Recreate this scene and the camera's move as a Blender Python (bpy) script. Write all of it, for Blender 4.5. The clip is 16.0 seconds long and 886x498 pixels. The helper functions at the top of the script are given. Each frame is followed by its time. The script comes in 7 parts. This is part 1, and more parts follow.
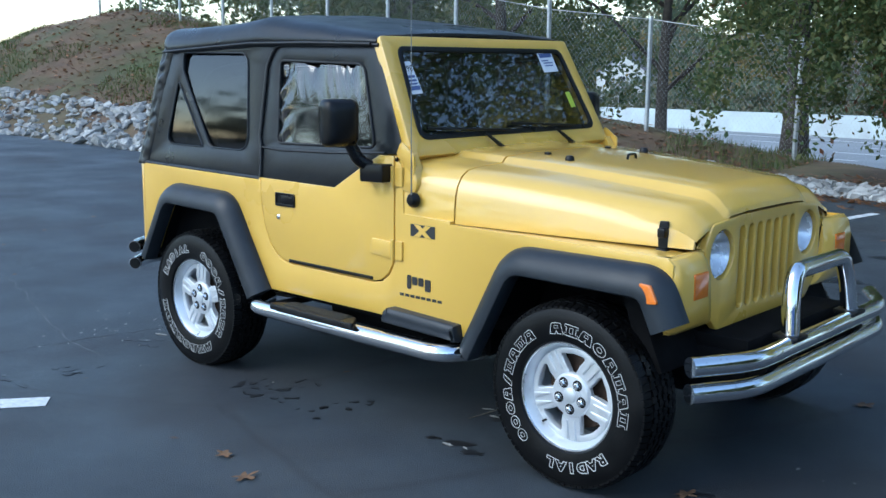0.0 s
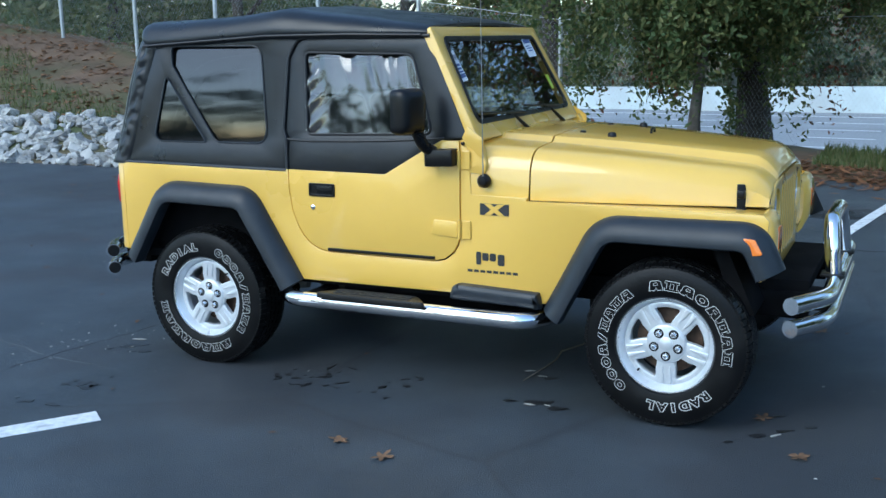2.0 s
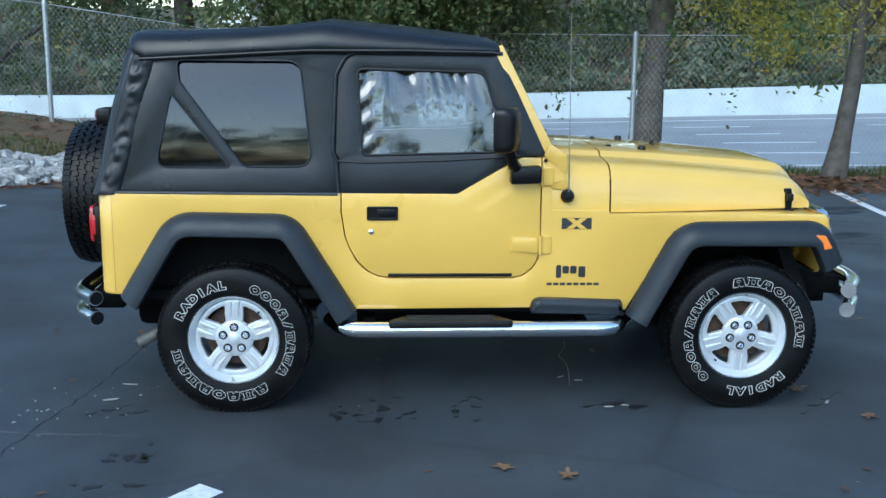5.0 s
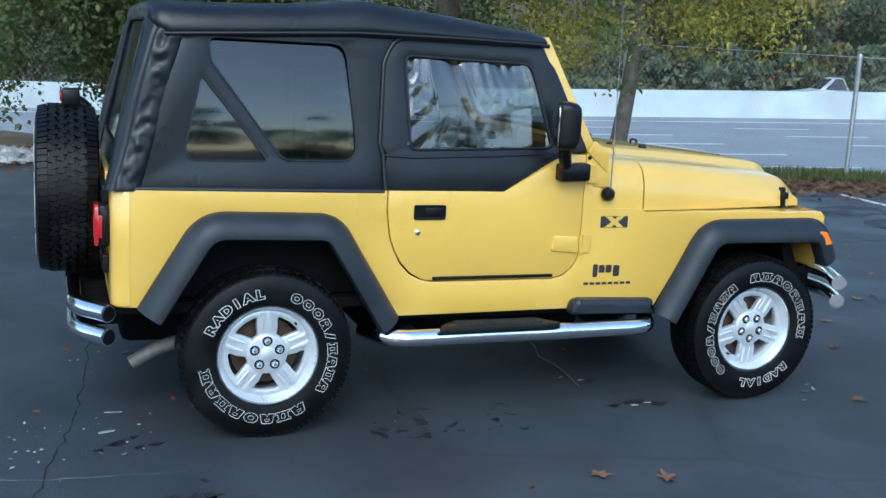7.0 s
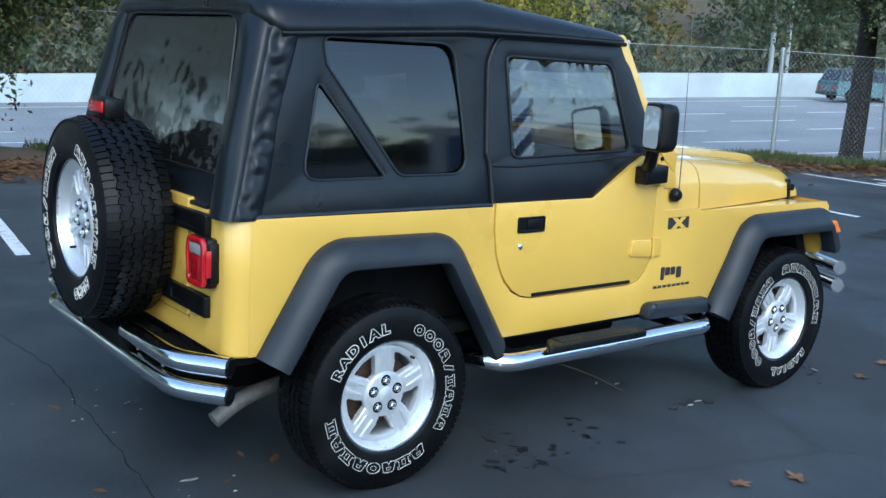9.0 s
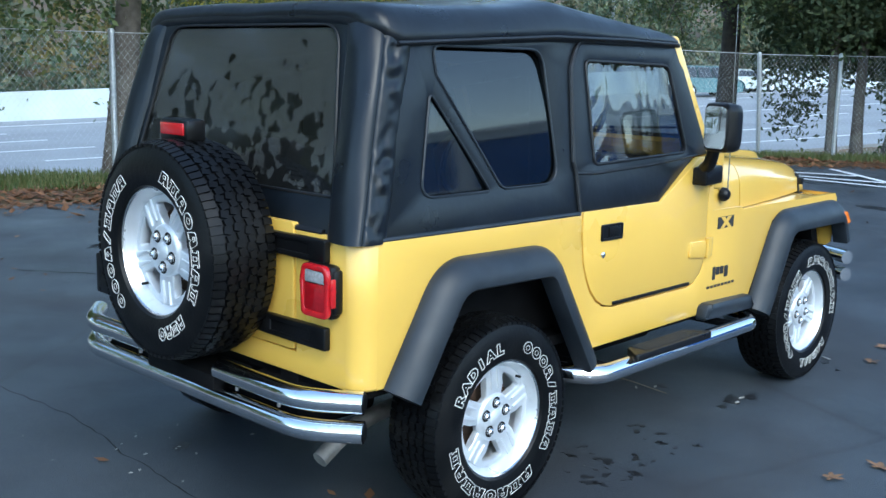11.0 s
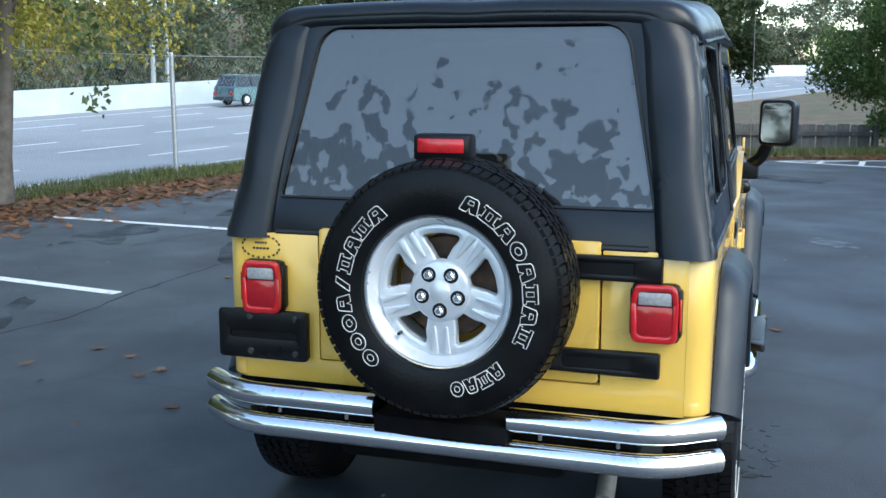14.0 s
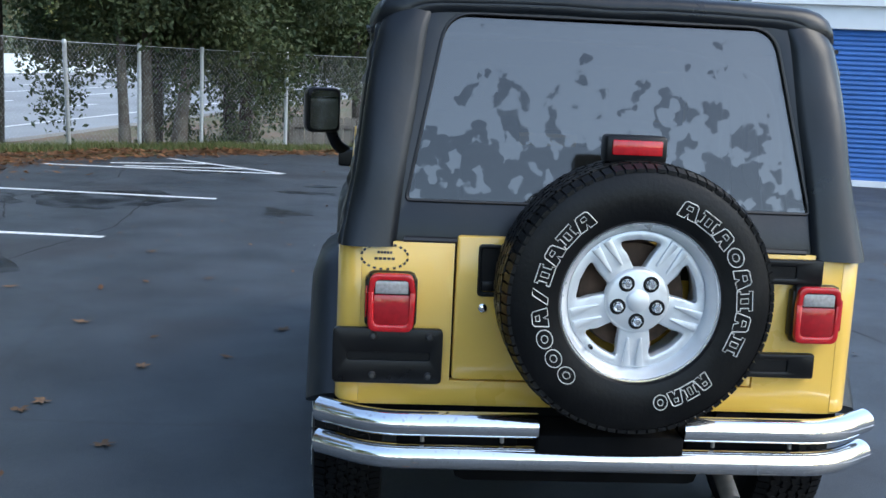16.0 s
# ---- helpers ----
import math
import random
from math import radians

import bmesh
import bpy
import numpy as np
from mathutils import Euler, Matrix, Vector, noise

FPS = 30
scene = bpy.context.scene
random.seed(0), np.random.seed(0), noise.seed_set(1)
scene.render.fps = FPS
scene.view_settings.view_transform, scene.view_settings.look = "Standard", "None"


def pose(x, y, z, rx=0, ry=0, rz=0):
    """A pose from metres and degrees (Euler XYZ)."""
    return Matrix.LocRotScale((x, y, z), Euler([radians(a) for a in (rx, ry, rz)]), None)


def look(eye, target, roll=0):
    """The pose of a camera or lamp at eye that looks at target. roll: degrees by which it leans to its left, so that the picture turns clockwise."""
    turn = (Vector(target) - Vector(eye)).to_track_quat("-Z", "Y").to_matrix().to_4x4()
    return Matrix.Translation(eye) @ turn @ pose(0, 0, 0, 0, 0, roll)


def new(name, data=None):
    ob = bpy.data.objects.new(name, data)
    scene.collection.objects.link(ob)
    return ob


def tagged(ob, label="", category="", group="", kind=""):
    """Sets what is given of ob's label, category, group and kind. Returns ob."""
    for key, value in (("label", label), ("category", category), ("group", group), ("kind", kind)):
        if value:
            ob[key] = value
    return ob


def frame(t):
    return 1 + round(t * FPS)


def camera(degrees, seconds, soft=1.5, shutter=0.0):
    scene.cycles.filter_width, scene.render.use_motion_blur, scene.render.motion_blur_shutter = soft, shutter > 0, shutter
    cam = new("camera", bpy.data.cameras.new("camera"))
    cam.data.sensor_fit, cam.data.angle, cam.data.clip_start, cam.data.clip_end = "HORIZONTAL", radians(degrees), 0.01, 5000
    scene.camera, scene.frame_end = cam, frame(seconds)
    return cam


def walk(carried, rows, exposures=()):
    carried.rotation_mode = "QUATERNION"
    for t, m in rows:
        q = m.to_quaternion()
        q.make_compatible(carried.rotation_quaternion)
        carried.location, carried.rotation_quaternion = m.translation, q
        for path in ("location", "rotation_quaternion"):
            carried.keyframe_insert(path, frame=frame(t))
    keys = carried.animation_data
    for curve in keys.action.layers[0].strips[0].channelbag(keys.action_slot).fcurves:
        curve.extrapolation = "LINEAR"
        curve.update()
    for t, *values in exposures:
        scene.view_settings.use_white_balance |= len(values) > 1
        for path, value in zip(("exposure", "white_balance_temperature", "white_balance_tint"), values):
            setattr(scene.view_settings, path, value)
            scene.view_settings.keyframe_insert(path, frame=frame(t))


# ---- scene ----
cam = camera(46.0, 16.0)
PATH = [
    (0, (4.54, -3.907, 1.59), (3.214, -2.453, 1.232), 0.5),
    (0.5, (4.291, -4.214, 1.598), (3.062, -2.676, 1.245), -1.7),
    (1, (3.967, -4.436, 1.585), (2.851, -2.816, 1.223), -1.4),
    (1.5, (3.648, -4.728, 1.615), (2.669, -3.026, 1.235), -1.5),
    (2, (3.327, -5.051, 1.636), (2.494, -3.277, 1.24), -0.8),
    (2.5, (2.933, -5.251, 1.657), (2.237, -3.418, 1.26), -1.7),
    (3, (2.513, -5.456, 1.676), (1.971, -3.57, 1.285), -0.8),
    (3.5, (2.102, -5.549, 1.691), (1.719, -3.627, 1.291), -0.4),
    (4, (1.659, -5.546, 1.714), (1.428, -3.599, 1.321), -0.1),
    (6.5, (-0.438, -5.148, 1.624), (0.108, -3.259, 1.26), 2.3),
    (7, (-0.797, -4.917, 1.61), (-0.104, -3.078, 1.235), 3.1),
    (7.5, (-1.161, -4.696, 1.604), (-0.318, -2.921, 1.229), 1.8),
    (8, (-1.491, -4.347, 1.602), (-0.508, -2.65, 1.21), 2.2),
    (8.5, (-1.797, -4.052, 1.58), (-0.698, -2.424, 1.202), 3.5),
    (9, (-2.083, -3.794, 1.593), (-0.876, -2.244, 1.216), 3.0),
    (11.5, (-2.8, -2.785, 1.536), (-1.317, -1.49, 1.185), 1.5),
    (12, (-3.005, -2.419, 1.512), (-1.443, -1.221, 1.159), 1.7),
    (12.5, (-3.175, -2.085, 1.52), (-1.52, -1.02, 1.166), 0.9),
    (13, (-3.261, -1.687, 1.533), (-1.528, -0.754, 1.182), 0.5),
    (13.5, (-3.418, -1.31, 1.507), (-1.607, -0.526, 1.182), 1.0),
    (14, (-3.543, -0.946, 1.515), (-1.665, -0.341, 1.19), 0.1),
    (14.5, (-3.557, -0.54, 1.514), (-1.629, -0.112, 1.194), -1.0),
    (15, (-3.629, -0.13, 1.498), (-1.669, 0.1, 1.175), 0.9),
    (15.5, (-3.646, 0.258, 1.499), (-1.672, 0.276, 1.177), 2.7),
    (16, (-3.501, 0.651, 1.486), (-1.533, 0.511, 1.163), 2.6),
]
walk(cam, [(t, look(eye, target, roll)) for t, eye, target, roll in PATH], [(0.0, 1.34, 6170, 3), (3.5, 1.36, 6020, -1), (8.0, 1.38, 6250, 2), (9.2, 1.40, 6250, 2), (11.5, 1.84, 6250, 1), (12.5, 1.90, 6420, 1), (14.0, 1.82, 6850, 4), (16.0, 1.74, 7150, 8)])

# ---- light: dull autumn evening, open sky, no hard sun ----
SUN_EL, SUN_AZ = 43.0, 206.0
world = bpy.data.worlds.new("sky")
scene.world = world
world.use_nodes = True
wn = world.node_tree.nodes
sky = wn.new("ShaderNodeTexSky")
sky.sky_type = "NISHITA"
sky.sun_disc = False
sky.sun_elevation, sky.sun_rotation = radians(SUN_EL), radians(SUN_AZ)
sky.altitude, sky.air_density, sky.dust_density, sky.ozone_density = 200, 1.0, 0.8, 1.5
wn["Background"].inputs["Strength"].default_value = 0.15
world.node_tree.links.new(sky.outputs[0], wn["Background"].inputs["Color"])
sun = new("sun", bpy.data.lights.new("sun", "SUN"))
sun.data.energy, sun.data.angle, sun.data.color = 0.6, radians(40), (0.97, 1.0, 1.0)
sun.matrix_world = look((0, 0, 30), (-math.sin(radians(SUN_AZ)) * 30, -math.cos(radians(SUN_AZ)) * 30, 30 - 30 * math.tan(radians(SUN_EL))))


# ---- materials ----
def material(name, color, rough=0.5, metal=0.0, vary=0.12, scale=6.0, bump=0.0, bump_scale=60.0, coat=0.0, spec=0.5,
             second=None, second_scale=2.0, second_amount=0.5, island=0.0, rough_vary=0.08, object_random=0.0):
    """A surface with colour grain at two scales, fine relief and uneven gloss."""
    m = bpy.data.materials.new(name)
    m.use_nodes = True
    nt = m.node_tree
    b = nt.nodes["Principled BSDF"]
    b.inputs["Roughness"].default_value, b.inputs["Metallic"].default_value = rough, metal
    b.inputs["Coat Weight"].default_value, b.inputs["Coat Roughness"].default_value = coat, 0.06
    b.inputs["Specular IOR Level"].default_value = spec
    tc = nt.nodes.new("ShaderNodeTexCoord")
    def tex(s, detail=5.0):
        n = nt.nodes.new("ShaderNodeTexNoise")
        n.inputs["Scale"].default_value, n.inputs["Detail"].default_value = s, detail
        nt.links.new(tc.outputs["Object"], n.inputs["Vector"])
        return n
    def mix(a, c, fac, kind="MIX"):
        n = nt.nodes.new("ShaderNodeMix")
        n.data_type, n.blend_type = "RGBA", kind
        for sock, v in ((n.inputs[0], fac), (n.inputs[6], a), (n.inputs[7], c)):
            if hasattr(v, "is_output"):
                nt.links.new(v, sock)
            else:
                sock.default_value = v if not isinstance(v, tuple) else (*v[:3], 1)
        return n.outputs[2]
    def ramp(src, lo, hi, a=0.0, c=1.0):
        n = nt.nodes.new("ShaderNodeMapRange")
        n.inputs[1].default_value, n.inputs[2].default_value, n.inputs[3].default_value, n.inputs[4].default_value = lo, hi, a, c
        nt.links.new(src, n.inputs[0])
        return n.outputs[0]
    lo = tuple(c * (1 - vary) for c in color)
    hi = tuple(min(1, c * (1 + vary)) for c in color)
    n1 = tex(scale)
    col = mix(lo, hi, ramp(n1.outputs[0], 0.3, 0.7))
    if second:
        n2 = tex(second_scale, 8.0)
        col = mix(col, second, ramp(n2.outputs[0], 0.62 - 0.3 * second_amount, 0.72, 0.0, min(1.0, 0.3 + second_amount)))
    if island:
        g = nt.nodes.new("ShaderNodeNewGeometry")
        col = mix(col, (0, 0, 0), ramp(g.outputs["Random Per Island"], 0, 1, 0, island))
    if object_random:
        g = nt.nodes.new("ShaderNodeObjectInfo")
        col = mix(col, (0, 0, 0), ramp(g.outputs["Random"], 0, 1, 0, object_random))
    nt.links.new(col, b.inputs["Base Color"]) if hasattr(col, "is_output") else None
    nt.links.new(ramp(tex(scale * 0.6).outputs[0], 0.3, 0.7, max(0, rough - rough_vary), min(1, rough + rough_vary)), b.inputs["Roughness"])
    if bump:
        bn = nt.nodes.new("ShaderNodeBump")
        bn.inputs["Strength"].default_value, bn.inputs["Distance"].default_value = bump, 0.01
        nt.links.new(tex(bump_scale, 4.0).outputs[0], bn.inputs["Height"])
        nt.links.new(bn.outputs[0], b.inputs["Normal"])
    return m


def pane(name, tint, keep, rough=0.02, bump=0.0, bump_scale=6.0, haze=None, gloss=0.05, spots=0.0):
    """A clear or tinted sheet: what passes is tinted, the rest is gloss; haze: dull film with blotches."""
    m = bpy.data.materials.new(name)
    m.use_nodes = True
    nt = m.node_tree
    nt.nodes.remove(nt.nodes["Principled BSDF"])
    out = nt.nodes["Material Output"]
    tr = nt.nodes.new("ShaderNodeBsdfTransparent")
    tr.inputs[0].default_value = (*[c * keep for c in tint], 1)
    gl = nt.nodes.new("ShaderNodeBsdfGlossy")
    gl.inputs["Roughness"].default_value = rough
    lw = nt.nodes.new("ShaderNodeLayerWeight")
    lw.inputs["Blend"].default_value = 0.5
    pw = nt.nodes.new("ShaderNodeMath")
    pw.operation, pw.inputs[1].default_value = "POWER", 5.0
    fr = nt.nodes.new("ShaderNodeMath")
    fr.operation, fr.inputs[1].default_value, fr.inputs[2].default_value = "MULTIPLY_ADD", 1.0 - gloss, gloss
    nt.links.new(lw.outputs["Facing"], pw.inputs[0])
    nt.links.new(pw.outputs[0], fr.inputs[0])
    mx = nt.nodes.new("ShaderNodeMixShader")
    last = tr.outputs[0]
    tc = nt.nodes.new("ShaderNodeTexCoord")
    if haze:
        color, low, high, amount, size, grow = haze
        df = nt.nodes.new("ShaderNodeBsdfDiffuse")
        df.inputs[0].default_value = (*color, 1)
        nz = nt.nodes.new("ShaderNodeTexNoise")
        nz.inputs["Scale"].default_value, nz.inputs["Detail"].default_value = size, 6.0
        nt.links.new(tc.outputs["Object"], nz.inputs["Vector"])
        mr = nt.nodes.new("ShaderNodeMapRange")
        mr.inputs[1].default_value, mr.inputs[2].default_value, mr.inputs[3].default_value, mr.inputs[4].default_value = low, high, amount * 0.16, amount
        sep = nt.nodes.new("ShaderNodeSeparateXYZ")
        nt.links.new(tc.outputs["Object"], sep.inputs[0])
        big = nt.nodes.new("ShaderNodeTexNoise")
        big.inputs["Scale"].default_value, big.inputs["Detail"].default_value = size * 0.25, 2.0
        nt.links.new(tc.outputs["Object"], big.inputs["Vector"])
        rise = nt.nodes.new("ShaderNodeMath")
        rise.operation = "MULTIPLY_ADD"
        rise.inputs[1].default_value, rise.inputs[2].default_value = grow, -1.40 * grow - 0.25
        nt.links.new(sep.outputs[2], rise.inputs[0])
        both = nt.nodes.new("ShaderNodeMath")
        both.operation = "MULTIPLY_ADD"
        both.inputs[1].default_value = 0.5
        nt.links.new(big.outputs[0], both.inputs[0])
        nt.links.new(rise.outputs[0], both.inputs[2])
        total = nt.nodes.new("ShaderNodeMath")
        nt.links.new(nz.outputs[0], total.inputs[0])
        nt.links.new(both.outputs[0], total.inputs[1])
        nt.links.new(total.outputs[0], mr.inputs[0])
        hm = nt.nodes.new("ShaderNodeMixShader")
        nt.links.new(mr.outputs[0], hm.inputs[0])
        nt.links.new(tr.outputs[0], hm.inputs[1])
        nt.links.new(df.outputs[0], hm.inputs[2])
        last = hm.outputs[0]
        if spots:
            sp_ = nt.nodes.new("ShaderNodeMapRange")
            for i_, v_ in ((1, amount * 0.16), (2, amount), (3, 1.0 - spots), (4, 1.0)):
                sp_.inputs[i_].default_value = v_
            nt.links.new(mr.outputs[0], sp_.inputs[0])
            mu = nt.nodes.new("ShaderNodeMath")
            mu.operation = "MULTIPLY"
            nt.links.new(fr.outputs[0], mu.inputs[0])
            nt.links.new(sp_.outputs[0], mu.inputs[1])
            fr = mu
    if bump:
        nz = nt.nodes.new("ShaderNodeTexNoise")
        nz.inputs["Scale"].default_value, nz.inputs["Detail"].default_value = bump_scale, 2.0
        nt.links.new(tc.outputs["Object"], nz.inputs["Vector"])
        bn = nt.nodes.new("ShaderNodeBump")
        bn.inputs["Strength"].default_value, bn.inputs["Distance"].default_value = bump, 0.02
        nt.links.new(nz.outputs[0], bn.inputs["Height"])
        nt.links.new(bn.outputs[0], gl.inputs["Normal"])
        nt.links.new(bn.outputs[0], lw.inputs["Normal"])
    nt.links.new(fr.outputs[0], mx.inputs[0])
    nt.links.new(last, mx.inputs[1])
    nt.links.new(gl.outputs[0], mx.inputs[2])
    nt.links.new(mx.outputs[0], out.inputs["Surface"])
    return m


def leaf_material(name, a, b, c):
    """Foliage: each leaf takes one of three shades; some light passes through."""
    m = bpy.data.materials.new(name)
    m.use_nodes = True
    nt = m.node_tree
    p = nt.nodes["Principled BSDF"]
    g = nt.nodes.new("ShaderNodeNewGeometry")
    r = nt.nodes.new("ShaderNodeValToRGB")
    for e, pos, col in ((r.color_ramp.elements[0], 0.0, a), (r.color_ramp.elements[1], 1.0, c)):
        e.position, e.color = pos, (*col, 1)
    r.color_ramp.elements.new(0.5).color = (*b, 1)
    nt.links.new(g.outputs["Random Per Island"], r.inputs[0])
    nt.links.new(r.outputs[0], p.inputs["Base Color"])
    p.inputs["Roughness"].default_value = 0.6
    t = nt.nodes.new("ShaderNodeBsdfTranslucent")
    nt.links.new(r.outputs[0], t.inputs[0])
    mx = nt.nodes.new("ShaderNodeMixShader")
    mx.inputs[0].default_value = 0.35
    nt.links.new(p.outputs[0], mx.inputs[1])
    nt.links.new(t.outputs[0], mx.inputs[2])
    nt.links.new(mx.outputs[0], nt.nodes["Material Output"].inputs["Surface"])
    return m


YELLOW = material("yellow_paint", (0.80, 0.488, 0.088), 0.30, vary=0.03, scale=3, coat=1.0, bump=0.01, bump_scale=400, rough_vary=0.05)
VINYL = material("black_vinyl", (0.0042, 0.0062, 0.0090), 0.33, spec=0.43, vary=0.25, scale=9, bump=0.10, bump_scale=22, second=(0.008, 0.011, 0.015), second_scale=3.5)
VINYL.node_tree.nodes["Principled BSDF"].inputs["Sheen Weight"].default_value = 0.03
VINYL.node_tree.nodes["Principled BSDF"].inputs["Sheen Tint"].default_value = (0.62, 0.80, 1.0, 1)
VINYL.node_tree.nodes["Principled BSDF"].inputs["Sheen Roughness"].default_value = 0.36
VINYL.node_tree.nodes["Principled BSDF"].inputs["Sheen Tint"].default_value = (0.75, 0.86, 1.0, 1)
WELT = material("vinyl_welt", (0.007, 0.0075, 0.009), 0.45, vary=0.2)
PLASTIC = material("grey_plastic", (0.016, 0.021, 0.027), 0.42, spec=0.4, vary=0.15, scale=12, bump=0.05, bump_scale=700, second=(0.032, 0.037, 0.044), second_scale=4)
BLACK = material("black_plastic", (0.004, 0.004, 0.0045), 0.34, spec=0.32, vary=0.2, scale=20)
RUBBER = material("tyre_rubber", (0.0025, 0.0027, 0.0032), 0.40, spec=0.24, vary=0.35, scale=9, bump=0.1, bump_scale=90, second=(0.010, 0.0097, 0.0094), second_scale=5)
LETTER = material("white_lettering", (0.62, 0.62, 0.58), 0.6, vary=0.2, scale=40, second=(0.35, 0.34, 0.32), second_scale=25)
CHROME = material("chrome", (0.84, 0.85, 0.86), 0.06, 1.0, vary=0.04, bump=0.02, bump_scale=30, second=(0.40, 0.38, 0.35), second_scale=60, second_amount=0.08, rough_vary=0.04)
ALLOY = material("alloy", (0.72, 0.745, 0.765), 0.34, 0.5, vary=0.06, scale=10, second=(0.40, 0.40, 0.40), second_scale=18, second_amount=0.15)
ALLOY_CUT = material("machined_alloy", (0.80, 0.81, 0.82), 0.18, 1.0, vary=0.05)
EXHAUST = material("aluminised_pipe", (0.24, 0.225, 0.205), 0.6, 0.4, vary=0.25, scale=25)
STEEL = material("dull_steel", (0.30, 0.29, 0.28), 0.45, 0.9, vary=0.3, scale=25)
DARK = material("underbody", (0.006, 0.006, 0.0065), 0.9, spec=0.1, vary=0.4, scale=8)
RUST = material("rusty_drum", (0.10, 0.06, 0.04), 0.7, 0.3, vary=0.4, scale=25)
ORANGE = material("amber_lens", (0.85, 0.20, 0.015), 0.15, vary=0.08, scale=50, coat=0.6)
RED = material("red_lens", (0.36, 0.006, 0.011), 0.12, vary=0.15, scale=60, coat=0.6)
RED_LIGHT = material("red_lens_rim", (0.50, 0.009, 0.014), 0.15, vary=0.15, scale=40, coat=0.6)
CLEAR_LENS = material("clear_lens", (0.34, 0.33, 0.32), 0.12, vary=0.2, scale=90, coat=0.6)
REFLECTOR = material("lamp_bowl", (0.75, 0.77, 0.80), 0.25, 0.6, vary=0.1, scale=40)
PAPER = material("paper", (0.75, 0.78, 0.82), 0.5, vary=0.05)
PRINT = material("print_blue", (0.08, 0.12, 0.28), 0.5, vary=0.2)
INK = material("dark_ink", (0.03, 0.03, 0.03), 0.5, vary=0.2)
LIME = material("lime_tag", (0.50, 0.62, 0.06), 0.5, vary=0.1)
SEAT = material("grey_seat_cloth", (0.055, 0.055, 0.058), 0.9, vary=0.2, scale=40, bump=0.1, bump_scale=300)
MIRROR = material("mirror", (0.85, 0.87, 0.88), 0.02, 1.0, vary=0.01, rough_vary=0.01)
GLASS = pane("windscreen_glass", (0.80, 0.90, 0.86), 0.42, gloss=0.18)
CLEAR_VINYL = pane("clear_vinyl", (0.85, 0.88, 0.90), 0.66, 0.03, gloss=0.14, bump=0.04, bump_scale=4, haze=((0.55, 0.57, 0.6), 0.35, 0.75, 0.02, 5, 0.0))
DARK_VINYL = pane("tinted_vinyl", (0.55, 0.6, 0.65), 0.10, 0.055, bump=0.02, bump_scale=4, gloss=0.085, haze=((0.012, 0.018, 0.022), 0.4, 0.8, 0.5, 3, 0.0))
# blotched film; grey in its pale parts also stands in for reflected sky
REAR_VINYL = pane("hazed_sheen_vinyl", (0.55, 0.6, 0.65), 0.20, 0.07, bump=0.05, bump_scale=3, gloss=0.135, spots=0.42, haze=((0.050, 0.052, 0.049), 0.420, 0.452, 0.85, 20, 0.66))
LAMP_GLASS = pane("lamp_glass", (0.95, 0.97, 1.0), 0.92, 0.03, bump=0.2, bump_scale=30)
GALV = material("galvanised_steel", (0.45, 0.47, 0.48), 0.45, 0.7, vary=0.15, scale=30)
BARK = material("bark", (0.10, 0.085, 0.070), 0.9, vary=0.4, scale=9, bump=0.9, bump_scale=14, second=(0.17, 0.16, 0.14), second_scale=3)
BARK_DARK = material("dark_bark", (0.050, 0.042, 0.036), 0.9, vary=0.4, scale=9, bump=0.9, bump_scale=14)
ROCK = material("pale_rock", (0.55, 0.545, 0.52), 0.85, vary=0.2, scale=5, bump=0.5, bump_scale=18, second=(0.26, 0.25, 0.24), second_scale=3, island=0.35, object_random=0.35)
PAINT_LINE = material("white_line_paint", (0.68, 0.70, 0.71), 0.7, vary=0.15, scale=30, second=(0.12, 0.12, 0.13), second_scale=14, second_amount=0.25, bump=0.3, bump_scale=120)
WALL_WHITE = material("pale_concrete", (0.56, 0.64, 0.65), 0.8, vary=0.08, scale=0.8, second=(0.45, 0.47, 0.48), second_scale=0.3)
BLUE_DOOR = material("blue_steel", (0.022, 0.125, 0.38), 0.4, vary=0.08, scale=2)
WHITE_TRIM = material("white_steel", (0.72, 0.75, 0.78), 0.5, vary=0.05, scale=2)
YELLOW_POST = material("yellow_guard", (0.75, 0.48, 0.05), 0.5, vary=0.1)
WOOD_POLE = material("pole_wood", (0.22, 0.18, 0.13), 0.9, vary=0.25, scale=6, bump=0.4, bump_scale=30)
OAK_LEAF = material("dry_leaf", (0.26, 0.14, 0.07), 0.8, vary=0.35, scale=30, island=0.5, object_random=0.3)
PALE_SCRAP = material("pale_scrap", (0.34, 0.33, 0.30), 0.8, vary=0.2, scale=30)
GREEN_A = leaf_material("oak_green", (0.045, 0.085, 0.025), (0.090, 0.125, 0.040), (0.17, 0.17, 0.055))
GREEN_B = leaf_material("dark_green", (0.032, 0.056, 0.024), (0.058, 0.088, 0.036), (0.10, 0.12, 0.05))
GREEN_C = leaf_material("fresh_green", (0.06, 0.12, 0.03), (0.11, 0.18, 0.045), (0.19, 0.23, 0.07))
GOLD = leaf_material("autumn_gold", (0.22, 0.23, 0.05), (0.40, 0.36, 0.06), (0.54, 0.42, 0.08))
RUSSET = leaf_material("autumn_russet", (0.06, 0.06, 0.025), (0.16, 0.07, 0.035), (0.24, 0.09, 0.045))
# paler and bluer than near leaves: distance haze is put into the colour
HAZED_WOODS = leaf_material("far_woods", (0.085, 0.130, 0.085), (0.14, 0.175, 0.105), (0.23, 0.20, 0.115))
FAR_GOLD = leaf_material("far_gold", (0.13, 0.13, 0.05), (0.22, 0.18, 0.06), (0.28, 0.20, 0.07))
HOUSE_WALL = material("house_boards", (0.70, 0.70, 0.67), 0.7, vary=0.06, scale=1.5)
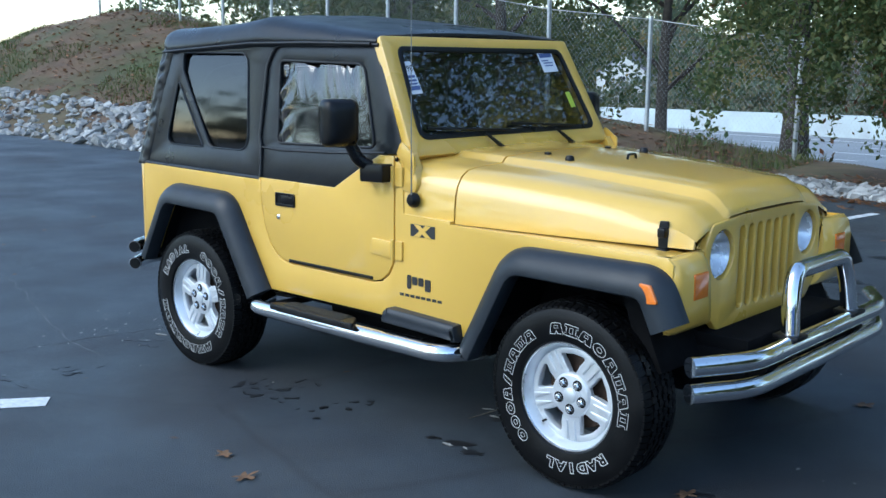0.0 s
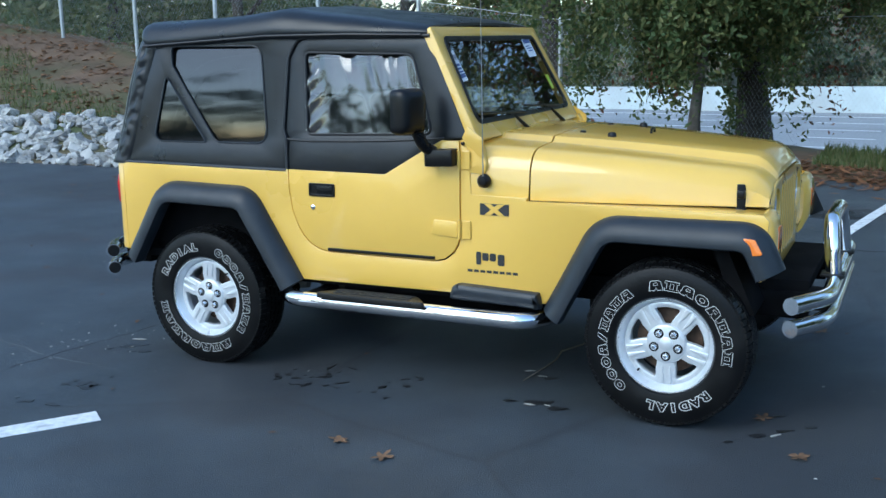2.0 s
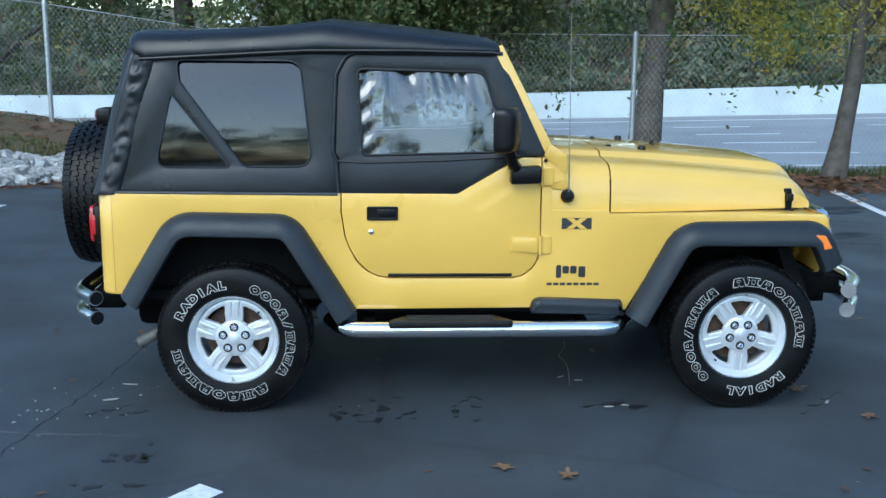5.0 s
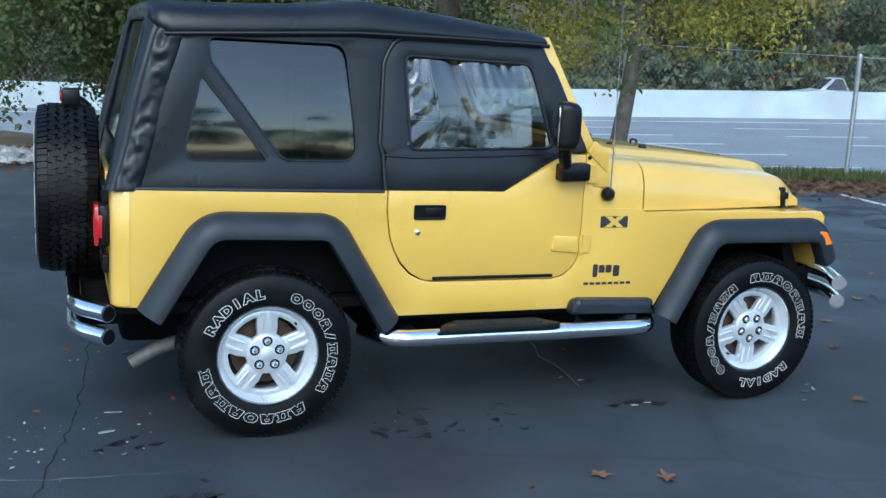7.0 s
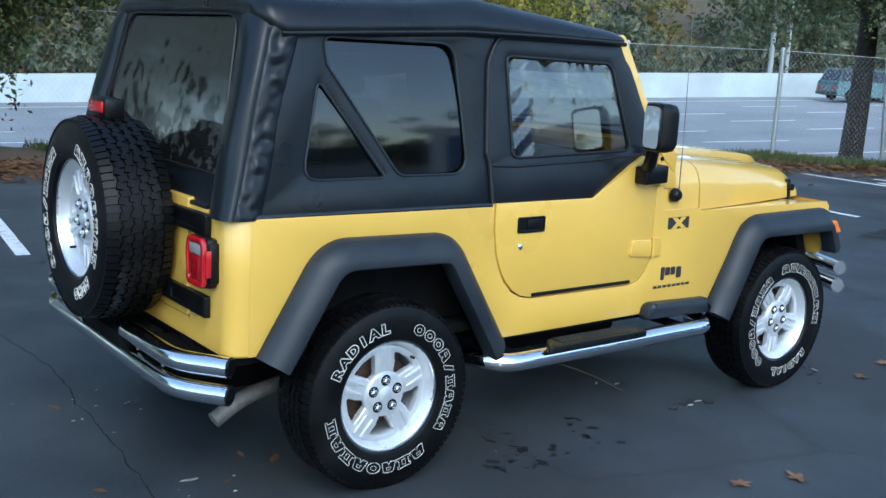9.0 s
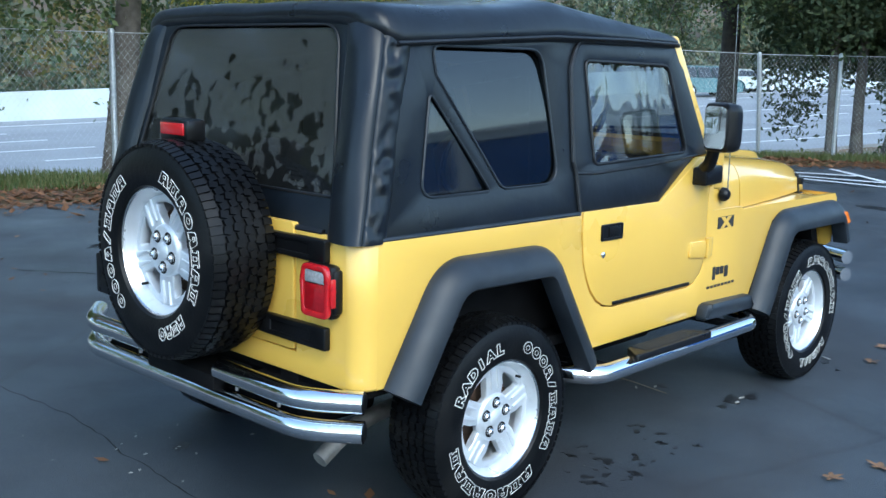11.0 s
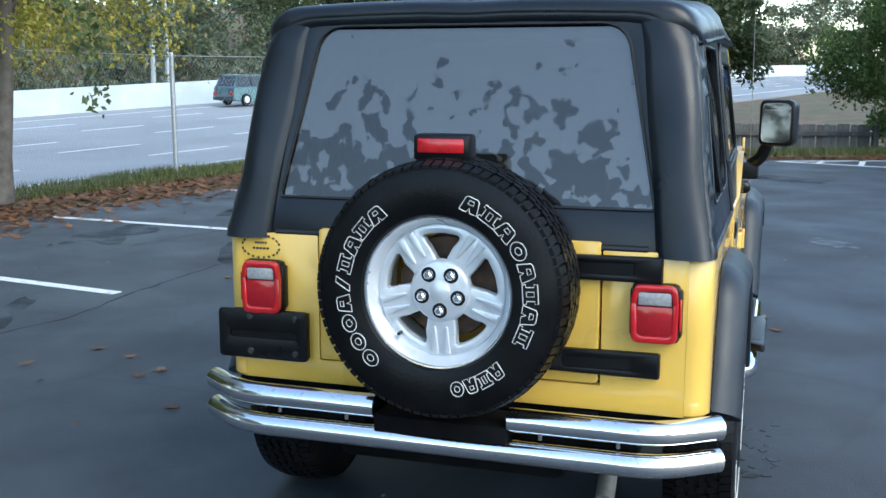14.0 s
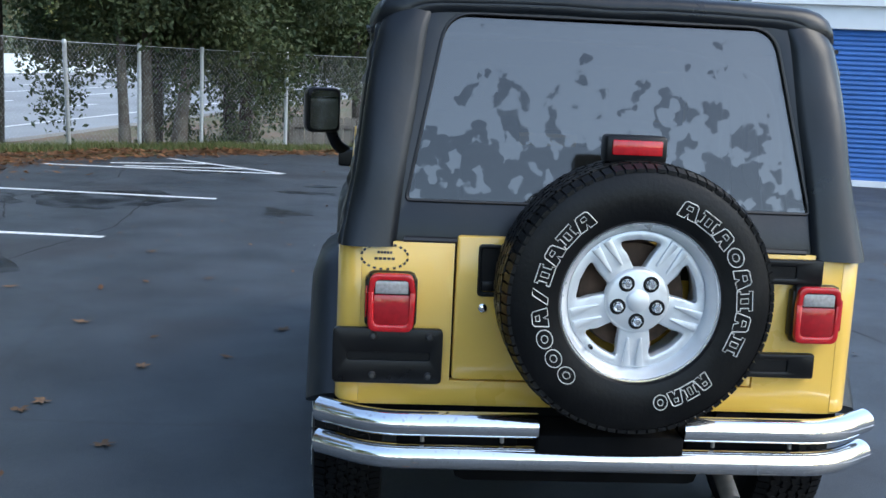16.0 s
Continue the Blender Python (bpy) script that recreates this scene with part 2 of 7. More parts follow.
HOUSE_ROOF = material("house_shingles", (0.20, 0.20, 0.21), 0.85, vary=0.2, scale=3)
HOUSE_PANE = material("house_panes", (0.03, 0.035, 0.04), 0.15, vary=0.2)
GRASS = leaf_material("grass_blade", (0.05, 0.09, 0.02), (0.09, 0.12, 0.03), (0.17, 0.15, 0.06))


# ---- building tools ----
def link_mesh(name, bm, mat, smooth=40, turn=True):
    if turn and len(bm.faces):
        bmesh.ops.recalc_face_normals(bm, faces=bm.faces[:])
    me = bpy.data.meshes.new(name)
    bm.to_mesh(me)
    bm.free()
    for p in me.polygons:
        p.use_smooth = True
    me.set_sharp_from_angle(angle=radians(smooth))
    me.materials.append(mat)
    return me


def part(name, bm, mat, parent, label="", smooth=40):
    ob = new(name, link_mesh(name, bm, mat, smooth))
    ob.parent = parent
    return tagged(ob, label)


def thing(name, label, category, at=None, group="", kind=""):
    ob = new(name)
    ob.empty_display_size = 0.1
    if at is not None:
        ob.matrix_basis = at
    return tagged(ob, label, category, group, kind)


def solid(name, bm, mat, label, category="", group="", kind="", smooth=40):
    return tagged(new(name, link_mesh(name, bm, mat, smooth)), label, category, group, kind)


def xf(bm, verts, m):
    bmesh.ops.transform(bm, matrix=m, verts=verts)


def add_box(bm, lo, hi, bevel=0.0, seg=2, m=None):
    r = bmesh.ops.create_cube(bm, size=1.0)
    vs = r["verts"]
    c = [(a + b) / 2 for a, b in zip(lo, hi)]
    s = [abs(b - a) for a, b in zip(lo, hi)]
    xf(bm, vs, Matrix.Translation(c) @ Matrix.Diagonal((*s, 1)))
    if bevel:
        es = list({e for v in vs for e in v.link_edges})
        r = bmesh.ops.bevel(bm, geom=es, offset=bevel, segments=seg, profile=0.5, affect="EDGES")
        vs = list({v for v in vs if v.is_valid} | {v for f in r["faces"] for v in f.verts})
    if m is not None:
        xf(bm, vs, m)
    return vs


def rounded(points, radius, seg=5):
    """The outline with its corners rounded; radius: one for all or one for each corner."""
    out = []
    n = len(points)
    for i, p in enumerate(points):
        r = radius[i] if isinstance(radius, (list, tuple)) else radius
        a, b, c = Vector(points[i - 1]), Vector(p), Vector(points[(i + 1) % n])
        u, v = (a - b), (c - b)
        if r <= 0 or u.length < 1e-6 or v.length < 1e-6:
            out.append((b.x, b.y))
            continue
        half = u.angle(v) / 2
        d = min(r / max(math.tan(half), 1e-3), u.length * 0.49, v.length * 0.49)
        p0, p1 = b + u.normalized() * d, b + v.normalized() * d
        for k in range(seg + 1):
            s = k / seg
            q = p0 * (1 - s) ** 2 + b * 2 * s * (1 - s) + p1 * s * s
            out.append((q.x, q.y))
    return out


def circle(r, n=24, cx=0.0, cy=0.0):
    return [(cx + r * math.cos(2 * math.pi * k / n), cy + r * math.sin(2 * math.pi * k / n)) for k in range(n)]


def add_plate(bm, outline, holes=(), depth=0.02, m=None, bevel=0.0):
    """A plate with holes in the local x, y plane, its face at z = 0 and its back at z = -depth; m lays it into the place."""
    m = m or Matrix()
    fresh = bmesh.new()
    edges = []
    for loop in (outline, *holes):
        vs = [fresh.verts.new((p[0], p[1], 0)) for p in loop]
        edges += [fresh.edges.new((vs[i - 1], vs[i])) for i in range(len(vs))]
    bmesh.ops.triangle_fill(fresh, use_beauty=True, use_dissolve=False, edges=edges, normal=(0, 0, 1))
    bmesh.ops.recalc_face_normals(fresh, faces=fresh.faces[:])
    if fresh.faces and sum(f.normal.z for f in fresh.faces) < 0:
        bmesh.ops.reverse_faces(fresh, faces=fresh.faces[:])
    rim = [e for e in fresh.edges if len(e.link_faces) == 1]
    r = bmesh.ops.extrude_face_region(fresh, geom=fresh.faces[:])
    back = [v for v in r["geom"] if isinstance(v, bmesh.types.BMVert)]
    for v in back:
        v.co.z -= depth
    if bevel:
        rim = [e for e in rim if e.is_valid]
        bmesh.ops.bevel(fresh, geom=rim, offset=bevel, segments=2, profile=0.5, affect="EDGES")
    bmesh.ops.recalc_face_normals(fresh, faces=fresh.faces[:])
    xf(fresh, fresh.verts[:], m)
    tmp = bpy.data.meshes.new("tmp")
    fresh.to_mesh(tmp)
    fresh.free()
    bm.from_mesh(tmp)
    bpy.data.meshes.remove(tmp)


def add_loft(bm, rings, closed=True, caps=True):
    """Skin over rings of equally many points."""
    rows = [[bm.verts.new(p) for p in ring] for ring in rings]
    n = len(rows[0])
    for a, b in zip(rows, rows[1:]):
        for i in range(n if closed else n - 1):
            j = (i + 1) % n
            bm.faces.new((a[i], a[j], b[j], b[i]))
    if caps and closed:
        bm.faces.new(rows[0][::-1])
        bm.faces.new(rows[-1])
    return rows


def bend(points, radius, seg=5):
    """A line in space with rounded corners."""
    pts = [Vector(p) for p in points]
    out = [pts[0]]
    for a, b, c in zip(pts, pts[1:], pts[2:]):
        d = min(radius, (a - b).length * 0.45, (c - b).length * 0.45)
        p0, p1 = b + (a - b).normalized() * d, b + (c - b).normalized() * d
        out += [p0 * (1 - s) ** 2 + b * 2 * s * (1 - s) + p1 * s * s for s in [k / seg for k in range(seg + 1)]]
    return out + [pts[-1]]


def add_tube(bm, points, r, n=14, caps=True):
    """A round tube along a line; r: one radius or one for each point."""
    pts = [Vector(p) for p in points]
    rings = []
    side = None
    for i, p in enumerate(pts):
        t = (pts[min(i + 1, len(pts) - 1)] - pts[max(i - 1, 0)]).normalized()
        if side is None:
            side = t.orthogonal().normalized()
        side = (side - t * side.dot(t)).normalized()
        up = t.cross(side)
        rr = r[i] if isinstance(r, (list, tuple)) else r
        rings.append([p + (side * math.cos(2 * math.pi * k / n) + up * math.sin(2 * math.pi * k / n)) * rr for k in range(n)])
    add_loft(bm, rings, True, caps)


def add_lathe(bm, profile, n=48, m=None, closed=False):
    """Turned about the local y axis; profile of (radius, y)."""
    m = m or Matrix()
    rows = []
    for k in range(n):
        a = 2 * math.pi * k / n
        rows.append([bm.verts.new(m @ Vector((r * math.cos(a), y, r * math.sin(a)))) for r, y in profile])
    p = len(profile)
    for k in range(n):
        a, b = rows[k], rows[(k + 1) % n]
        for i in range(p if closed else p - 1):
            j = (i + 1) % p
            bm.faces.new((a[i], a[j], b[j], b[i]))


def letters(word, size, bold=0.0):
    """The outline of a word in the built-in font, as a flat mesh centred on the origin."""
    cu = bpy.data.curves.new("word", "FONT")
    cu.body, cu.size, cu.align_x, cu.align_y, cu.offset = word, size, "CENTER", "CENTER", bold
    ob = bpy.data.objects.new("word", cu)
    me = bpy.data.meshes.new_from_object(ob)
    bpy.data.objects.remove(ob)
    bpy.data.curves.remove(cu)
    return me


def frame_of(origin, x, y):
    """Local axes x, y (and z across them) laid at origin."""
    x, y = Vector(x).normalized(), Vector(y).normalized()
    z = x.cross(y).normalized()
    y = z.cross(x)
    return Matrix(((x.x, y.x, z.x, origin[0]), (x.y, y.y, z.y, origin[1]), (x.z, y.z, z.z, origin[2]), (0, 0, 0, 1)))


def side_frame(y, s):
    """Plate in the car's side: local x is forward, local y up, the face looks outwards; s: -1 the right-hand side, 1 the other.
    For the other side the plan is mirrored by MIRROR_Y."""
    return frame_of((0, y, 0), (1, 0, 0), (0, 0, 1))


MIRROR_Y = Matrix.Diagonal((1, -1, 1, 1))


def mirrored(bm):
    """A copy of the mesh on the other side of the car."""
    b = bm.copy()
    bmesh.ops.transform(b, matrix=MIRROR_Y, verts=b.verts[:])
    bmesh.ops.reverse_faces(b, faces=b.faces[:])
    return b


# ---- ground ----
def lerp_table(t, table):
    if t <= table[0][0]:
        return table[0][1]
    for (a, va), (b, vb) in zip(table, table[1:]):
        if t <= b:
            return va + (vb - va) * (t - a) / (b - a)
    return table[-1][1]


def smooth(t):
    t = max(0.0, min(1.0, t))
    return t * t * (3 - 2 * t)


EDGE = [(-60, 6.4), (-16, 5.9), (-9, 5.7), (-5.5, 5.75), (-4.2, 6.7), (-2.6, 8.1), (-1, 8.6), (0.5, 8.3), (2, 7.5), (3.6, 6.95), (5, 6.8), (6.6, 6.85), (8.2, 6.5), (9.6, 6.3), (11, 6.05), (12.6, 5.7), (13.6, 4.9), (14.6, 3.8), (15.6, 2.1), (16.6, 0.0), (17.6, -2.8), (19.2, -5.0), (22, -9), (24, -30), (26, -60)]
HILL = [(-46, 0.0), (-38, 0.3), (-31, 1.1), (-26, 2.4), (-22, 2.75), (-19, 2.35), (-13, 1.6), (-8.6, 0.95), (-6.3, 0.58), (-4.7, 0.42), (-2.3, 0.10), (0.6, 0.0), (4, -0.05), (40, -0.02)]
ROAD_Z = [(-160, -5.0), (-60, -3.9), (6, -2.4), (24, -1.45), (32, -1.05), (52, -0.2), (80, 0.6), (160, 2.0)]


FENCE_LINE = [(-24, 12.4), (-13, 11.8), (-6.3, 10.7), (-2.35, 11.7), (0.65, 10.8), (4, 9.0), (6.5, 7.8), (10.65, 8.0), (13.6, 7.15), (15.0, 5.9), (15.9, 4.9), (17.5, 2.4), (19, -1.5), (22, -6), (26, -40)]


def wall_line(x):
    """Where the far white road wall runs."""
    return lerp_table(x, [(-160, 100), (-40, 66), (6, 51), (32, 39.5), (51, 33), (90, 20), (130, 3), (165, -14)])


def road_near(x):
    return wall_line(x) - 29.5


def ground_z(x, y):
    e = lerp_table(x, EDGE)
    if y <= e:
        return -0.03
    h = lerp_table(x, HILL)
    rise = h * smooth((y - e) / 6.5) + 0.03 * smooth((y - e) / 0.5)
    if x < -3:
        rise += 0.30 * smooth((-3 - x) / 3) * smooth((y - e) / 1.4) * (1 - 0.6 * smooth((y - e - 1.4) / 4))
    near = road_near(x)
    top = lerp_table(x, FENCE_LINE) + 0.6
    d = max(0.0, min(1.0, (y - top) / max(5.0, near - top)))
    d = 1 - (1 - d) ** 2
    z = rise * (1 - d) + lerp_table(x, ROAD_Z) * d
    far = wall_line(x) + 16
    if y > far:
        z += 10 * smooth((y - far) / 55)
    return z + 0.04 * noise.noise((x * 0.7, y * 0.7, 0)) * smooth((y - e) / 1.0)


def axis_steps(lo, hi, fine_lo, fine_hi, fine, grow=1.35):
    out = [fine_lo]
    while out[-1] < fine_hi:
        out.append(out[-1] + fine)
    s = fine
    while out[-1] < hi:
        s *= grow
        out.append(out[-1] + s)
    s = fine
    while out[0] > lo:
        s *= grow
        out.insert(0, out[0] - s)
    return out


def earth_material():
    m = material("earth", (0.125, 0.078, 0.046), 0.95, vary=0.35, scale=1.5, bump=0.8, bump_scale=9, second=(0.060, 0.082, 0.026), second_scale=0.5, second_amount=0.70)
    return m


EARTH = earth_material()
xs = axis_steps(-900, 900, -32, 30, 0.5)
ys = axis_steps(-900, 900, 4, 16, 0.4)
verts = [(x, y, ground_z(x, y)) for y in ys for x in xs]
faces = [(j * len(xs) + i, j * len(xs) + i + 1, (j + 1) * len(xs) + i + 1, (j + 1) * len(xs) + i) for j in range(len(ys) - 1) for i in range(len(xs) - 1)]
me = bpy.data.meshes.new("ground")
me.from_pydata(verts, [], faces)
for p in me.polygons:
    p.use_smooth = True
me.materials.append(EARTH)
tagged(new("ground", me), "leaf-littered earth and grass bank beyond the asphalt", "ground", kind="structure")


def asphalt_material():
    m = material("asphalt", (0.034, 0.043, 0.052), 0.60, vary=0.34, scale=1.6, bump=0.4, bump_scale=160, second=(0.054, 0.064, 0.073), second_scale=0.45, second_amount=0.5, rough_vary=0.14)
    nt = m.node_tree
    b = nt.nodes["Principled BSDF"]
    tc = nt.nodes["Texture Coordinate"]
    base = b.inputs["Base Color"].links[0].from_socket
    def layer(base, source, lo, hi, color, amount):
        r = nt.nodes.new("ShaderNodeMapRange")
        r.inputs[1].default_value, r.inputs[2].default_value, r.inputs[3].default_value, r.inputs[4].default_value = lo, hi, 0, amount
        nt.links.new(source, r.inputs[0])
        x = nt.nodes.new("ShaderNodeMix")
        x.data_type = "RGBA"
        nt.links.new(r.outputs[0], x.inputs[0])
        nt.links.new(base, x.inputs[6])
        x.inputs[7].default_value = (*color, 1)
        return x.outputs[2]
    # fine stones
    v = nt.nodes.new("ShaderNodeTexVoronoi")
    v.inputs["Scale"].default_value = 150
    nt.links.new(tc.outputs["Object"], v.inputs["Vector"])
    col = layer(base, v.outputs["Distance"], 0.30, 0.0, (0.19, 0.20, 0.215), 0.75)
    # dark sealed patches
    n = nt.nodes.new("ShaderNodeTexNoise")
    n.inputs["Scale"].default_value, n.inputs["Detail"].default_value = 0.45, 7
    nt.links.new(tc.outputs["Object"], n.inputs["Vector"])
    col = layer(col, n.outputs[0], 0.55, 0.62, (0.028, 0.030, 0.034), 0.75)
    # hairline cracks
    wv = nt.nodes.new("ShaderNodeTexVoronoi")
    wv.feature = "DISTANCE_TO_EDGE"
    wv.inputs["Scale"].default_value = 0.32
    nz = nt.nodes.new("ShaderNodeTexNoise")
    nz.inputs["Scale"].default_value, nz.inputs["Detail"].default_value = 1.3, 6
    mx = nt.nodes.new("ShaderNodeMix")
    mx.data_type = "RGBA"
    mx.inputs[0].default_value = 0.12
    nt.links.new(tc.outputs["Object"], nz.inputs["Vector"])
    nt.links.new(tc.outputs["Object"], mx.inputs[6])
    nt.links.new(nz.outputs["Color"], mx.inputs[7])
    nt.links.new(mx.outputs[2], wv.inputs["Vector"])
    col = layer(col, wv.outputs["Distance"], 0.006, 0.0, (0.022, 0.022, 0.024), 0.45)
    nt.links.new(col, b.inputs["Base Color"])
    return m


ASPHALT = asphalt_material()
bm = bmesh.new()
line = [(x, y) for x, y in EDGE]
fine = []
for (x0, y0), (x1, y1) in zip(line, line[1:]):
    n = max(1, int(math.hypot(x1 - x0, y1 - y0) / 0.6)) if -20 < x0 < 30 else 2
    for k in range(n):
        s = k / n
        fine.append((x0 + (x1 - x0) * s, y0 + (y1 - y0) * s + 0.09 * noise.noise((x0 + (x1 - x0) * s * 1.0, 7.0, 3.0 + s)) + 0.04 * math.sin((x0 + (x1 - x0) * s) * 3.1)))
fine.append(line[-1])
top = [bm.verts.new((x, y, 0.0)) for x, y in fine]
low = [bm.verts.new((x, y + 0.02, -0.05)) for x, y in fine]
near = [bm.verts.new((x, -70, 0.0)) for x, y in fine]
for i in range(len(fine) - 1):
    bm.faces.new((near[i], near[i + 1], top[i + 1], top[i]))
    bm.faces.new((top[i], top[i + 1], low[i + 1], low[i]))
lot = solid("parking_lot", bm, ASPHALT, "dark worn asphalt with stains, cracks and painted lines", "pavement", kind="structure", smooth=20)


# painted stall lines
def paint(name, pts, width, label):
    bm = bmesh.new()
    a, b = Vector(pts[0]), Vector(pts[1])
    n = Vector((-(b - a).y, (b - a).x)).normalized() * width / 2
    steps = max(2, int((b - a).length / 0.25))
    rows = []
    for k in range(steps + 1):
        p = a.lerp(b, k / steps)
        j = 0.008 * noise.noise((p.x * 5, p.y * 5, 1))
        rows.append([(p.x + n.x * (1 + j * 10), p.y + n.y * (1 + j * 10), 0.004), (p.x - n.x * (1 - j * 10), p.y - n.y * (1 - j * 10), 0.004), (p.x - n.x, p.y - n.y, 0.001), (p.x + n.x, p.y + n.y, 0.001)])
    add_loft(bm, rows)
    return solid(name, bm, PAINT_LINE, label, "road marking", "stall lines", kind="structure")


for a, b in (((2.64, 3.47), (3.20, 6.90)), ((5.57, 2.95), (5.92, 6.70)), ((8.55, 2.43), (8.98, 6.20)), ((-3.6, 4.2), (-3.4, 5.5)), ((0.02, 3.75), (0.50, 7.40))):
    paint("stall_line", (a, b), 0.10, "worn white stall line on asphalt")
paint("stall_line", ((0.04, -1.70), (-2.6, -5.2)), 0.13, "worn white stall line on asphalt")
for a, b in (((11.80, 1.95), (11.98, 5.45)), ((11.85, 1.95), (13.70, 3.95)), ((12.35, 2.60), (12.15, 4.3)), ((12.95, 3.25), (12.55, 4.6)), ((16.55, -0.9), (15.6, -3.2)), ((16.6, -0.95), (17.4, -3.0)), ((16.3, -1.6), (16.75, -1.7)), ((16.0, -2.3), (17.0, -2.4)), ((15.75, -2.9), (17.2, -2.95))):
    paint("hatch_line", (a, b), 0.10, "white hatched no-parking line on asphalt")


# oil spots and damp stains lie as thin films
def stain(x, y, r, seed, mat, name, label, flat=1.0, turn=0.0):
    bm = bmesh.new()
    pts = []
    for k in range(28):
        a = 2 * math.pi * k / 28
        rr = r * (0.75 + 0.6 * noise.noise((math.cos(a) * 1.7 + seed, math.sin(a) * 1.7, seed * 3.1)))
        u, v = rr * math.cos(a), rr * math.sin(a) * flat
        pts.append((x + u * math.cos(turn) - v * math.sin(turn), y + u * math.sin(turn) + v * math.cos(turn)))
    add_plate(bm, pts, (), 0.0015, Matrix.Translation((0, 0, 0.0022)))
    return solid(name, bm, mat, label, "stain", "stains on the asphalt")


OIL = material("oil_film", (0.015, 0.016, 0.018), 0.45, vary=0.3, scale=12, rough_vary=0.2)
DAMP = material("damp_asphalt", (0.016, 0.019, 0.023), 0.55, vary=0.3, scale=6, rough_vary=0.15)
_nt = DAMP.node_tree
_noise, _range = _nt.nodes.new("ShaderNodeTexNoise"), _nt.nodes.new("ShaderNodeMapRange")
_noise.inputs["Scale"].default_value, _noise.inputs["Detail"].default_value = 2.2, 7.0
_nt.links.new(_nt.nodes["Texture Coordinate"].outputs["Object"], _noise.inputs["Vector"])
_range.inputs[1].default_value, _range.inputs[2].default_value, _range.inputs[4].default_value = 0.40, 0.66, 0.50
_nt.links.new(_noise.outputs[0], _range.inputs[0])
_nt.links.new(_range.outputs[0], _nt.nodes["Principled BSDF"].inputs["Alpha"])
for x, y, r, flat, turn in ((8.25, 3.6, 1.3, 0.7, 0.3), (9.46, 1.49, 0.5, 0.5, 1.4), (10.3, 1.4, 0.35, 0.6, 1.2), (5.0, 5.2, 1.0, 0.5, 0.2), (4.4, 3.5, 0.9, 0.25, 0.5), (2.4, 5.0, 0.9, 0.4, 0.3),
                            (1.74, 3.72, 0.8, 0.22, 0.4), (12.2, 3.2, 1.3, 0.6, 0.8), (7.4, 4.8, 1.2, 0.5, 0.1), (13.0, -1.0, 0.9, 0.5, 0.9)):
    stain(x, y, r, x * 2 + y * 5, DAMP, "damp_patch", "dark damp patch on asphalt", flat, turn)
rnd = random.Random(4)
for x, y, r in ((1.78, -0.78, 0.085), (1.66, -0.80, 0.04), (1.90, -0.82, 0.06), (1.73, -0.43, 0.05), (2.76, -0.80, 0.05), (2.80, -0.54, 0.05), (2.86, -0.70, 0.045), (2.95, -0.62, 0.03), (2.66, -0.92, 0.025), (0.69, -0.83, 0.05), (-0.585, -0.80, 0.055), (-0.44, -0.835, 0.040), (-0.51, -0.86, 0.030), (-0.66, -0.86, 0.035), (-0.52, -0.74, 0.025), (-0.45, 0.46, 0.06), (6.65, -1.45, 0.35), (7.6, 1.6, 0.45)):
    stain(x, y, r, x * 3 + y, OIL, "oil_spot", "black oil spot on asphalt", 0.55, 0.5)
for k in range(34):
    stain(0.45 + rnd.random() * 0.75, -1.02 + 0.38 * rnd.random(), 0.012 + 0.028 * rnd.random() ** 2, k * 1.7, OIL, "oil_spot", "small black oil drip on asphalt", 0.6, rnd.random() * 3)
for k in range(10):
    stain(-0.75 + rnd.random() * 0.5, -1.7 + 0.5 * rnd.random(), 0.015 + 0.03 * rnd.random(), k * 2.7 + 60, OIL, "oil_spot", "small black oil drip on asphalt", 0.6, rnd.random() * 3)


# long cracks in the surface
def crack(pts, width, mat, label, seed):
    bm = bmesh.new()
    rows = []
    r = random.Random(seed)
    line_ = []
    for (x0, y0), (x1, y1) in zip(pts, pts[1:]):
        n = max(2, int(math.hypot(x1 - x0, y1 - y0) / 0.06))
        for k in range(n):
            q = k / n
            line_.append((x0 + (x1 - x0) * q + 0.03 * noise.noise((x0 + q * 9, y0, seed)) + r.uniform(-0.006, 0.006), y0 + (y1 - y0) * q + 0.03 * noise.noise((x0, y0 + q * 9, seed + 5)) + r.uniform(-0.006, 0.006)))
    for i, (x, y) in enumerate(line_):
        a, b = line_[max(0, i - 1)], line_[min(len(line_) - 1, i + 1)]
        d = Vector((b[0] - a[0], b[1] - a[1])).normalized()
        w = width * (0.35 + r.random())
        rows.append([(x - d.y * w, y + d.x * w, 0.0018), (x + d.y * w, y - d.x * w, 0.0018)])
    add_loft(bm, rows, False, False)
    return solid("crack", bm, mat, label, "crack", "cracks in the asphalt")


CRACK = material("crack_shadow", (0.016, 0.017, 0.018), 0.9, vary=0.3)
CRACK_PALE = material("crack_dust", (0.12, 0.125, 0.13), 0.9, vary=0.3)
crack([(-1.55, -3.6), (-1.05, -2.2), (-0.93, -1.48), (-0.80, -0.8), (-0.72, -0.3), (-0.6, 1.2), (-0.75, 2.6), (-0.5, 4.6)], 0.0035, CRACK, "long dark crack in the asphalt", 3)
crack([(0.6, 4.3), (1.2, 3.5), (1.89, 3.3), (2.75, 3.38), (4.38, 3.36), (6.2, 3.0), (9.0, 3.2)], 0.010, CRACK, "long dark crack in the asphalt", 4)
crack([(-7.5, -0.4), (-4.8, -0.2), (-2.6, -0.6), (-0.9, -1.1), (-0.3, -1.15)], 0.005, CRACK_PALE, "pale dusty crack in the asphalt", 5)
crack([(-8.5, 3.2), (-5.5, 2.4), (-3.6, 2.8), (-1.5, 2.2)], 0.006, CRACK_PALE, "pale dusty crack in the asphalt", 6)
